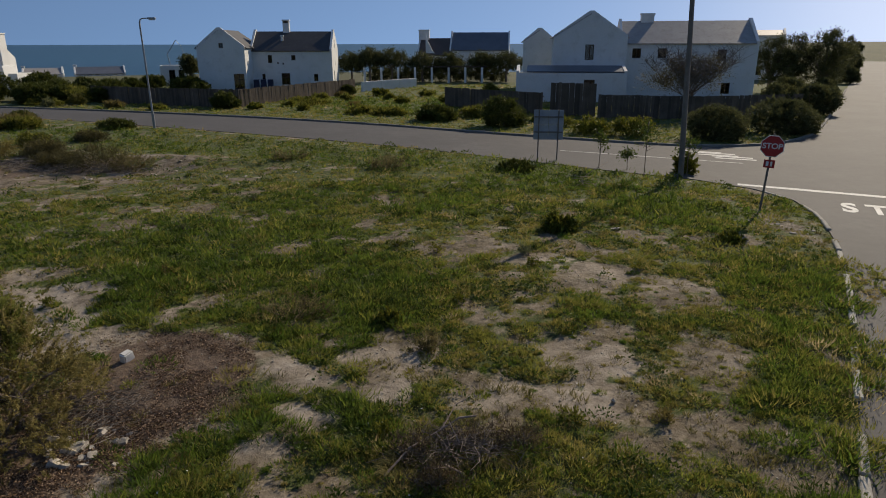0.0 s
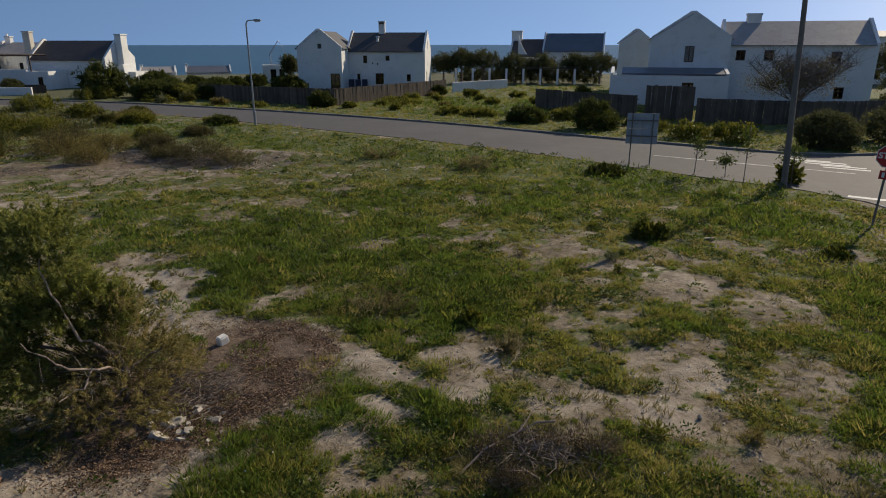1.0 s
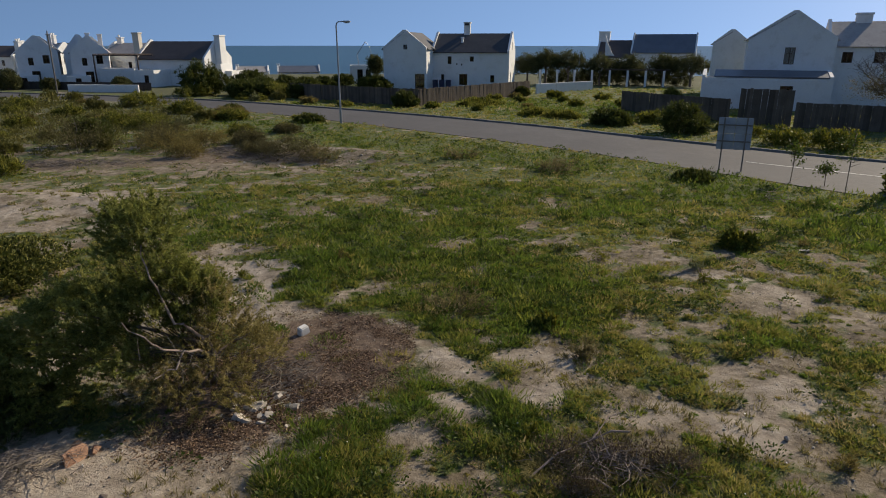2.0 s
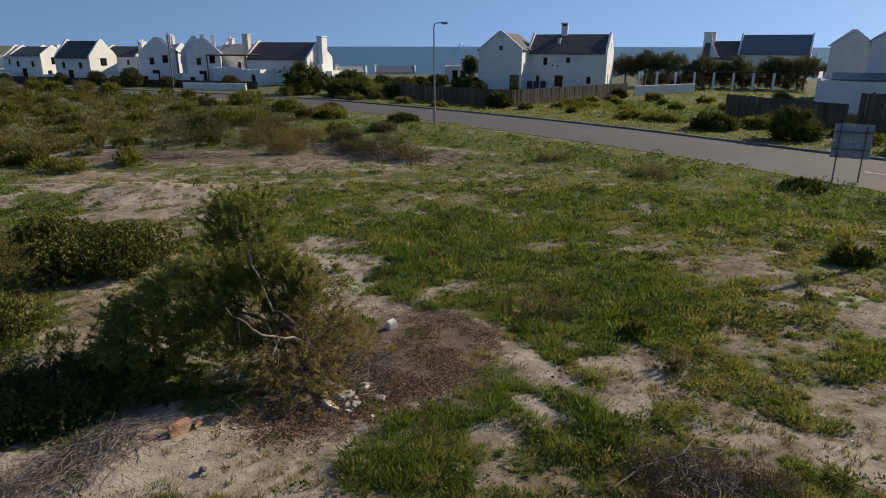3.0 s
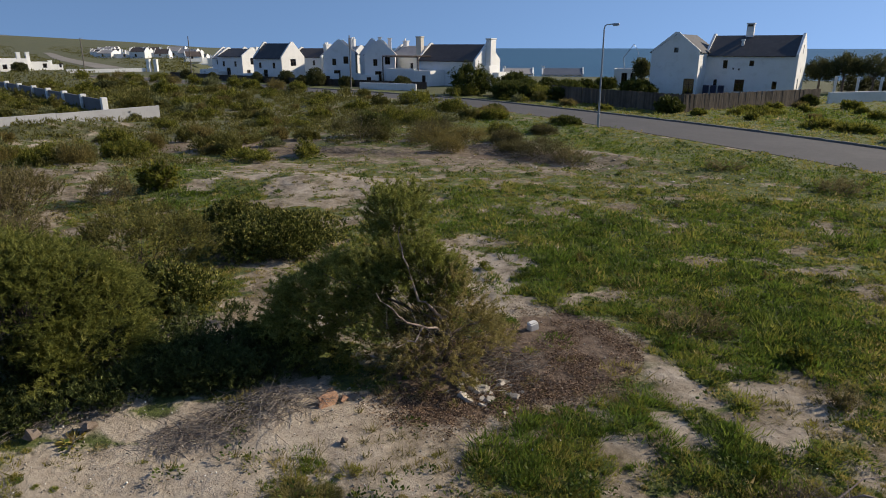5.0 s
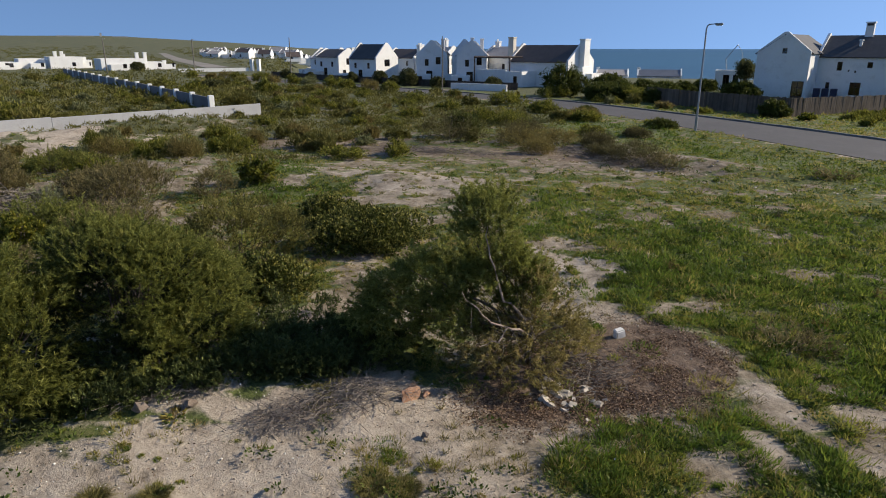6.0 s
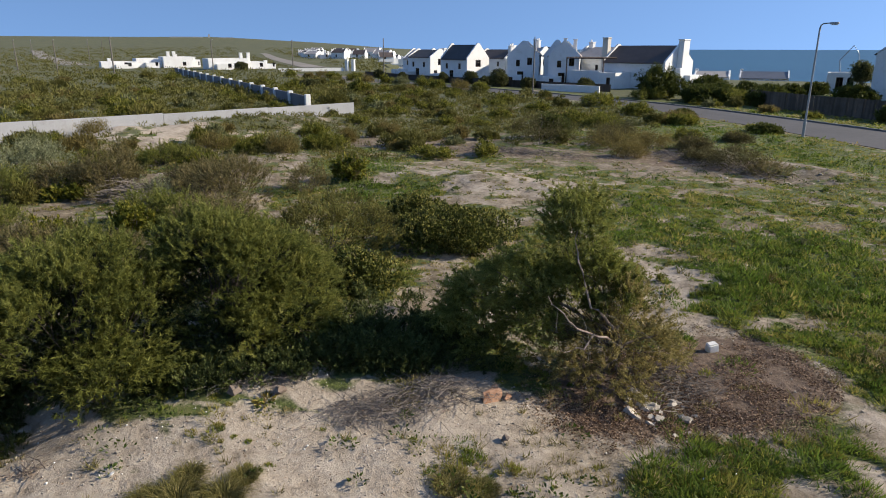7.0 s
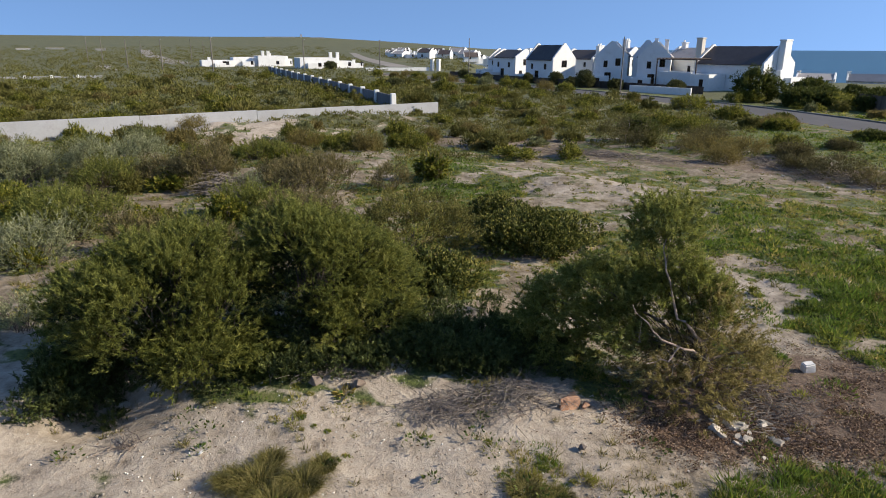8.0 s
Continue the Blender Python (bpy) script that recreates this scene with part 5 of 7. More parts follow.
# shrubs by stretch: x, y, width, height, kind
SHRUBS_JUNCTION = """
30.5 53.5 3.0 1.6 roundb; 35.0 61.0 2.6 1.7 roundb; 23.2 45.6 3.4 2.3 roundb; 26.0 50.0 3.4 2.4 roundb; 48.5 81.0 4.0 2.4 roundb
75.0 124.0 6.0 4.0 roundb; 14.28 34.09 3.6 1.85 roundb; 18.9 36.5 4.6 2.0 roundb; 25.87 46.28 3.67 2.12 roundb; 8.47 36.72 2.75 0.82 leafy
10.39 35.72 2.38 1.05 leafy; 9.57 25.24 0.78 0.81 leafy; 7.42 16.01 0.58 0.19 leafy
"""
SHRUBS_VERGE = """
-10.9 55.2 1.5 0.5 leafy; -8.4 58.1 1.2 0.5 olive; -5.9 63.2 1.6 0.7 leafy; -1.5 63.5 1.5 0.6 olive; 1.6 59.9 1.4 0.6 leafy
-12.3 52.6 1.2 0.4 olive; 4.8 66.0 1.6 0.8 olive; -7.0 52.5 1.2 0.4 brown; -3.5 56.0 1.4 0.5 leafy; -4.8 59.5 1.1 0.5 olive
-9.5 62.0 1.2 0.5 brown; 0.2 55.5 1.3 0.6 olive; -14.5 50.8 1.1 0.4 leafy; -22.0 50.5 1.4 0.4 olive; -26.0 52.0 1.6 0.5 brown
4.0 44.0 1.4 0.7 olive; -35.16 58.73 4.6 1.6 roundg; -30.65 60.74 3.8 1.6 roundg; -34.84 55.60 3.0 1.6 roundg
"""
SHRUBS_VERGE_B = """
-25.87 67.24 4.2 1.7 roundg; -33.77 60.64 3.63 1.09 olive; -41.50 68.70 5.0 2.0 roundg; -5.83 47.25 2.42 0.53 olive; 2.20 45.33 2.32 0.70 olive
-0.50 43.07 3.6 0.95 roundg; -3.72 46.13 2.33 0.52 olive; -10.64 54.25 2.75 0.34 olive; -12.18 56.07 1.90 0.37 olive; -18.10 54.23 2.80 1.02 roundb
-33.02 56.4 2.6 1.5 roundg; -28.99 58.17 3.4 1.8 roundg; -31.56 57.11 2.68 1.28 olive
"""
SHRUBS_STRIP = """
6.3 42.0 1.2 0.6 leafy; -24.5 24.84 3.8 1.7 dusk; -20.96 26.88 3.46 0.96 brown; -14.35 26.36 3.2 1.0 dusk; -16.1 26.7 1.8 0.7 dusk; -12.7 26.0 1.6 0.5 brown; -25.7 26.8 2.4 1.4 roundg
-19.0 25.3 1.9 0.8 brown; -18.53 29.58 1.61 0.53 brown; -23.6 30.1 2.6 1.0 dusk; -20.1 28.6 2.2 0.9 brown; -28.0 34.0 2.6 1.0 olive; -20.7 32.7 1.6 0.6 olive; -22.2 27.6 2.2 0.8 dusk; -37.97 46.17 4.19 1.06 olive; -31.25 42.34 2.43 1.01 olive; -20.38 40.00 1.63 0.44 olive
-19.16 35.00 1.24 0.40 olive; -26.49 40.94 2.22 0.69 brown; -25.36 39.22 2.00 0.76 olive; -2.16 26.11 1.58 0.41 brown; -6.74 27.96 1.46 0.24 brown
3.62 39.82 3.2 1.9 roundg; 7.04 39.49 1.66 0.74 olive; 2.95 25.46 1.32 0.33 dark; 3.18 17.03 0.91 0.43 leafy
"""
SHRUBS_STRIP_B = """
-81.05 38.84 2.95 0.94 roundb
"""
# the two dark shrubs of this stretch are put in to stand for shade
SHRUBS_BANK = """
-12.0 -0.5 1.6 1.1 olive; -11.5 4.4 1.4 1.1 olive; -13.75 6.75 3.1 1.55 dusk; -12.6 5.1 1.6 1.2 dusk
-13.23 -1.61 0.80 0.68 grey; -0.98 10.94 0.5 0.22 leafy; -0.23 9.84 0.46 0.22 brown; -2.83 11.34 1.2 0.24 brown
-9.35 1.75 1.3 0.35 dark; -10.9 -0.75 1.3 0.5 dark; -11.9 5.4 1.4 0.8 olive
"""
SHRUBS_THICKET = """
-20.4 6.5 2.6 1.7 brown; -24.88 3.84 2.17 1.65 brown; -21.45 9.73 1.62 0.90 brown; -17.6 5.2 2.47 0.92 brown; -19.92 4.03 2.00 0.96 olive
-27.66 1.06 4.01 1.71 grey; -22.45 -1.09 2.28 0.93 olive; -30.03 -1.84 1.90 1.24 grey; -20.67 -0.24 2.31 0.93 olive; -33.54 2.62 1.51 1.52 grey
-40.98 6.06 1.94 0.88 brown; -29.01 6.68 1.45 0.93 olive; -28.65 11.96 1.57 0.94 brown; -24.13 6.95 1.68 0.92 brown; -17.77 -1.73 0.93 0.43 leafy
-34.00 21.22 1.76 0.59 brown; -28.61 -2.18 3.2 1.5 grey; -25.44 0.49 2.2 1.2 olive; -22.56 -2.26 2.4 1.2 leafy
"""
SHRUBS_THICKET_B = """
-19.79 -0.95 2.2 1.3 olive; -26.03 2.45 2.0 1.0 brown; -17.67 -1.56 2.0 1.2 grey; -35.62 -3.09 3.0 1.3 grey; -33.15 -0.18 2.6 1.2 grey
-25.1 4.12 2.0 1.1 brown; -22.67 6.42 2.2 1.0 brown; -30.82 4.02 1.8 0.9 olive
"""
SHRUBS_SEA_FRONT = """
-40.50 57.98 5.4 3.4 roundg; -66.08 59.11 2.96 2.34 roundb; -73.36 60.26 2.46 1.85 roundb; -58.0 49.0 2.2 1.2 olive; -63.0 50.0 2.6 1.3 brown
-67.0 49.5 2.0 1.1 olive; -71.0 50.5 2.6 1.3 olive; -76.0 50.0 2.4 1.2 grey; -81.0 51.0 2.6 1.3 olive; -86.0 50.5 2.4 1.2 brown
-91.0 51.5 2.8 1.3 olive; -97.0 51.0 2.6 1.2 olive; -103.0 52.0 3.0 1.3 brown; -98.0 60.2 2.2 1.4 roundb; -89.0 59.0 1.6 1.2 roundb
-78.5 59.2 1.8 1.5 roundb; -69.5 59.8 2.0 1.2 roundb; -61.5 60.0 2.2 1.3 roundb; -53.0 61.2 2.4 1.5 roundb
"""
SHRUBS_SEA_FRONT_B = """
-40.41 56.2 3.74 1.03 olive; -150.12 55.38 3.75 1.89 roundb
"""
SHRUBS_ROADSIDE = """
-36.72 59.32 3.6 1.5 roundg; -36.87 63.6 3.4 1.4 roundg; -35.44 66.03 3.6 1.6 roundg; -34.64 69.15 3.4 1.3 roundg; -34.05 72.22 3.0 1.2 roundg; -33.62 76.66 3.2 1.3 roundg
-17.12 51.71 2.4 1.2 roundg; -29.08 57.4 3.2 1.5 roundg; -34.05 55.6 3.0 1.4 roundg; -10.63 50.07 1.0 0.5 olive; -9.66 65.51 2.0 0.9 roundg; -5.7 47.41 1.0 0.4 leafy
-11.0 58.76 1.4 0.6 olive; -18.58 34.15 1.6 0.6 dusk; -19.6 38.98 1.9 0.5 roundg; -28.18 43.69 1.8 0.5 roundg; -17.77 28.92 2.0 0.9 dusk
"""
SHRUBS = ";".join((SHRUBS_ROADSIDE, SHRUBS_JUNCTION, SHRUBS_VERGE, SHRUBS_VERGE_B, SHRUBS_STRIP, SHRUBS_STRIP_B, SHRUBS_BANK, SHRUBS_THICKET, SHRUBS_THICKET_B, SHRUBS_SEA_FRONT, SHRUBS_SEA_FRONT_B))
LOOKS = {  # leaf, bark, leaf size, clump share, label, density, up
    "olive": (BUSH_OLIVE, BARK, (0.085, 0.013), 0.11, "olive-green narrow-leaved coastal bush on sand", 1.0, 0.5),
    "leafy": (BROAD_LEAF, BARK, (0.06, 0.034), 0.12, "low broad-leaved green bush with yellowish tips", 1.7, 0.5),
    "dark": (BUSH_DARK, BARK, (0.06, 0.024), 0.2, "low dark green shrub, on the bank put in for shade", 1.5, 0.6),
    "brown": (BUSH_BROWN, DEAD_TWIG, (0.05, 0.012), 0.2, "brown half-dry heath bush", 0.8, 0.7),
    "grey": (BUSH_GREY, DEAD_TWIG, (0.06, 0.014), 0.18, "pale grey-green dune shrub", 1.0, 0.6),
    "dusk": (BUSH_DUSK, DEAD_TWIG, (0.055, 0.014), 0.16, "dark brownish olive heath bush", 1.3, 0.6),
    "roundg": (BUSH_DARK, BARK, (0.06, 0.024), 0.08, "rounded dark olive coastal bush on the verge", 1.0, 0.45),
    "roundb": (TREE_LEAF, BARK, (0.045, 0.022), 0.06, "dense dark green rounded bush by the road", 1.0, 0.4),
}
SPRAYED = {"olive": SPRAY_OLIVE, "brown": SPRAY_HEATH, "grey": SPRAY_GREY, "dusk": SPRAY_DUSK}


def spray_shrub(i, x, y, w, h, kind, blobs, label, grow):
    """A fine-leaved shrub of upright sprays on many thin stems."""
    rng = np.random.default_rng(2000 + i)
    t = empty("shrub", pose(x, y, at_ground(x, y) - 0.02, 0, 0, math.degrees(math.atan2(-x, y))), label, "shrub")
    tips = int(min(240, max(14, 17 * (w * w * 0.8 + 2.2 * w * h) / (grow * grow))))
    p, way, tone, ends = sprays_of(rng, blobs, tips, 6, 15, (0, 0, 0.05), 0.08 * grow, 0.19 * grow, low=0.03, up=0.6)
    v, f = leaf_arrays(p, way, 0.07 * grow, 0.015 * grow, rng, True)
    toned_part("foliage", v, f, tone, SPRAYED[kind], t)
    bm = bmesh.new()
    stems_to(bm, random.Random(i), (0, 0, -0.08), ends[:: max(1, len(ends) // (26 if kind == "brown" else 16))], 0.009 * grow)
    part("stem_tangle", bm, BARK if kind == "brown" else BARK_DARK, t)
    return t


def put_shrub(i, x, y, w, h, kind):
    leaf, bark, size, share, label, dens, up = LOOKS[kind]
    rng = random.Random(i)
    d = math.hypot(x, y)
    a, b = w / 2, w * 0.42
    dome = kind in ("roundb", "roundg")
    blobs = [(0, 0, h * 0.42, a * (0.95 if dome else 0.85), b * 0.9, h * 0.62)]
    for k in range(2 if dome else 6):
        q = (k + rng.uniform(0.1, 0.9)) * math.tau / 6
        s = rng.uniform(0.35, 0.55)
        blobs.append((math.cos(q) * a * 0.62, math.sin(q) * b * 0.62, h * rng.uniform(0.2, 0.5), a * s, b * s, h * rng.uniform(0.32, 0.48)))
    grow = 1.5 if kind == "roundb" and d < 45 else 1.0 if d < 14 else (1.35 if d < 24 else (2.1 if d < 45 else 3.3))
    area = (w * w + 2 * w * h) * dens
    cap = 13000 if d < 16 else (5200 if d < 24 else ((22000 if kind == "roundb" and d < 45 else 6000) if dome else (3600 if w < 5 else 6500)))
    leaves = int(min(cap, (3.0 if d < 16 else (7.0 if dome else 2.8)) * area / (size[0] * size[1] * grow * grow * 0.5)))
    per = 18 if kind in ("leafy", "dark") else (36 if d < 30 else 30)
    near = d < 30 and not dome
    if near and kind in SPRAYED:
        return spray_shrub(i, x, y, w, h, kind, blobs, label, 1.0 if d < 14 else 1.3)
    t = bush("shrub", label, "shrub", pose(x, y, at_ground(x, y) - 0.02, 0, 0, math.degrees(math.atan2(-x, y))), blobs, leaf, max(12, leaves // per), per,
         min(0.26, max(0.06, share * min(w, h) + 0.05)), (size[0] * grow, size[1] * grow), 9 if d < 20 else 4, bark, 100 + i, up=up, low=0.0,
         hollow=(0.93 if kind == "roundb" else 0.82) if dome else (0.8 if d < 30 else 0.65), lumpy=(0.07 if kind == "roundb" else 0.2) if dome else 0.36, spray=((0.07 if kind in ("leafy", "dark") else 0.14) * grow if near else 0.0), slim=d > 15)
    if dome:
        rng = np.random.default_rng(i)
        core = [(q[0], q[1], q[2] * 0.9, q[3] * 0.84, q[4] * 0.84, q[5] * 0.86) for q in blobs]
        p, way, c = crown_points(rng, core, 110, 20, 0.25, 0.3, 0.85, 0.07)
        p[:, 2] = np.abs(p[:, 2])
        v, f = leaf_arrays(p, way, 0.06 * w, 0.045 * w, rng, True)
        arrays_part("inner_foliage", v, f, leaf, t, "inner leaves, shade put into the colour where darker than outside")


for i, (x, y, w, h, kind) in enumerate([r.split() for r in SHRUBS.replace("\n", ";").split(";") if len(r.split()) == 5]):
    put_shrub(i, float(x), float(y), float(w), float(h), kind)
# the two large bushes above the dug bank: leafy sprays round hollows that show the bare stems
for x, y, blobs, tips, holes, seed in (
        (-10.25, 0.55, [(0, 0, 1.35, 1.2, 1.15, 1.15), (0.2, -0.62, 1.0, 0.9, 0.58, 0.68), (0.35, 0.95, 1.1, 0.85, 0.6, 0.95), (-0.1, 0.55, 1.9, 0.8, 0.7, 0.6), (0.75, 0.35, 0.62, 0.75, 0.95, 0.5), (0.55, -0.55, 1.5, 0.6, 0.5, 0.5), (0.05, -1.0, 1.5, 0.75, 0.55, 0.5)], 350,
         [(1.05, 1.45, 1.1, 1.2, 0.5, 0.7), (1.0, -0.25, 1.35, 0.75, 0.4, 0.4), (0.75, -1.0, 0.25, 1.1, 0.85, 0.72)], 51),
        (-10.05, 2.95, [(0, 0, 1.35, 1.25, 1.1, 1.2), (0.2, 0.95, 1.0, 0.95, 0.75, 0.85), (-0.15, -0.3, 1.95, 0.95, 0.85, 0.75), (0.6, 0.7, 0.6, 0.75, 0.8, 0.5), (0.75, -0.35, 0.5, 0.6, 0.9, 0.42), (0.3, 0.4, 1.75, 0.8, 0.7, 0.6), (1.1, -0.3, 0.62, 0.5, 0.6, 0.45), (1.05, 0.65, 0.75, 0.55, 0.6, 0.5)], 410,
         [(0.85, -0.95, 1.12, 1.2, 0.5, 0.72), (0.6, -0.75, 1.75, 0.6, 0.3, 0.35)], 52)):
    t = empty("shrub", pose(x, y, at_ground(x, y) - 0.05) @ Matrix.Diagonal((1, 1, 0.93 if seed == 51 else 0.84, 1)), "large olive-green narrow-leaved bush with a hollow onto grey stems", "shrub", "large bushes on the bank")
    rng = np.random.default_rng(seed)
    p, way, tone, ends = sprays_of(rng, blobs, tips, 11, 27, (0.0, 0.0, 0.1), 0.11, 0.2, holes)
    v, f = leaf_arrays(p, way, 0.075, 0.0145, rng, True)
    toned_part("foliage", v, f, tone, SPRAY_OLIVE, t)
    # inner leaves coloured as dark as deep shade, with a skirt at the ground
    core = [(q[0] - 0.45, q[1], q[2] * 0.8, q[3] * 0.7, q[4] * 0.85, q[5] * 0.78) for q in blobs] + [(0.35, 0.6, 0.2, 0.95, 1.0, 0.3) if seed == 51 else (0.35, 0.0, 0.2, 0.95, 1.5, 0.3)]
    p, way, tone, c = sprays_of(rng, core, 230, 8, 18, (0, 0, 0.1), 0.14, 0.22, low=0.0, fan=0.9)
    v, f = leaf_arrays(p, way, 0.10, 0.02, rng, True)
    toned_part("inner_foliage", v, f, tone * 0.35, SHADE_TONED, t, "inner leaves, shade put into the colour where darker than outside")
    bm = bmesh.new()
    stems_to(bm, random.Random(seed), (0, 0, -0.1), ends[:: max(1, len(ends) // 60)], 0.013)
    part("stem_tangle", bm, BARK_DARK, t)
# low herbs between tree and large bushes, deep shade put into their colour
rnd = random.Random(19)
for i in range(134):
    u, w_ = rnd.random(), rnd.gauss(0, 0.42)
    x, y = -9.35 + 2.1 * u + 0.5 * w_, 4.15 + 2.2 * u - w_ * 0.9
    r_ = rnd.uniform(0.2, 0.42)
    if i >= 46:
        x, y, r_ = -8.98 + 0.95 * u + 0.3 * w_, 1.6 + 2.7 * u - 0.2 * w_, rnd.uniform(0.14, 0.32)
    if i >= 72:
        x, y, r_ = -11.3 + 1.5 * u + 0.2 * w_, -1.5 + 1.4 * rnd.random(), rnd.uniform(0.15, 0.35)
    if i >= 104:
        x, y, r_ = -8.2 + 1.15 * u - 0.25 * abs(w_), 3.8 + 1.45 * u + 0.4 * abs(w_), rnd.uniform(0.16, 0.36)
    t = empty("herb", pose(x, y, at_ground(x, y) - 0.01, 0, 0, rnd.uniform(0, 360)), "dark green herb with the bushes' shade put into its colour", "plant", "herbs in the shade")
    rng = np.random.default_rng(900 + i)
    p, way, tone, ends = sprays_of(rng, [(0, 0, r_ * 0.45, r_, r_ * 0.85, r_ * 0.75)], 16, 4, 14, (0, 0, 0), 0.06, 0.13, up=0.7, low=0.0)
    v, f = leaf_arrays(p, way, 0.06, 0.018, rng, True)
    toned_part("foliage", v, f, tone, SHADE_TONED, t)
    bm = bmesh.new()
    stems_to(bm, rnd, (0, 0, -0.05), ends[::4], 0.006)
    part("stem", bm, BARK, t)
# dense broad-leaved mounds with pale tips
for x, y, w, h, sprays, seed in ((-12.75, 9.75, 3.7, 1.12, 1500, 53), (-10.75, 5.75, 1.9, 1.0, 560, 54), (-15.4, 10.4, 2.0, 0.95, 600, 55)):
    a, b = w / 2, w * 0.36
    blobs = [(0, 0, h * 0.42, a * 0.85, b, h * 0.58)] + [(math.cos(k) * a * 0.6, math.sin(k) * b * 0.5, h * 0.32, a * 0.42, b * 0.6, h * 0.44) for k in (0.3, 1.5, 2.7, 3.9, 5.1)]
    t = bush("shrub", "dense dark broad-leaved bush with pale yellowish tips", "shrub", pose(x, y, at_ground(x, y) - 0.03, 0, 0, math.degrees(math.atan2(-x, y))), blobs, BROAD_DARK, sprays, 16, 0.09,
             (0.062, 0.03), 14, BARK, seed, "broad-leaved mounds", 0.55, 0.0, 0.86, 0.12, 0.07)
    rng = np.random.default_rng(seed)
    # core leaves take a darker green, so their shade is in the colour
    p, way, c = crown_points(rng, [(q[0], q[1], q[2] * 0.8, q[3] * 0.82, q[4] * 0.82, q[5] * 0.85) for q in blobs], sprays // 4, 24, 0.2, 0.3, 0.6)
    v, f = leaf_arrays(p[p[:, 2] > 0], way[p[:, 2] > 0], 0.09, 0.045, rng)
    arrays_part("inner_foliage", v, f, BUSH_DARK, t, "inner leaves, shade put into the colour where darker than outside")
rnd = random.Random(77)
placed = 0
while placed < 42:                                     # thicket between the bank and the concrete wall
    q, d = radians(rnd.uniform(61, 97)), rnd.uniform(14.5, 36)
    x, y = -math.sin(q) * d, math.cos(q) * d
    if ellipses(SAND, np.array([x]), np.array([y]))[0] > 0.45 or (q < radians(72) and d < 20):
        continue
    put_shrub(400 + placed, x, y, rnd.uniform(0.8, 2.1), rnd.uniform(0.4, 0.95), rnd.choice(("brown", "grey", "olive", "leafy", "olive", "brown")))
    placed += 1

# tree with a leaning, half-bare trunk
t = empty("small_tree", pose(-5.75, 7.55, at_ground(-5.75, 7.55)), "leaning small tree with bleached bare lower branches", "tree")
O = Vector((-5.75, 7.55, at_ground(-5.75, 7.55)))


def limb(name, pts, r0, r1, material, parent, label=""):
    bm = bmesh.new()
    rnd = random.Random(len(pts) * 100 + int(r0 * 1000))
    P_ = [Vector(p) - O for p in pts]
    dense = []
    for a_, b_ in zip(P_, P_[1:]):
        for s_ in range(3):
            dense.append(a_.lerp(b_, s_ / 3) + Vector((rnd.uniform(-1, 1), rnd.uniform(-1, 1), rnd.uniform(-1, 1))) * 0.03)
    dense.append(P_[-1])
    tube(bm, dense, [r0 + (r1 - r0) * s_ / (len(dense) - 1) for s_ in range(len(dense))], 8)
    return part(name, bm, material, parent, label)


limb("trunk", [(-5.75, 7.55, -0.05), (-5.60, 7.45, 0.55), (-5.62, 7.35, 0.9)], 0.07, 0.05, BARK, t)
limb("branch", [(-5.62, 7.38, 0.86), (-5.66, 7.10, 1.1), (-5.71, 6.86, 1.36), (-5.80, 6.66, 1.89), (-5.94, 6.67, 2.34), (-5.99, 6.76, 2.83)], 0.026, 0.006, BARK_PALE, t, "bleached bare branch")
limb("branch", [(-5.60, 7.42, 0.60), (-5.45, 6.94, 0.92), (-5.60, 6.43, 1.14), (-5.68, 6.24, 1.38), (-5.93, 6.15, 1.62)], 0.024, 0.005, BARK_PALE, t, "bleached bare branch")
limb("branch", [(-5.52, 6.75, 1.02), (-5.50, 6.5, 0.85), (-5.62, 6.2, 0.82)], 0.018, 0.005, BARK_PALE, t, "bleached bare branch")
limb("branch", [(-5.62, 7.38, 0.8), (-6.25, 7.0, 1.1), (-6.8, 6.6, 1.4), (-7.2, 6.3, 1.6)], 0.03, 0.008, BARK, t)
limb("branch", [(-5.70, 7.5, 0.4), (-6.4, 6.9, 0.7), (-7.1, 6.2, 0.95)], 0.03, 0.012, BARK, t)
limb("branch", [(-5.65, 7.5, 0.5), (-5.4, 7.9, 0.7), (-5.1, 8.1, 0.75)], 0.03, 0.006, BARK, t)
rng = np.random.default_rng(55)
bm = bmesh.new()
for k in range(80):                                    # fine bare twigs round the fork
    s = Vector((rng.uniform(-6.1, -5.2), rng.uniform(6.3, 8.0), rng.uniform(0.25, 1.2))) - O
    e = s + Vector((rng.normal() * 0.25, rng.normal() * 0.25, rng.uniform(-0.15, 0.35)))
    tube(bm, [s, s.lerp(e, 0.5) + Vector((0, 0, 0.04)), e], [0.004, 0.0035, 0.0015], 3, cap=False)
tagged(part("twig_tangle", bm, DEAD_TWIG, t, "fine dead twigs"), kind="stuff")
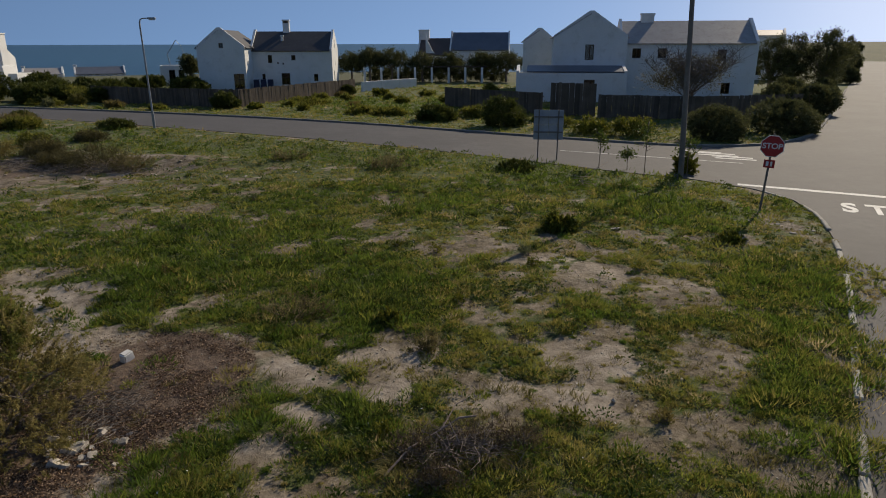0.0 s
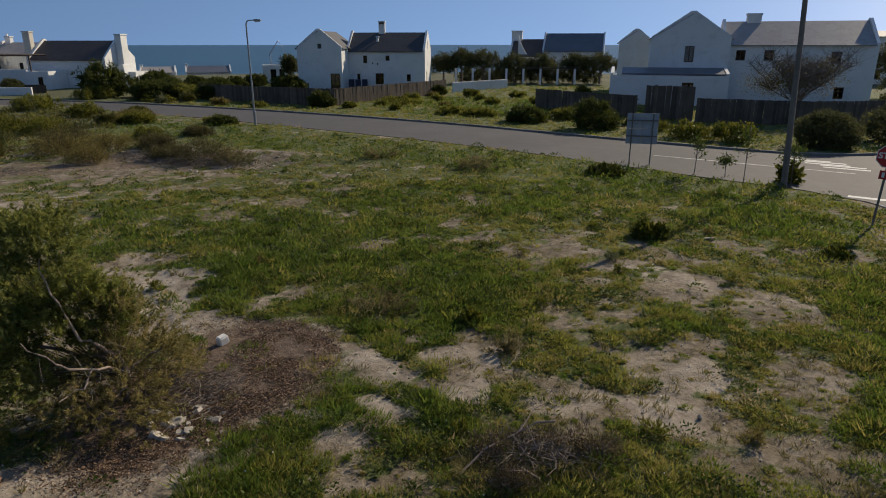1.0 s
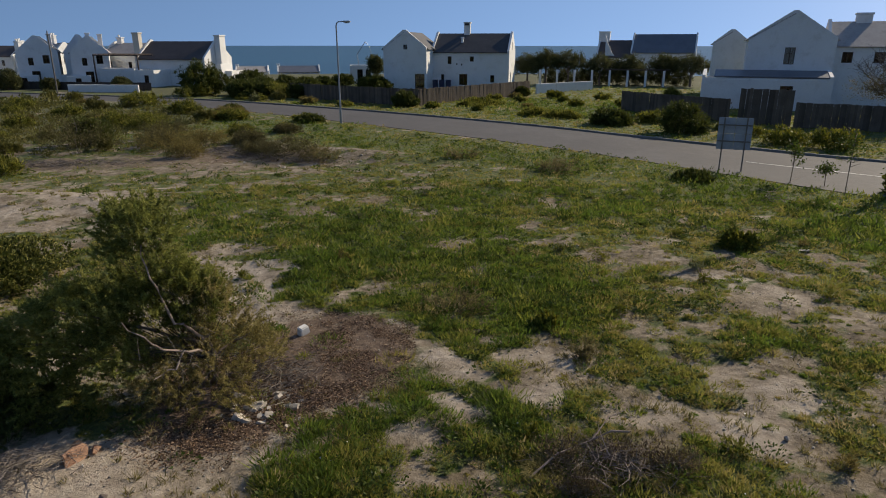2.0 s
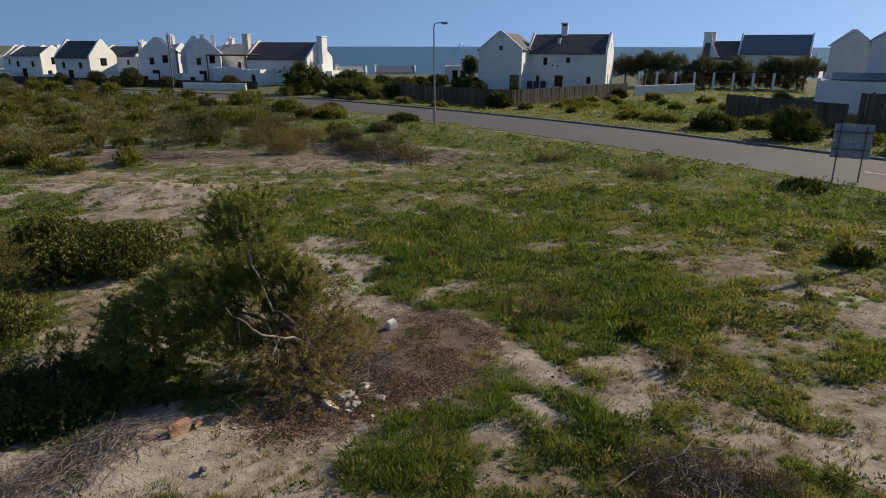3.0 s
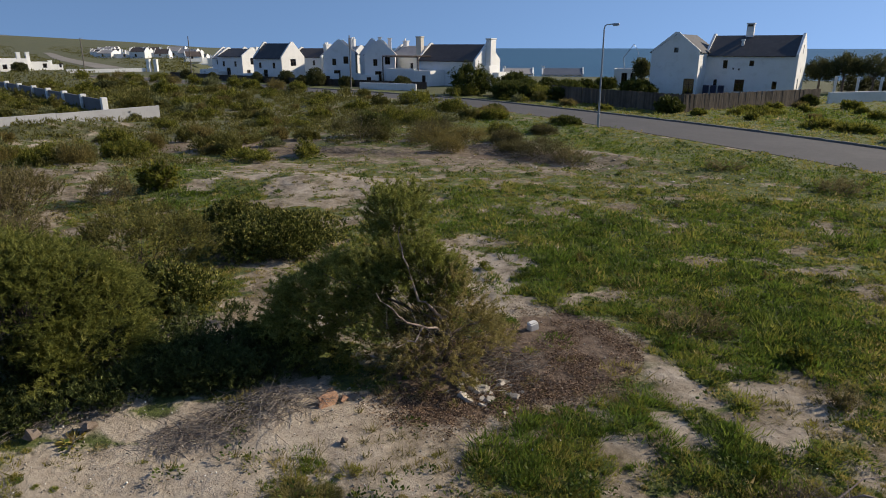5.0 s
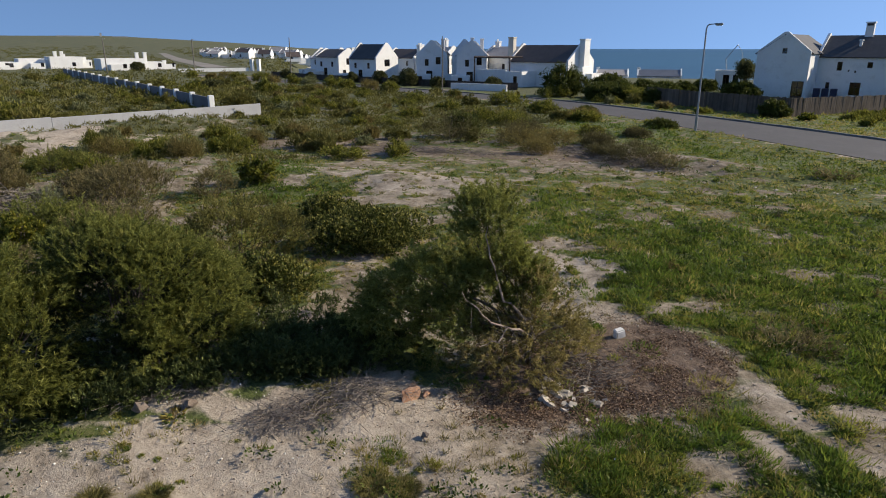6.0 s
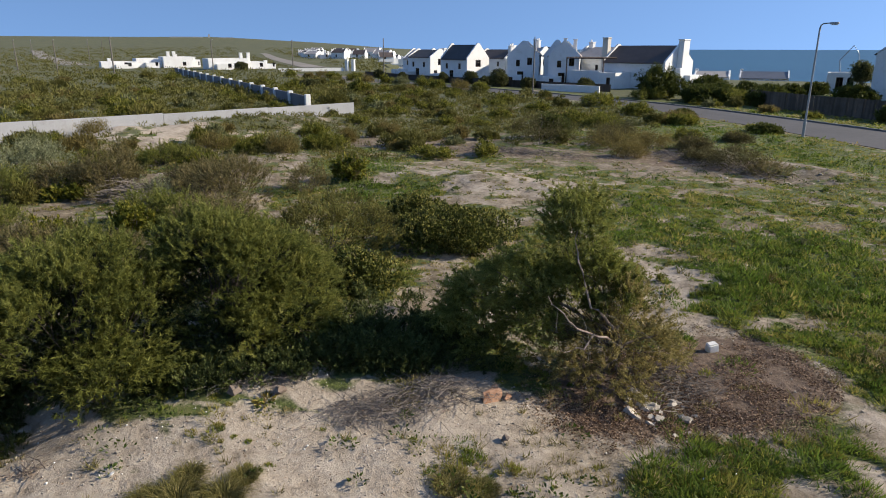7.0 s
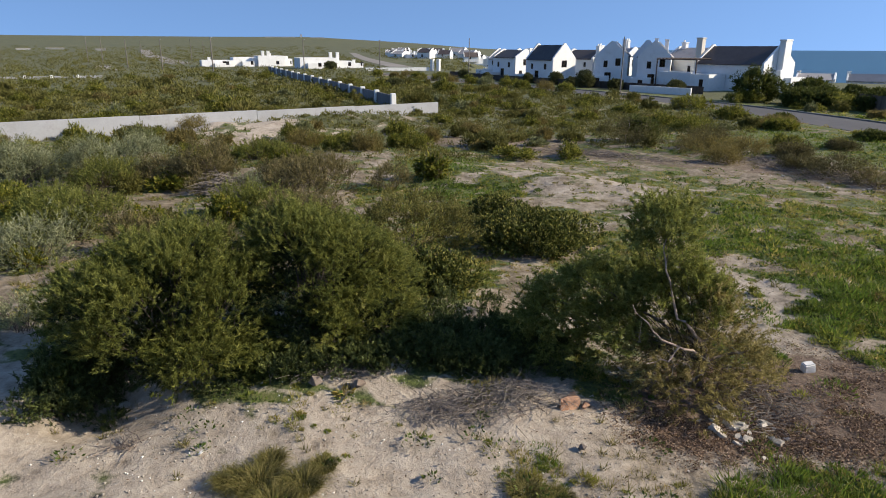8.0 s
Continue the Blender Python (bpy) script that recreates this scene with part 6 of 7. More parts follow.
for leaf, blobs, tips, per_tip, leaves, length, fat, label in (
        (SPRAY_TREE, [(-6.2, 6.98, 2.62, 0.5, 0.5, 0.36), (-6.22, 6.93, 2.2, 0.42, 0.4, 0.42), (-6.0, 7.25, 1.75, 0.42, 0.42, 0.4), (-6.4, 6.95, 1.5, 0.55, 0.5, 0.48), (-5.8, 7.5, 1.35, 0.42, 0.4, 0.42)], 165, 8, 36, 0.18, 0.0165, ""),
        (SPRAY_TREE, [(-6.9, 6.45, 1.45, 0.65, 0.6, 0.5), (-7.35, 6.1, 1.1, 0.65, 0.6, 0.5), (-7.5, 5.9, 0.6, 0.6, 0.55, 0.45), (-6.75, 6.5, 0.75, 0.75, 0.65, 0.5)], 185, 8, 36, 0.18, 0.0165, "greyish green leaves of the low limbs"),
        (SPRAY_BROWN, [(-6.0, 7.25, 0.55, 0.7, 0.55, 0.38), (-5.45, 7.8, 0.7, 0.6, 0.5, 0.45), (-5.6, 7.6, 1.3, 0.45, 0.45, 0.45), (-5.2, 7.95, 0.38, 0.5, 0.45, 0.28), (-5.35, 7.1, 0.35, 0.55, 0.5, 0.28), (-6.0, 6.6, 0.4, 0.5, 0.4, 0.3), (-5.2, 6.8, 0.2, 0.5, 0.4, 0.2)], 190, 6, 24, 0.18, 0.0145, "sparse brownish leaves")):
    local = [(q[0] - O.x, q[1] - O.y, q[2] - O.z, *q[3:]) for q in blobs]
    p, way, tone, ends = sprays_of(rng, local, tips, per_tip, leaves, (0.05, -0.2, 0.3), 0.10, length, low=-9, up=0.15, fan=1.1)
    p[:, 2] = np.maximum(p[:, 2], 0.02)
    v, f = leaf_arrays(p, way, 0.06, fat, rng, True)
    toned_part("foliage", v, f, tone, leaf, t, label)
    bm = bmesh.new()
    stems_to(bm, random.Random(len(blobs)), (-0.05, -0.1, 0.5), ends[:: 14 if label.startswith("sparse") else 6], 0.008, 0.07)
    tagged(part("twig_tangle", bm, BARK_DARK, t), kind="stuff")

# trees: clipped round ones by the pergola, large ones beyond the junction
def tree(label, x, y, height, blobs, leaves, size, seed, trunk_r=0.13, group=""):
    rng = np.random.default_rng(seed)
    rnd = random.Random(seed)
    t = empty("tree", pose(x, y, 0), label, "tree", group)
    bm = bmesh.new()
    low = min(b[2] - b[5] * 0.4 for b in blobs)
    tube(bm, [(0, 0, -0.2), (rnd.uniform(-0.1, 0.1), 0, low * 0.5), (0, rnd.uniform(-0.1, 0.1), max(0.5, low))], [trunk_r * 1.3, trunk_r, trunk_r * 0.8], 9)
    part("trunk", bm, BARK, t)
    bm = bmesh.new()
    for b in blobs:
        for k in range(3):
            e = Vector(b[:3]) + Vector((rnd.uniform(-1, 1) * b[3], rnd.uniform(-1, 1) * b[4], rnd.uniform(-0.3, 0.9) * b[5])) * 0.75
            s = Vector((0, 0, max(0.4, low) * rnd.uniform(0.7, 1.0)))
            tube(bm, [s, s.lerp(e, 0.5) + Vector((0, 0, 0.15)), e], [trunk_r * 0.6, trunk_r * 0.35, 0.01], 6)
    part("limb_crown", bm, BARK, t)
    per = 24
    p, way, c = crown_points(rng, blobs, leaves // per, per, 0.3, 0.3, 0.5)
    v, f = leaf_arrays(p, way, size, size * 0.5, rng, True)
    arrays_part("crown", v, f, TREE_LEAF, t)


for i, (x, y, w, h) in enumerate(((-11.5, 84.0, 2.4, 3.9), (-9.3, 85.0, 2.4, 4.4), (-6.6, 85.5, 3.3, 4.3), (-2.6, 85.8, 3.0, 3.8), (0.9, 86.0, 2.6, 3.7), (4.9, 85.7, 2.6, 4.0), (8.1, 85.4, 3.2, 4.0))):
    tree("clipped round dark green tree in the garden row", x, y, h, [(0, 0, h - 1.4, w * 0.62, w * 0.6, 1.4), (w * 0.35, 0.2, h - 1.7, w * 0.48, w * 0.45, 1.15), (-w * 0.38, 0, h - 1.75, w * 0.46, w * 0.45, 1.1)],
         8500, 0.17, 300 + i, group="round garden trees")
# dark bushes added to fill in the shade beneath the garden trees
for i in range(9):
    x, y = -9.0 + 2.0 * i, 87.2 - 0.1 * i
    bush("shrub", "dark bush added for the shade under the garden trees", "shrub", pose(x, y, 0), [(0, 0, 0.8, 1.25, 0.8, 1.0)], TREE_LEAF, 90, 24, 0.3, (0.2, 0.1), 3, BARK, 380 + i, "hedge bushes", slim=True, hollow=0.8)
tree("dark rounded tree beside the two-storey house", -29.6, 78.0, 3.6, [(0, 0, 2.4, 1.1, 1.0, 1.2)], 5000, 0.22, 330)
for i, (x, y, s) in enumerate(((33.2, 67.6, 0.88), (36.0, 68.8, 0.9), (38.4, 67.4, 0.98), (50.5, 87.0, 0.62), (117.0, 195.0, 1.05), (170.0, 276.0, 0.7))):
    tree("large dark wind-shaped tree beside the side road", x, y, 6.4 * s,
         [(0, 0, 4.6 * s, 2.0 * s, 1.8 * s, 1.5 * s), (1.4 * s, -0.4, 3.6 * s, 1.7 * s, 1.5 * s, 1.4 * s), (-1.5 * s, -0.3, 3.4 * s, 1.7 * s, 1.5 * s, 1.5 * s), (0.2, -0.8, 2.0 * s, 2.1 * s, 1.8 * s, 1.5 * s), (0.6, 0.3, 5.5 * s, 0.9 * s, 0.9 * s, 0.9 * s)],
         13000, 0.16, 340 + i, 0.2, "large trees by the side road")

# bare-twigged tree in front of the large house
t = empty("bare_tree", pose(17.0, 46.0, 0), "bare grey-brown tree with a fan of fine twigs", "tree")
rnd = random.Random(12)
bm = bmesh.new()
tw = bmesh.new()
tube(bm, [(0, 0, -0.2), (0.05, 0, 0.9), (0, 0, 1.5)], [0.11, 0.09, 0.07], 8)
for k in range(34):
    q, lean_ = rnd.uniform(0, math.tau), rnd.uniform(0.25, 1.0)
    s = Vector((0, 0, rnd.uniform(0.8, 1.5)))
    e = s + Vector((math.cos(q) * lean_ * 3.4, math.sin(q) * lean_ * 2.2, rnd.uniform(0.9, 3.3)))
    mid_ = s.lerp(e, 0.5) + Vector((rnd.uniform(-0.2, 0.2), rnd.uniform(-0.2, 0.2), 0.1))
    tube(bm, [s, mid_, e], [0.035, 0.022, 0.006], 5)
    for j in range(52):
        a_ = mid_.lerp(e, rnd.random())
        b_ = a_ + Vector((rnd.uniform(-1, 1), rnd.uniform(-1, 1), rnd.uniform(0, 1))) * 0.9
        tube(tw, [a_, a_.lerp(b_, 0.5), b_], [0.014, 0.011, 0.005], 3, cap=False)
part("limb_crown", bm, BARK, t)
part("twig_tangle", tw, DEAD_TWIG, t)
rng = np.random.default_rng(13)
p, way, c = crown_points(rng, [(0, 0, 2.6, 3.0, 1.8, 1.1), (1.4, 0, 3.3, 1.8, 1.2, 0.9), (-1.6, 0, 2.2, 2.2, 1.2, 0.9)], 380, 12, 0.4, 0.4, 0.2)
v, f = leaf_arrays(p, way, 0.13, 0.05, rng, True)
arrays_part("foliage", v, f, BUSH_BROWN, t, "few brownish leaves")

# young trees on the verge near the pole
for i, (x, y, h, fol) in enumerate(((6.4, 26.3, 1.5, 0.5), (7.7, 24.4, 2.2, 1.0), (7.5, 26.0, 0.9, 0.5), (9.35, 24.4, 1.5, 0.9))):
    t = empty("sapling", pose(x, y, 0, 0, 0, 50 * i), "thin sapling with sparse leaves on the verge", "tree", "saplings on the verge")
    bm = bmesh.new()
    tube(bm, [(0, 0, -0.1), (0.03, 0.02, h * 0.5), (0.0, 0.0, h)], [0.025, 0.02, 0.008], 7)
    rnd = random.Random(70 + i)
    for k in range(7):
        s = Vector((0, 0, h * rnd.uniform(0.45, 0.95)))
        e = s + Vector((rnd.uniform(-1, 1), rnd.uniform(-1, 1), rnd.uniform(0.1, 0.6))) * 0.45 * fol
        tube(bm, [s, e], [0.01, 0.004], 5)
    part("stem", bm, BARK, t)
    rng = np.random.default_rng(80 + i)
    p, way, c = crown_points(rng, [(0, 0, h * 0.8, 0.5 * fol, 0.5 * fol, h * 0.22), (0.2, 0.1, h * 0.62, 0.35 * fol, 0.35 * fol, h * 0.15)], 26, 14, 0.16, 0.2, 0.2)
    v, f = leaf_arrays(p, way, 0.10, 0.05, rng)
    arrays_part("foliage", v, f, WEED_LEAF, t)

# ---------- heath: prototypes, then many copies ----------
PROTO = []
for i, (kind, w, h) in enumerate((("olive", 1.3, 0.75), ("scrub", 1.4, 0.6), ("brown", 1.1, 0.55), ("grey", 1.1, 0.5), ("scrub", 1.1, 0.8), ("olive", 1.6, 0.7))):
    leaf, bark, size, share, label, dens, up = LOOKS.get(kind, (SCRUB_LEAF, DEAD_TWIG, (0.06, 0.016), 0.18, "low olive-brown heath shrub on the dune sand", 1.0, 0.6))
    blobs = [(0, 0, h * 0.42, w * 0.4, w * 0.38, h * 0.5), (w * 0.25, 0.1, h * 0.3, w * 0.26, w * 0.25, h * 0.4), (-w * 0.24, -0.1, h * 0.33, w * 0.27, w * 0.25, h * 0.4), (0.0, w * 0.25, h * 0.3, w * 0.3, w * 0.2, h * 0.36)]
    PROTO.append(bush("heath_shrub", label, "shrub", pose(-60 - 3 * i, 30 + 2 * i, 0), blobs, leaf, 72, 26, 0.11, (0.12, 0.042), 3, bark, 200 + i, "heath shrubs", up, 0.0, slim=True))
rnd = random.Random(21)
made = 0
while made < 390:
    q, d = (radians(rnd.uniform(18, 97)), 22 + 62 * rnd.random() ** 1.15) if made < 290 else (radians(rnd.uniform(58, 97)), rnd.uniform(45, 120))
    x, y = -math.sin(q) * d, math.cos(q) * d
    if x > -23.5 - 0.25 * max(0, y - 30) or float(road_gap(np.array([x]), np.array([y]))[0]) < 1.5 or y > 56:
        continue
    if (abs(x + 42.3) < 1.2 and -5 < y < 24) or (abs(y - (24.2 + (-x - 51.2) * 0.155)) < 1.2 and x < -50):
        continue
    if ellipses(SAND, np.array([x]), np.array([y]))[0] > 0.3 and rnd.random() < 0.85:
        continue
    if d < 34 and rnd.random() < 0.5:
        continue
    s = rnd.uniform(0.55, 1.5) * (1.0 if made < 290 else 1.5)
    copy_thing(rnd.choice(PROTO), pose(x, y, at_ground(x, y) - 0.03, 0, 0, rnd.uniform(0, 360)) @ Matrix.Diagonal((s * rnd.uniform(0.8, 1.4), s * rnd.uniform(0.8, 1.2), s * rnd.uniform(0.6, 1.15), 1)))
    made += 1


def tufts(rng, cx, cy, cz, height, blades, spread, width, lean):
    """Grass blades in tufts, each a slim leaning spike."""
    n_ = len(cx) * blades
    i_ = np.repeat(np.arange(len(cx)), blades)
    q = rng.uniform(0, math.tau, n_)
    r = spread[i_] * np.sqrt(rng.random(n_))
    x, y = cx[i_] + np.cos(q) * r, cy[i_] + np.sin(q) * r
    h = height[i_] * rng.uniform(0.4, 1.25, n_)
    a = q + rng.normal(0, 0.9, n_)
    out = lean * h * rng.uniform(0.2, 1.4, n_)
    b = rng.uniform(0, math.tau, n_)
    wx, wy = np.cos(b) * width[i_] / 2, np.sin(b) * width[i_] / 2
    z = cz[i_] - 0.01
    v = np.empty((n_, 3, 3))
    v[:, 0] = np.stack([x - wx, y - wy, z], 1)
    v[:, 1] = np.stack([x + wx, y + wy, z], 1)
    v[:, 2] = np.stack([x + np.cos(a) * out, y + np.sin(a) * out, z + h], 1)
    return v.reshape(-1, 3), np.arange(n_ * 3).reshape(-1, 3)


def scatter(rng, n_, d0, d1, a0=-38.0, a1=97.0, power=1.0):
    """Places over the lot, thinning out with the distance from its corner by the side road."""
    q = np.radians(rng.uniform(a0, a1, n_))
    d = d0 * (d1 / d0) ** (rng.random(n_) ** power)
    return -np.sin(q) * d, np.cos(q) * d, d


BANK_WEEDS = "-7.0 2.33 0.55 0.38 0; -6.75 2.85 0.5 0.3 20; -7.35 1.85 0.45 0.3 0; -5.15 3.95 0.5 0.4 0; -6.9 4.3 0.2 0.2 0"
# turf: single plants of grass and herbs, each with its own size, height and tone
rng = np.random.default_rng(31)
cx, cy, cd = scatter(rng, 62000, 5.0, 62.0)
vx_, vy_ = rng.uniform(-32, 14, 4200), rng.uniform(40, 80, 4200)          # and on the verge across the road
ok = (road_gap(vx_, vy_) > 0.2) & (vy_ + 0.42 * vx_ > 38)
cx, cy = np.r_[cx, vx_[ok]], np.r_[cy, vy_[ok]]
kx_, ky_ = rng.uniform(3.5, 10.5, 2600), rng.uniform(4.5, 16, 2600)        # over the broken kerb
ok = (road_gap(kx_, ky_) > -0.45 - 0.35 * bell(kx_, ky_, 9.1, 12.9, 0.8, 1.0)) & (road_gap(kx_, ky_) < 0.35) & (rough_noise(kx_, ky_, 0.9) + 0.45 * bell(kx_, ky_, 9.1, 12.9, 0.7, 1.0) + 0.25 * bell(kx_, ky_, 6.8, 8.9, 0.5, 0.6) > 0.52)
cx, cy = np.r_[cx, kx_[ok]], np.r_[cy, ky_[ok]]
spill = np.arange(len(cx)) >= len(cx) - ok.sum()
cd = np.hypot(cx, cy)
tf, lt, ht = cover(cx, cy)
lush = ellipses(LUSH, cx, cy)
bare = clean_sand(cx, cy)
grow = rough_noise(cx + 13, cy + 5, 1.9)                                  # where the turf thrives
thick = step01(tf + 0.62 * ellipses(BANK_WEEDS, cx, cy) + 0.12 * lush + 0.4 * (grow - 0.5), 0.47, 0.74)
want = (0.07 * (1 - bare) + 0.93 * thick) * (1 - 0.93 * np.clip(lt * 1.4, 0, 1)) * (1 - 0.6 * ht) * (1 - 0.9 * np.clip(bell(cx, cy, -8.0, 1.6, 3.0, 4.0) * 2.4, 0, 1) * (1 - ellipses(BANK_WEEDS, cx, cy)))
want = np.where(spill, 0.9, want * (0.42 + 0.58 * step01(cd, 6, 17)))
ok = (rng.random(len(cx)) < want) & ((road_gap(cx, cy) > 0.05) | spill)
cx, cy, cd, lush, thick, grow, spill = cx[ok], cy[ok], cd[ok], lush[ok], thick[ok], grow[ok], spill[ok]
rad = (0.05 + 0.24 * rng.random(len(cx)) ** 2.6) * (0.75 + 0.35 * thick + 0.45 * lush) * (1 + 0.016 * cd)
rich = np.clip(0.85 * lush + 1.8 * (grow - 0.5) + rng.normal(0, 0.14, len(cx)), 0, 1)
high = rad * rng.uniform(0.25, 0.75, len(cx)) * (0.4 + 0.35 * thick + 0.3 * rich) + 0.010
tone = np.clip(0.57 - 0.36 * rich + rng.normal(0, 0.15, len(cx)) + 0.12 * (rng.random(len(cx)) < 0.12), 0.02, 1)
tone = np.where(rng.random(len(cx)) < 0.07 * (1 - rich), rng.uniform(0.75, 1.0, len(cx)), tone)
rad = np.where(spill, rad * 1.5, rad)
high = np.where(spill, high * 1.4, high)
low_z = np.where(spill, 0.03, land(cx, cy) - 0.01)
is_rich = rich > 0.4
for name, pick, label in (("grass_cushions", ~is_rich, "olive-green and straw-coloured grass in low tufts"), ("lush_grass", is_rich, "thick bright green grass and herbs in low cushions")):
    c_ = np.flatnonzero(pick)
    i_ = np.repeat(c_, np.where(cd[c_] < 12, 80, np.where(cd[c_] < 15.5, 56, np.where(cd[c_] < 24, 30, 13))))
    q, r = rng.uniform(0, math.tau, len(i_)), np.sqrt(rng.random(len(i_)))
    px_, py_ = cx[i_] + np.cos(q) * r * rad[i_] * 0.8, cy[i_] + np.sin(q) * r * rad[i_] * 0.7
    dome = (1 - r * r) * high[i_]                        # leaves stand on a low mound of their own stems
    tall = (0.018 + 0.36 * high[i_]) * rng.uniform(0.45, 1.3, len(i_))
    lean_ = (r * 0.8 + 0.2) * tall * rng.uniform(0.4, 1.6, len(i_))
    a_ = q + rng.normal(0, 0.7, len(i_))
    b_ = rng.uniform(0, math.tau, len(i_))
    wd = (0.0024 + 0.00068 * cd[i_] * np.where(cd[i_] < 15.5, 0.78, 1.0)) * np.where(rng.random(len(i_)) < 0.3, 1.8, 1.0)
    zz = low_z[i_] + 0.75 * dome * rng.uniform(0.35, 1.0, len(i_))
    v = np.empty((len(i_), 3, 3))
    v[:, 0] = np.stack([px_ - np.cos(b_) * wd, py_ - np.sin(b_) * wd, zz], 1)
    v[:, 1] = np.stack([px_ + np.cos(b_) * wd, py_ + np.sin(b_) * wd, zz], 1)
    v[:, 2] = np.stack([px_ + np.cos(a_) * lean_, py_ + np.sin(a_) * lean_, zz + tall], 1)
    ob = toned_part(name, v.reshape(-1, 3), np.arange(len(i_) * 3).reshape(-1, 3), tone[i_], TURF_TONED)
    tagged(ob, label, "grass", kind="stuff")

# thin short grass between the tufts, fading out over the bare soil
gxs, gys, gd = scatter(rng, 60000, 5.0, 45.0)
tf, lt, ht = cover(gxs, gys)
want = np.clip((tf - 0.18) * 1.7, 0, 1) * (1 - 0.9 * np.clip(lt * 1.3, 0, 1)) * (1 - 0.7 * ht) * (1 - 0.95 * clean_sand(gxs, gys))
ok = (rng.random(len(gxs)) < want * (0.5 + 0.5 * step01(gd, 6, 15))) & (road_gap(gxs, gys) > 0.0)
gxs, gys, gd, tf = gxs[ok], gys[ok], gd[ok], tf[ok]
v, f = tufts(rng, gxs, gys, land(gxs, gys), 0.018 + 0.035 * rng.random(len(gxs)) ** 1.5, 9, 0.04 + 0.006 * gd, 0.005 + 0.0009 * gd, 0.9)
tone = np.clip(0.72 - 0.25 * step01(tf, 0.4, 0.9) - 0.25 * ellipses(LUSH, gxs, gys) + rng.normal(0, 0.15, len(gxs)), 0.05, 1)
tagged(toned_part("grass", v, f, np.repeat(tone, 9), TURF_TONED), "thin short olive and straw-coloured grass on sandy soil", "grass", kind="stuff")

# thin dry tufts between the cushions and out on the bare patches
tx, ty, td = scatter(rng, 9000, 5.0, 34.0)
tf, lt, ht = cover(tx, ty)
ok = (rng.random(len(tx)) < np.clip(0.9 - 0.6 * tf - 0.75 * clean_sand(tx, ty), 0.05, 1) * np.clip(rough_noise(tx + 8, ty - 30, 1.4) * 4 - 1.4, 0.05, 1) * (1 - 0.6 * lt)) & (road_gap(tx, ty) > 0.1)
tx, ty, td = tx[ok], ty[ok], td[ok]
v, f = tufts(rng, tx, ty, land(tx, ty), rng.uniform(0.03, 0.13, len(tx)), 26, 0.03 + 0.07 * rng.random(len(tx)) ** 2 + 0.002 * td, 0.004 + 0.001 * td, 0.9)
tagged(arrays_part("dry_tufts", v, f, DRY_GRASS), "thin brownish tufts of half-dry grass", "grass", kind="stuff")
rnd = random.Random(47)
count = 0
while count < 22:                                      # small dark herbs standing singly in the turf
    q, d = radians(rnd.uniform(-24, 40)), 6.5 + 16 * rnd.random() ** 1.3
    x, y = -math.sin(q) * d, math.cos(q) * d
    if float(road_gap(np.array([x]), np.array([y]))[0]) < 0.5 or ellipses(LITTER, np.array([x]), np.array([y]))[0] > 0.2:
        continue
    w = rnd.uniform(0.22, 0.48)
    kind = rnd.choice(("olive", "grey", "leafy", "brown"))
    bush("herb", {"olive": "small olive-green herb in the turf", "leafy": "small broad-leaved green herb in the turf", "grey": "small grey-green herb in the turf", "brown": "small dry brown herb in the turf"}[kind], "plant",
         pose(x, y, at_ground(x, y) - 0.01, 0, 0, rnd.uniform(0, 360)), [(0, 0, w * 0.2, w * 0.5, w * 0.42, w * 0.28), (w * 0.3, 0, w * 0.15, w * 0.3, w * 0.25, w * 0.22)],
         LOOKS[kind][0], 34, 16, 0.06, (0.05, 0.012), 6, DEAD_TWIG, 800 + count, "herbs in the turf", 0.8, 0.0, 0.3, spray=0.07)
    count += 1

# low broad-leaved weeds in the turf
wx_, wy_, wd_ = scatter(rng, 9000, 5.0, 40.0)
tf, lt, ht = cover(wx_, wy_)
ok = (rng.random(len(wx_)) < np.clip(tf * 1.6 - 0.5, 0.04, 1) * np.clip(rough_noise(wx_ - 21, wy_ + 3, 1.0) * 5 - 2.1, 0.10, 1) * (1 - np.clip(lt * 1.3, 0, 1)) * (1 - 0.6 * ht)) & (road_gap(wx_, wy_) > 0.2)
wx_, wy_, wd_ = wx_[ok], wy_[ok], wd_[ok]
per = 34
i_ = np.repeat(np.arange(len(wx_)), per)
rad = ((0.08 + 0.26 * rng.random(len(wx_)) ** 2) * (1 + wd_ * 0.012))[i_]
q, r = rng.uniform(0, math.tau, len(i_)), np.sqrt(rng.random(len(i_)))
p = np.stack([wx_[i_] + np.cos(q) * r * rad, wy_[i_] + np.sin(q) * r * rad, land(wx_, wy_)[i_] + (1 - r * r) * rad * 0.6 + 0.01], 1)
way = unit(np.stack([np.cos(q) * r, np.sin(q) * r, 0.45 + 0.3 * rng.random(len(i_))], 1) + rng.normal(size=(len(i_), 3)) * 0.35)
v, f = leaf_arrays(p, way, 0.048, 0.022, rng)
v = v.reshape(-1, 4, 3)
grow = (1 + wd_[i_] * 0.03)[:, None, None]
v = (v[:, :1] + (v - v[:, :1]) * grow).reshape(-1, 3)
tagged(arrays_part("weeds", v, f, WEED_LEAF), "low dark green weeds among the grass", "weed", kind="stuff")

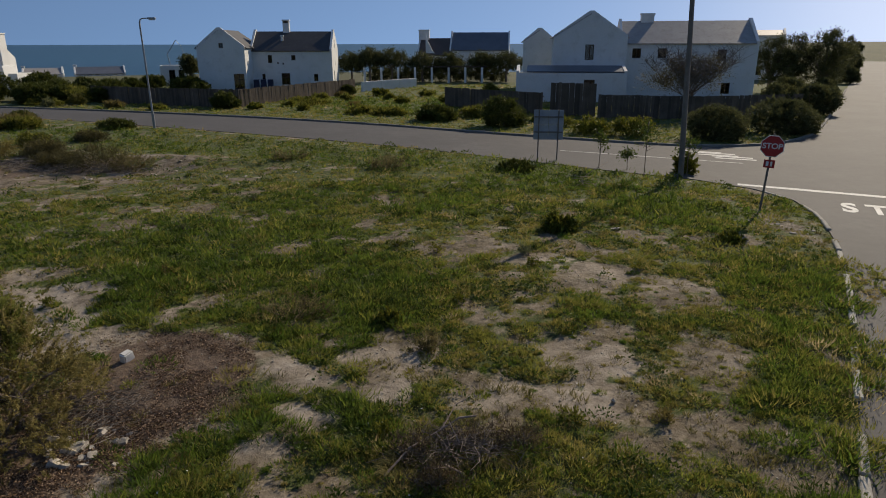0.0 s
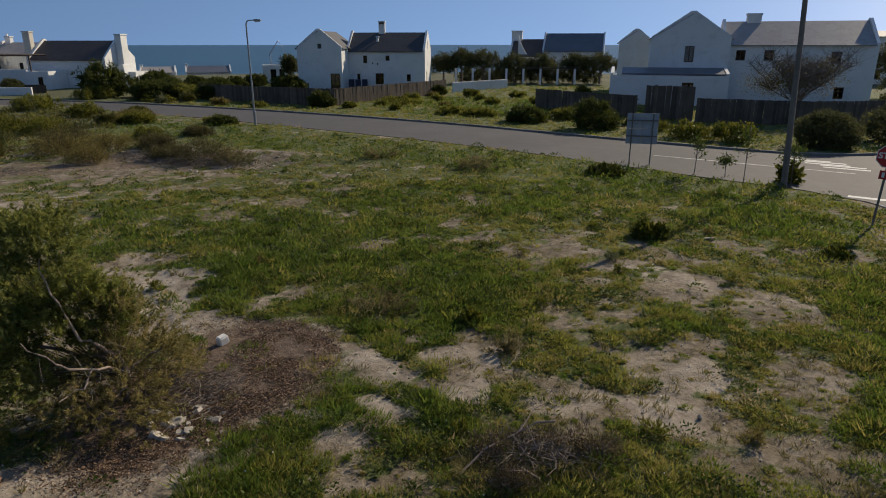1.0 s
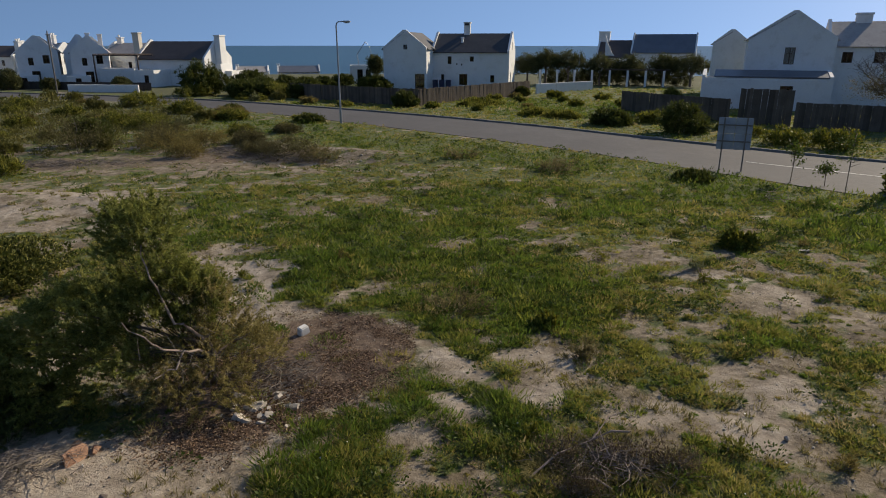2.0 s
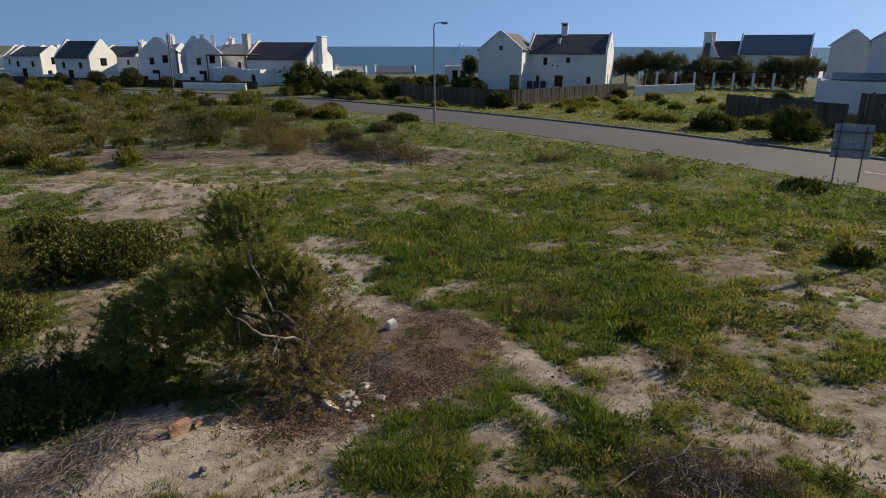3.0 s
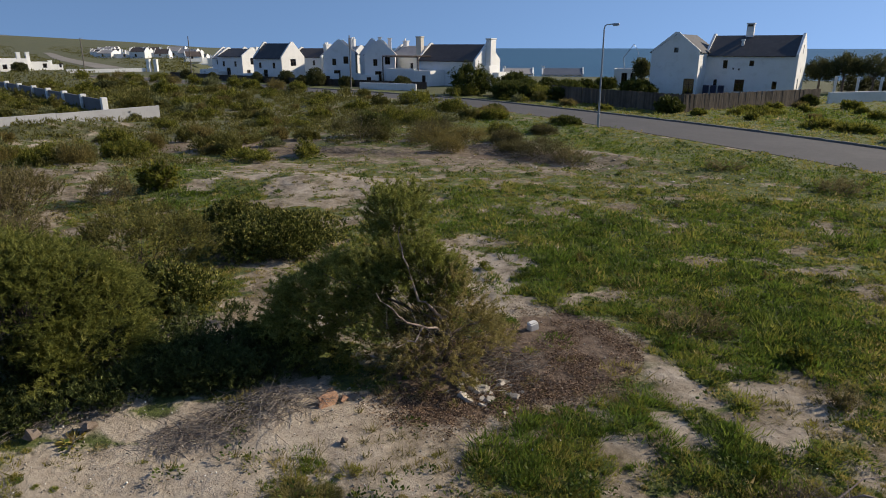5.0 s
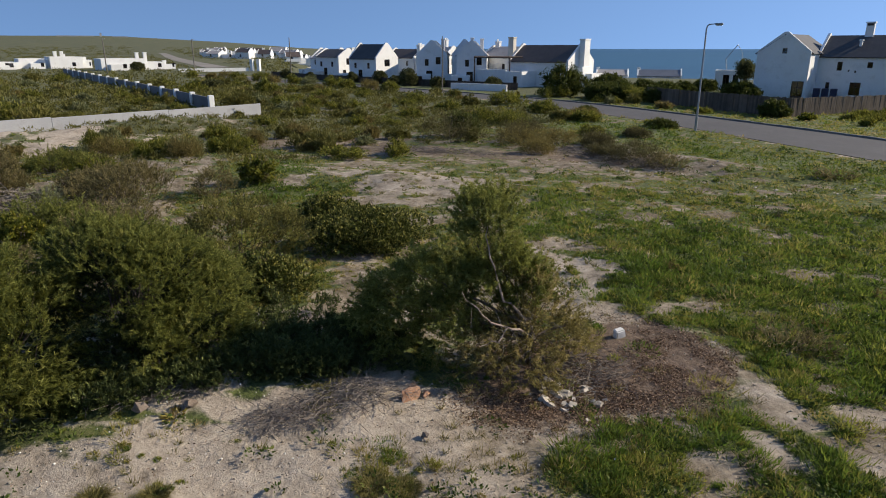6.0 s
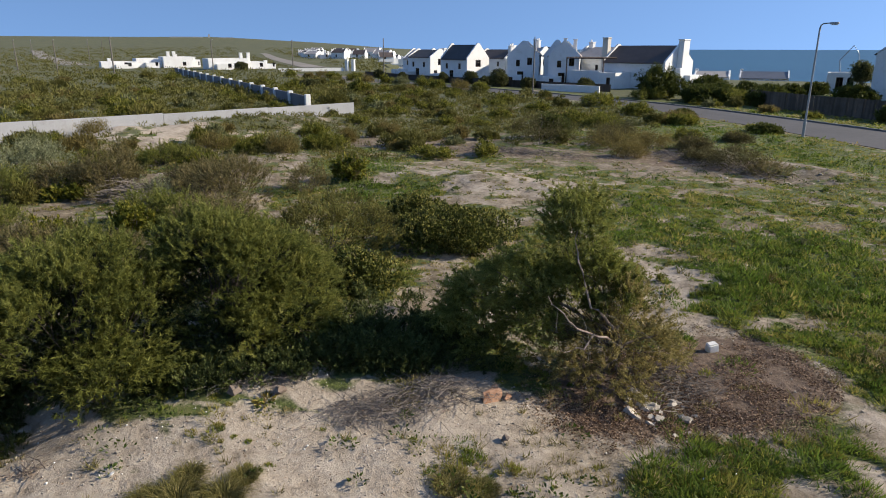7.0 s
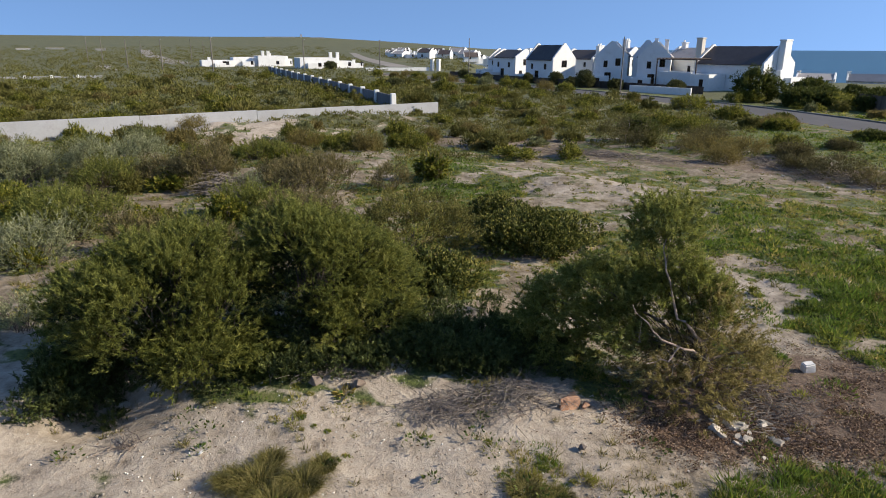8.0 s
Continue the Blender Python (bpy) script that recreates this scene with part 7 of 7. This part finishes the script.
# low heath growth between the shrubs
hx, hy, hd = scatter(rng, 16000, 17.0, 90.0, 18.0, 97.0)
tf, lt, ht = cover(hx, hy)
ok = (rng.random(len(hx)) < np.clip(ht * 1.8 - 0.3, 0, 1)) & (road_gap(hx, hy) > 0.8) & (hy < 56)
hx, hy, hd = hx[ok], hy[ok], hd[ok]
per = 26
i_ = np.repeat(np.arange(len(hx)), per)
rad = (rng.uniform(0.12, 0.42, len(hx)) * (0.8 + hd * 0.008))[i_]
dirs = unit(rng.normal(size=(len(i_), 3)))
dirs[:, 2] = np.abs(dirs[:, 2])
p = np.stack([hx[i_], hy[i_], land(hx, hy)[i_]], 1) + dirs * rad[:, None] * np.array([1, 1, 0.75]) * rng.uniform(0.5, 1.0, len(i_))[:, None]
v, f = leaf_arrays(p, unit(dirs * 0.6 + rng.normal(size=dirs.shape) * 0.5 + np.array([0, 0, 0.5])), 0.09, 0.03, rng, True)
v = v.reshape(-1, 3, 3)
v = (v[:, :1] + (v - v[:, :1]) * (0.7 + hd[i_] * 0.025)[:, None, None]).reshape(-1, 3)
tagged(arrays_part("undergrowth", v, f, SCRUB_LEAF), "low olive-brown undergrowth of the heath", "undergrowth", kind="stuff")

# far heath, too many to count
fx, fy, fd = scatter(rng, 6000, 62.0, 1100.0, 33.0, 97.0, 0.8)
ok = (road_gap(fx, fy) > 3) & ((np.degrees(np.arctan2(-fx, fy)) > 58) | (fd < 80)) & ((np.degrees(np.arctan2(-fx, fy)) > 56) | (fy < 54))
fx, fy, fd = fx[ok], fy[ok], fd[ok]
ok = ~((np.abs(fx + 182) < 16) & (np.abs(fy - 42) < 14)) & ~((np.abs(fx + 157) < 12) & (np.abs(fy - 58) < 10))
fx, fy, fd = fx[ok], fy[ok], fd[ok]
ok = np.abs((fx + 157) * 0.341 + (fy - 77.5) * 0.940) > 4 + 0.014 * fd    # clear of the gravel road
fx, fy, fd = fx[ok], fy[ok], fd[ok]
per = 36
i_ = np.repeat(np.arange(len(fx)), per)
rad = (rng.uniform(0.5, 1.3, len(fx)) * (1 + fd * 0.002))[i_]
dirs = unit(rng.normal(size=(len(i_), 3)))
dirs[:, 2] = np.abs(dirs[:, 2])
p = np.stack([fx[i_], fy[i_], land(fx, fy)[i_]], 1) + dirs * rad[:, None] * np.array([1, 1, 0.55]) * rng.uniform(0.6, 1.0, len(i_))[:, None]
v, f = leaf_arrays(p, unit(dirs + rng.normal(size=dirs.shape) * 0.5 + np.array([0, 0, 0.4])), 0.17, 0.085, rng, True)
v = v.reshape(-1, 3, 3)
v = (v[:, :1] + (v - v[:, :1]) * (0.6 + rad)[:, None, None]).reshape(-1, 3)
tagged(arrays_part("heath", v, f, SCRUB_LEAF), "far heath of low olive-brown shrubs", "heath", kind="stuff")

# ---------- stones, brush and litter ----------
def stone(name, label, category, x, y, size, material, seed, group="", flat=0.7, sink=0.15):
    """A chipped, uneven stone resting in the ground."""
    bm = bmesh.new()
    bmesh.ops.create_icosphere(bm, subdivisions=2 if size > 0.15 else 1, radius=1.0)
    rnd = random.Random(seed)
    for k in range(9):                                  # knock flat chips off it
        d = Vector((rnd.gauss(0, 1), rnd.gauss(0, 1), rnd.gauss(0, 1))).normalized()
        cut_at = rnd.uniform(0.35, 0.75)
        for v in bm.verts:
            over = v.co.dot(d) - cut_at
            if over > 0:
                v.co -= d * over
    for v in bm.verts:
        v.co += Vector((rnd.uniform(-1, 1), rnd.uniform(-1, 1), rnd.uniform(-1, 1))) * 0.09
        v.co = Vector((v.co.x * size, v.co.y * size * rnd.uniform(0.66, 0.74), v.co.z * size * flat))
    ob = part(name, bm, material)
    ob.matrix_world = pose(x, y, at_ground(x, y) + size * flat * (1 - sink) * 0.75, rnd.uniform(-10, 10), rnd.uniform(-10, 10), rnd.uniform(0, 360))
    return tagged(ob, label, category, group)


bm = bmesh.new()                                       # a worn white block, a little wider at its foot
bmesh.ops.create_cube(bm, size=1.0)
for v, (a_, b_, c_) in zip(bm.verts, ((1.0, 0.95, 1.0), (0.86, 0.9, 0.92), (1.05, 1.0, 1.0), (0.9, 0.85, 1.05), (1.0, 1.05, 1.0), (0.85, 0.9, 1.0), (0.95, 1.0, 1.0), (0.9, 0.95, 0.9))):
    v.co = Vector((v.co.x * 0.20 * a_, v.co.y * 0.15 * b_, v.co.z * 0.17 * c_))
bmesh.ops.bevel(bm, geom=bm.edges[:], offset=0.02, segments=2, affect="EDGES")
ob = part("stone", bm, STONE_WHITE)
ob.matrix_world = pose(-5.2, 9.53, at_ground(-5.2, 9.53) + 0.08, 6, -9, 62)
tagged(ob, "white painted stone block lying on brown litter", "stone")


def shard(label, x, y, size, material, seed):
    """A broken plate of rubble, wedged in the ground at a slant."""
    rnd = random.Random(seed)
    bm = bmesh.new()
    k = rnd.randint(5, 7)
    ring_ = [(math.cos(j * math.tau / k + rnd.uniform(-0.3, 0.3)) * rnd.uniform(0.65, 1.1), math.sin(j * math.tau / k) * rnd.uniform(0.5, 0.9)) for j in range(k)]
    thick_ = rnd.uniform(0.16, 0.32)
    low_ = [bm.verts.new((u * size, w_ * size, -thick_ * size)) for u, w_ in ring_]
    top_ = [bm.verts.new((u * size * 0.9, w_ * size * 0.9, thick_ * size * rnd.uniform(0.6, 1.2))) for u, w_ in ring_]
    bm.faces.new(low_[::-1])
    bm.faces.new(top_)
    for j in range(k):
        bm.faces.new((low_[j], low_[(j + 1) % k], top_[(j + 1) % k], top_[j]))
    ob = part("rubble_piece", bm, material)
    ob.matrix_world = pose(x, y, at_ground(x, y) + size * 0.16, rnd.uniform(-30, 30), rnd.uniform(-30, 30), rnd.uniform(0, 360))
    return tagged(ob, label, "rubble", "rubble heap")


rnd = random.Random(44)
for i in range(34):
    shard("pale broken rubble plate in a small heap", -4.60 + rnd.uniform(-0.6, 0.6), 7.15 + rnd.uniform(-0.42, 0.42), 0.04 + 0.11 * rnd.random() ** 1.5, STONE_GREY, 60 + i)
stone("clay_lump", "orange-brown clay lump on the sand bank", "lump", -6.22, 5.33, 0.24, STONE_RED, 23, flat=0.55, sink=0.3)
stone("clay_lump", "small crumbled orange clay lump", "lump", -6.12, 5.60, 0.13, STONE_RED, 4, flat=0.45)
stone("clay_lump", "small crumbled orange clay lump", "lump", -6.48, 5.66, 0.10, STONE_RED, 5, flat=0.5)
stone("clay_lump", "small crumbled orange clay lump", "lump", -6.22, 5.30, 0.11, STONE_RED, 25, flat=0.5)
stone("stone", "brown stone at the foot of the bush", "stone", -8.33, 2.27, 0.15, BARK, 6, flat=0.7)
stone("stone", "brown stone at the foot of the bush", "stone", -8.00, 2.82, 0.16, BARK, 7, flat=0.6)
stone("stone", "pale round stone on the open sand", "stone", -7.75, 0.52, 0.06, STONE_WHITE, 8)
stone("stone", "pale flat stone in the shade of the bush", "stone", -10.1, -0.2, 0.2, STONE_GREY, 9, flat=0.3)
stone("stone", "small dark clod on the sand", "stone", -5.30, 4.78, 0.09, BARK, 10)
stone("stone", "small pale stone in the thin grass", "stone", 2.45, 8.15, 0.08, STONE_GREY, 11)
stone("stone", "flat pale slab in the grass", "stone", 4.78, 17.1, 0.25, STONE_GREY, 12, flat=0.2)
for i in range(48):
    stone("stone", "pale stone on the sandy mound", "stone", -14.0 + rnd.gauss(0, 4.5), 25.4 + rnd.gauss(0, 1.1), rnd.uniform(0.05, 0.15), STONE_GREY, 90 + i, "stones on the mound", 0.45, 0.5)
for i in range(9):
    stone("stone", "pale limestone lump by the kerb", "stone", 9.9 + rnd.gauss(0, 0.45), 17.9 + rnd.gauss(0, 0.6), rnd.uniform(0.05, 0.14), STONE_GREY, 120 + i, "stones by the kerb", 0.25, 0.5)


def brush_heap(label, x, y, w, d, h, turn, count, material, seed, length=0.6, thick=0.006):
    """Tangled dead twigs in a low heap."""
    rnd = random.Random(seed)
    bm = bmesh.new()
    for k in range(count):
        px_, py_ = rnd.gauss(0, 0.4) * w, rnd.gauss(0, 0.4) * d
        fall = math.exp(-(px_ / w) ** 2 * 2 - (py_ / d) ** 2 * 2)
        s = Vector((px_, py_, rnd.uniform(0, h) * fall))
        q = rnd.uniform(0, math.tau)
        e = s + Vector((math.cos(q), math.sin(q), rnd.gauss(0, 0.22))) * length * (0.25 + 1.1 * rnd.random() ** 1.7)
        s.z, e.z = max(s.z, 0.005), max(e.z, 0.005)
        mid_ = s.lerp(e, 0.5) + Vector((rnd.uniform(-1, 1), rnd.uniform(-1, 1), rnd.uniform(-0.2, 0.6))) * length * 0.2
        tube(bm, [s, mid_, e], [thick, thick * 0.8, thick * 0.4], 3, cap=False)
    ob = part("brush_heap", bm, material)
    ob.matrix_world = pose(x, y, at_ground(x, y), 0, 0, turn)
    return tagged(ob, label, "brush", kind="stuff")


brush_heap("grey dead twigs heaped along the sand bank", -6.95, 3.75, 0.95, 0.5, 0.13, 55, 480, DEAD_TWIG, 1, 0.34, 0.004)
brush_heap("grey dead twigs under the leaning tree", -6.75, 4.75, 0.9, 0.42, 0.18, 48, 560, DEAD_TWIG, 2, 0.36, 0.0045)
brush_heap("dark rotting twigs along the sand bank", -6.9, 4.2, 1.2, 0.45, 0.08, 52, 260, BARK, 12, 0.26, 0.005)
brush_heap("dead brown brushwood with pale sticks in the grass", 0.2, 6.95, 0.9, 0.5, 0.24, 5, 420, BARK, 3, 0.35, 0.0045)
for i, (x, y, w) in enumerate(((-0.35, 6.85, 1.0), (0.35, 7.05, 1.2), (0.95, 7.1, 0.9), (-0.1, 6.3, 0.8))):
    bush("dead_bush", "low dead brown bush lying in the grass", "shrub", pose(x, y, at_ground(x, y)), [(0, 0, 0.1, w * 0.5, w * 0.38, 0.22)], BUSH_DEAD, 40, 36, 0.1, (0.05, 0.012), 26, DEAD_TWIG, 700 + i, "dead bushes", 0.6, 0.0, 0.2)
brush_heap("grey dead twigs among the brushwood", 0.3, 6.9, 0.8, 0.5, 0.25, 10, 160, DEAD_TWIG, 4, 0.4, 0.005)
brush_heap("pale bare sticks poking out of the brushwood", 0.15, 6.75, 0.9, 0.45, 0.3, 5, 70, BARK_PALE, 14, 0.5, 0.007)
for line_ in ([(-0.7, 6.42, 0.05), (-0.42, 6.80, 0.17), (-0.02, 7.14, 0.22), (0.16, 7.52, 0.34), (0.36, 7.70, 0.36)], [(-0.22, 6.49, 0.1), (0.02, 6.42, 0.2), (0.24, 6.36, 0.12)], [(-0.02, 7.14, 0.22), (0.2, 7.2, 0.34), (0.42, 7.18, 0.38)]):
    bm = bmesh.new()
    tube(bm, line_, [0.017, 0.015, 0.012, 0.009, 0.005][:len(line_)], 6)
    z_ = at_ground(0, 6.9)
    ob = part("stick", bm, BARK_PALE)
    ob.location.z = z_
    tagged(ob, "pale bare stick lying over dead brushwood", "branch", "sticks in the brushwood")
brush_heap("dead twigs trailing under the large bush", -8.5, 2.65, 1.1, 0.3, 0.12, 60, 260, DEAD_TWIG, 5, 0.3, 0.004)
brush_heap("dark fallen twig lying on the sand", -8.5, -0.25, 0.38, 0.08, 0.03, 62, 46, BARK, 6, 0.32)
brush_heap("tangled dead branches among the grey shrubs", -23.3, 4.2, 1.2, 0.8, 0.7, 10, 380, DEAD_TWIG, 7, 0.9, 0.012)
brush_heap("pale broken branch leaning in the verge grass", 5.05, 22.9, 0.35, 0.15, 0.5, 20, 18, BARK_PALE, 8, 0.8, 0.014)
brush_heap("grey dead twigs scattered over the bare brown strip", -16.0, 26.4, 6.0, 1.3, 0.16, -12, 1100, DEAD_TWIG, 10, 0.55, 0.009)
brush_heap("grey dead twigs scattered between the heath shrubs", -23.0, 22.0, 5.0, 1.3, 0.16, 25, 900, DEAD_TWIG, 11, 0.55, 0.009)
brush_heap("dead twigs over the brown litter", -5.0, 7.9, 1.3, 1.0, 0.10, 30, 760, DEAD_TWIG, 9, 0.35, 0.005)

# dry grass tussocks
rng = np.random.default_rng(91)
for x, y, w, h in ((-6.7, 1.0, 0.34, 0.26), (-6.35, 1.42, 0.26, 0.2), (-6.95, 0.72, 0.2, 0.17), (-6.2, 1.05, 0.24, 0.2), (-6.55, 1.75, 0.16, 0.14), (-7.05, 1.25, 0.17, 0.15), (-5.05, 3.7, 0.28, 0.09), (-4.75, 3.95, 0.25, 0.08), (-0.55, 6.6, 0.24, 0.16), (0.05, 6.75, 0.28, 0.18), (0.6, 6.85, 0.26, 0.17), (0.3, 7.35, 0.24, 0.15), (-0.2, 7.2, 0.22, 0.15), (1.05, 7.25, 0.2, 0.14)):
    n_ = int(500 + 3200 * w)
    q, r = rng.uniform(0, math.tau, n_), np.sqrt(rng.random(n_)) * w
    cx, cy = np.cos(q) * r * 0.7, np.sin(q) * r * 0.7
    a = q + rng.normal(0, 0.7, n_)
    lean_ = rng.uniform(0.2, 1.0, n_) + 0.8 * r / w
    hh = h * rng.uniform(0.45, 1.2, n_)
    b = rng.uniform(0, math.tau, n_)
    ex, ey = np.cos(b) * 0.003, np.sin(b) * 0.003
    mx, my = cx + np.cos(a) * lean_ * hh * 0.35, cy + np.sin(a) * lean_ * hh * 0.35
    v = np.empty((n_, 5, 3))
    v[:, 0] = np.stack([cx - ex, cy - ey, np.zeros(n_) - 0.02], 1)
    v[:, 1] = np.stack([cx + ex, cy + ey, np.zeros(n_) - 0.02], 1)
    v[:, 2] = np.stack([mx + ex, my + ey, hh * 0.6], 1)
    v[:, 3] = np.stack([mx - ex, my - ey, hh * 0.6], 1)
    v[:, 4] = np.stack([cx + np.cos(a) * lean_ * hh, cy + np.sin(a) * lean_ * hh, hh * (1.0 - 0.35 * lean_)], 1)
    o = np.arange(n_)[:, None] * 5
    f = np.concatenate([o + np.array([t_]) for t_ in ((0, 1, 2), (0, 2, 3), (3, 2, 4))])
    ob = arrays_part("grass_tussock", v.reshape(-1, 3), f, DRY_GRASS)
    ob.matrix_world = pose(x, y, at_ground(x, y))
    tagged(ob, "dry yellow-green grass tussock on sandy ground", "grass")

t = empty("herb", pose(-7.95, 2.6, at_ground(-7.95, 2.6) - 0.01), "yellowing broad-leaved herb at the foot of the bush", "plant")
q = rng.uniform(0, math.tau, 60)
way = unit(np.stack([np.cos(q), np.sin(q), rng.uniform(0.1, 0.9, 60)], 1))
v, f = leaf_arrays(way * rng.uniform(0.02, 0.12, 60)[:, None] * np.array([1, 1.3, 1]), way, 0.10, 0.034, rng)
arrays_part("foliage", v, f, YELLOW_LEAF, t)
bm = bmesh.new()
stems_to(bm, random.Random(5), (0, 0, -0.04), way[::6] * 0.12, 0.005)
part("stem", bm, DEAD_TWIG, t)

# loose chips, husks and pebbles
def chips(name, label, x, y, size, material, rng, lift=0.01):
    n_ = len(x)
    p = np.stack([x, y, land(x, y) + lift], 1)
    q = rng.uniform(0, math.tau, n_)
    way = unit(np.stack([np.cos(q), np.sin(q), rng.uniform(-0.1, 0.5, n_)], 1))
    v, f = leaf_arrays(p, way, size, size * 0.42, rng)
    tagged(arrays_part(name, v, f, material), label, "litter", kind="stuff")


cx, cy, cd = scatter(rng, 260000, 6.0, 14.0, 18.0, 60.0)
lt = ellipses(LITTER, cx, cy)
ok = (rng.random(len(cx)) < lt * 1.2 * step01(rough_noise(cx, cy, 0.6), 0.3, 0.62)) & (cd < 14)
chips("leaf_litter", "brown leaf husks and bark chips", cx[ok], cy[ok], 0.036, LITTER_CHIP, rng, 0.012)
cx, cy, cd = scatter(rng, 15000, 5.0, 26.0)
tf, lt, ht = cover(cx, cy)
ok = (rng.random(len(cx)) < np.clip(0.75 - tf, 0, 1)) & (road_gap(cx, cy) > 0.3)
chips("sand_debris", "dark bits of twig and husk on the sand", cx[ok], cy[ok], 0.034, LITTER_CHIP, rng, 0.008)
cx, cy, cd = scatter(rng, 5200, 5.0, 24.0)
ok = (rng.random(len(cx)) < np.clip(0.9 - cover(cx, cy)[0], 0.05, 1)) & (road_gap(cx, cy) > 0.3)
cx, cy, cd = cx[ok], cy[ok], cd[ok]
base = np.array([[1, 0, -0.3], [-0.5, 0.87, -0.3], [-0.5, -0.87, -0.3], [0.1, 0.1, 0.75]])
sz = rng.uniform(0.008, 0.028, len(cx))[:, None, None] * (1 + 0.02 * cd)[:, None, None]
v = np.stack([cx, cy, land(cx, cy) + 0.008], 1)[:, None, :] + base[None] * sz * rng.uniform(0.6, 1.4, (len(cx), 4, 1))
o = np.arange(len(cx))[:, None] * 4
f = np.concatenate([o + np.array([t_]) for t_ in ((0, 1, 3), (1, 2, 3), (2, 0, 3), (0, 2, 1))])
tagged(arrays_part("pebbles", v.reshape(-1, 3), f, STONE_GREY), "small pale pebbles on the sand", "pebbles", kind="stuff")

# pale shell bits and pebbles on the dug bank
cx, cy = -7.6 + rng.normal(0, 1.7, 800), 1.8 + rng.normal(0, 2.2, 800)
ok = (np.hypot(cx, cy) > 5.2) & (ellipses(SAND, cx, cy) > 0.25)
cx, cy = cx[ok], cy[ok]
sz = (0.004 + 0.022 * rng.random(len(cx)) ** 2.5)[:, None, None]
v = np.stack([cx, cy, land(cx, cy) + 0.006], 1)[:, None, :] + base[None] * sz * rng.uniform(0.6, 1.4, (len(cx), 4, 1))
o = np.arange(len(cx))[:, None] * 4
f = np.concatenate([o + np.array([t_]) for t_ in ((0, 1, 3), (1, 2, 3), (2, 0, 3), (0, 2, 1))])
tagged(arrays_part("shell_bits", v.reshape(-1, 3), f, STONE_WHITE), "white shell bits and pebbles on the dug sand", "pebbles", kind="stuff")

# tiny white flowers in the turf
cx, cy, cd = scatter(rng, 900, 5.0, 30.0)
ok = (cover(cx, cy)[0] > 0.55) & (road_gap(cx, cy) > 0.5) & (rough_noise(cx, cy, 3.0) > 0.5)
cx, cy = cx[ok], cy[ok]
p = np.stack([cx, cy, land(cx, cy) + 0.07], 1)
v, f = leaf_arrays(p, unit(rng.normal(size=p.shape) * np.array([1, 1, 0.2])), 0.028, 0.028, rng)
tagged(arrays_part("flowers", v, f, SIGN_WHITE), "tiny white flowers in the grass", "flowers", kind="stuff")

# ---------- far tracks and buildings ----------
def track(label, a, b, w0, w1):
    k = 40
    A, B = np.array(a, float), np.array(b, float)
    n_ = np.array([-(B - A)[1], (B - A)[0]]) / np.linalg.norm(B - A)
    s = (np.arange(k + 1) / k)[:, None] ** 1.6
    mid_ = A + (B - A) * s + n_ * np.sin(s * 5) * 2
    half = (w0 + (w1 - w0) * s) / 2
    L_, R_ = mid_ - n_ * half, mid_ + n_ * half
    P_ = np.concatenate([L_, R_])
    v = np.column_stack([P_, land(P_[:, 0], P_[:, 1]) + 0.08 + 0.6 * step01(np.hypot(P_[:, 0], P_[:, 1]), 400, 800)])
    i_ = np.arange(k)[:, None]
    ob = arrays_part("track", v, i_ + np.array([[0, 1, k + 2, k + 1]]), TRACK)
    tagged(ob, label, "track", kind="structure")


track("pale gravel road towards the far village", (-157, 77.5), (-519, 209), 6, 5)
track("pale sandy road climbing over the far heath", (-216.8, 32.4), (-767.1, 78.0), 7, 9)
track("short pale sandy track on the heath", (-160, 11.8), (-207, 7.9), 3, 4)
track("pale sandy patch in the heath", (-77.7, 4.2), (-89.2, 7.1), 2.2, 1.6)
for az, d, L, hh in ((73.6, 2600, 110, 1.5), (71.9, 2650, 6, 10), (70.6, 2640, 50, 1.2), (92, 800, 12, 1.1), (90, 850, 17, 1.0), (87.0, 760, 9, 1.1)):
    x, y = -math.sin(radians(az)) * d, math.cos(radians(az)) * d
    h = empty("far_building", pose(x, y, at_ground(x, y), 0, 0, az), "tiny pale building far off on the hill", "building", "far buildings")
    bm = bmesh.new()
    box(bm, -L / 2, -4, -3, L / 2, 4, hh)
    part("wall", bm, CONCRETE, h)
    bm = bmesh.new()
    box(bm, -L / 2 - 0.5, -4.5, hh + 0.01, L / 2 + 0.5, 4.5, hh + 0.6)
    part("roof", bm, ROOF_GREY, h)

# garden pergola posts by the row of round trees
t = empty("pergola", pose(-9.8, 83.2, 0, 0, 0, 2), "white plastered pergola posts with dark beams", "pergola")
for i in range(8):
    bm = bmesh.new()
    box(bm, i * 2.1 - 0.13, -0.13, -0.5, i * 2.1 + 0.13, 0.13, 1.95, bevel=0.02)
    part("post", bm, PLASTER, t)
for yy in (-0.12, 0.06):
    bm = bmesh.new()
    box(bm, 7.8, yy, 1.953, 15.3, yy + 0.08, 2.1)
    part("beam", bm, WOOD_DARK, t)
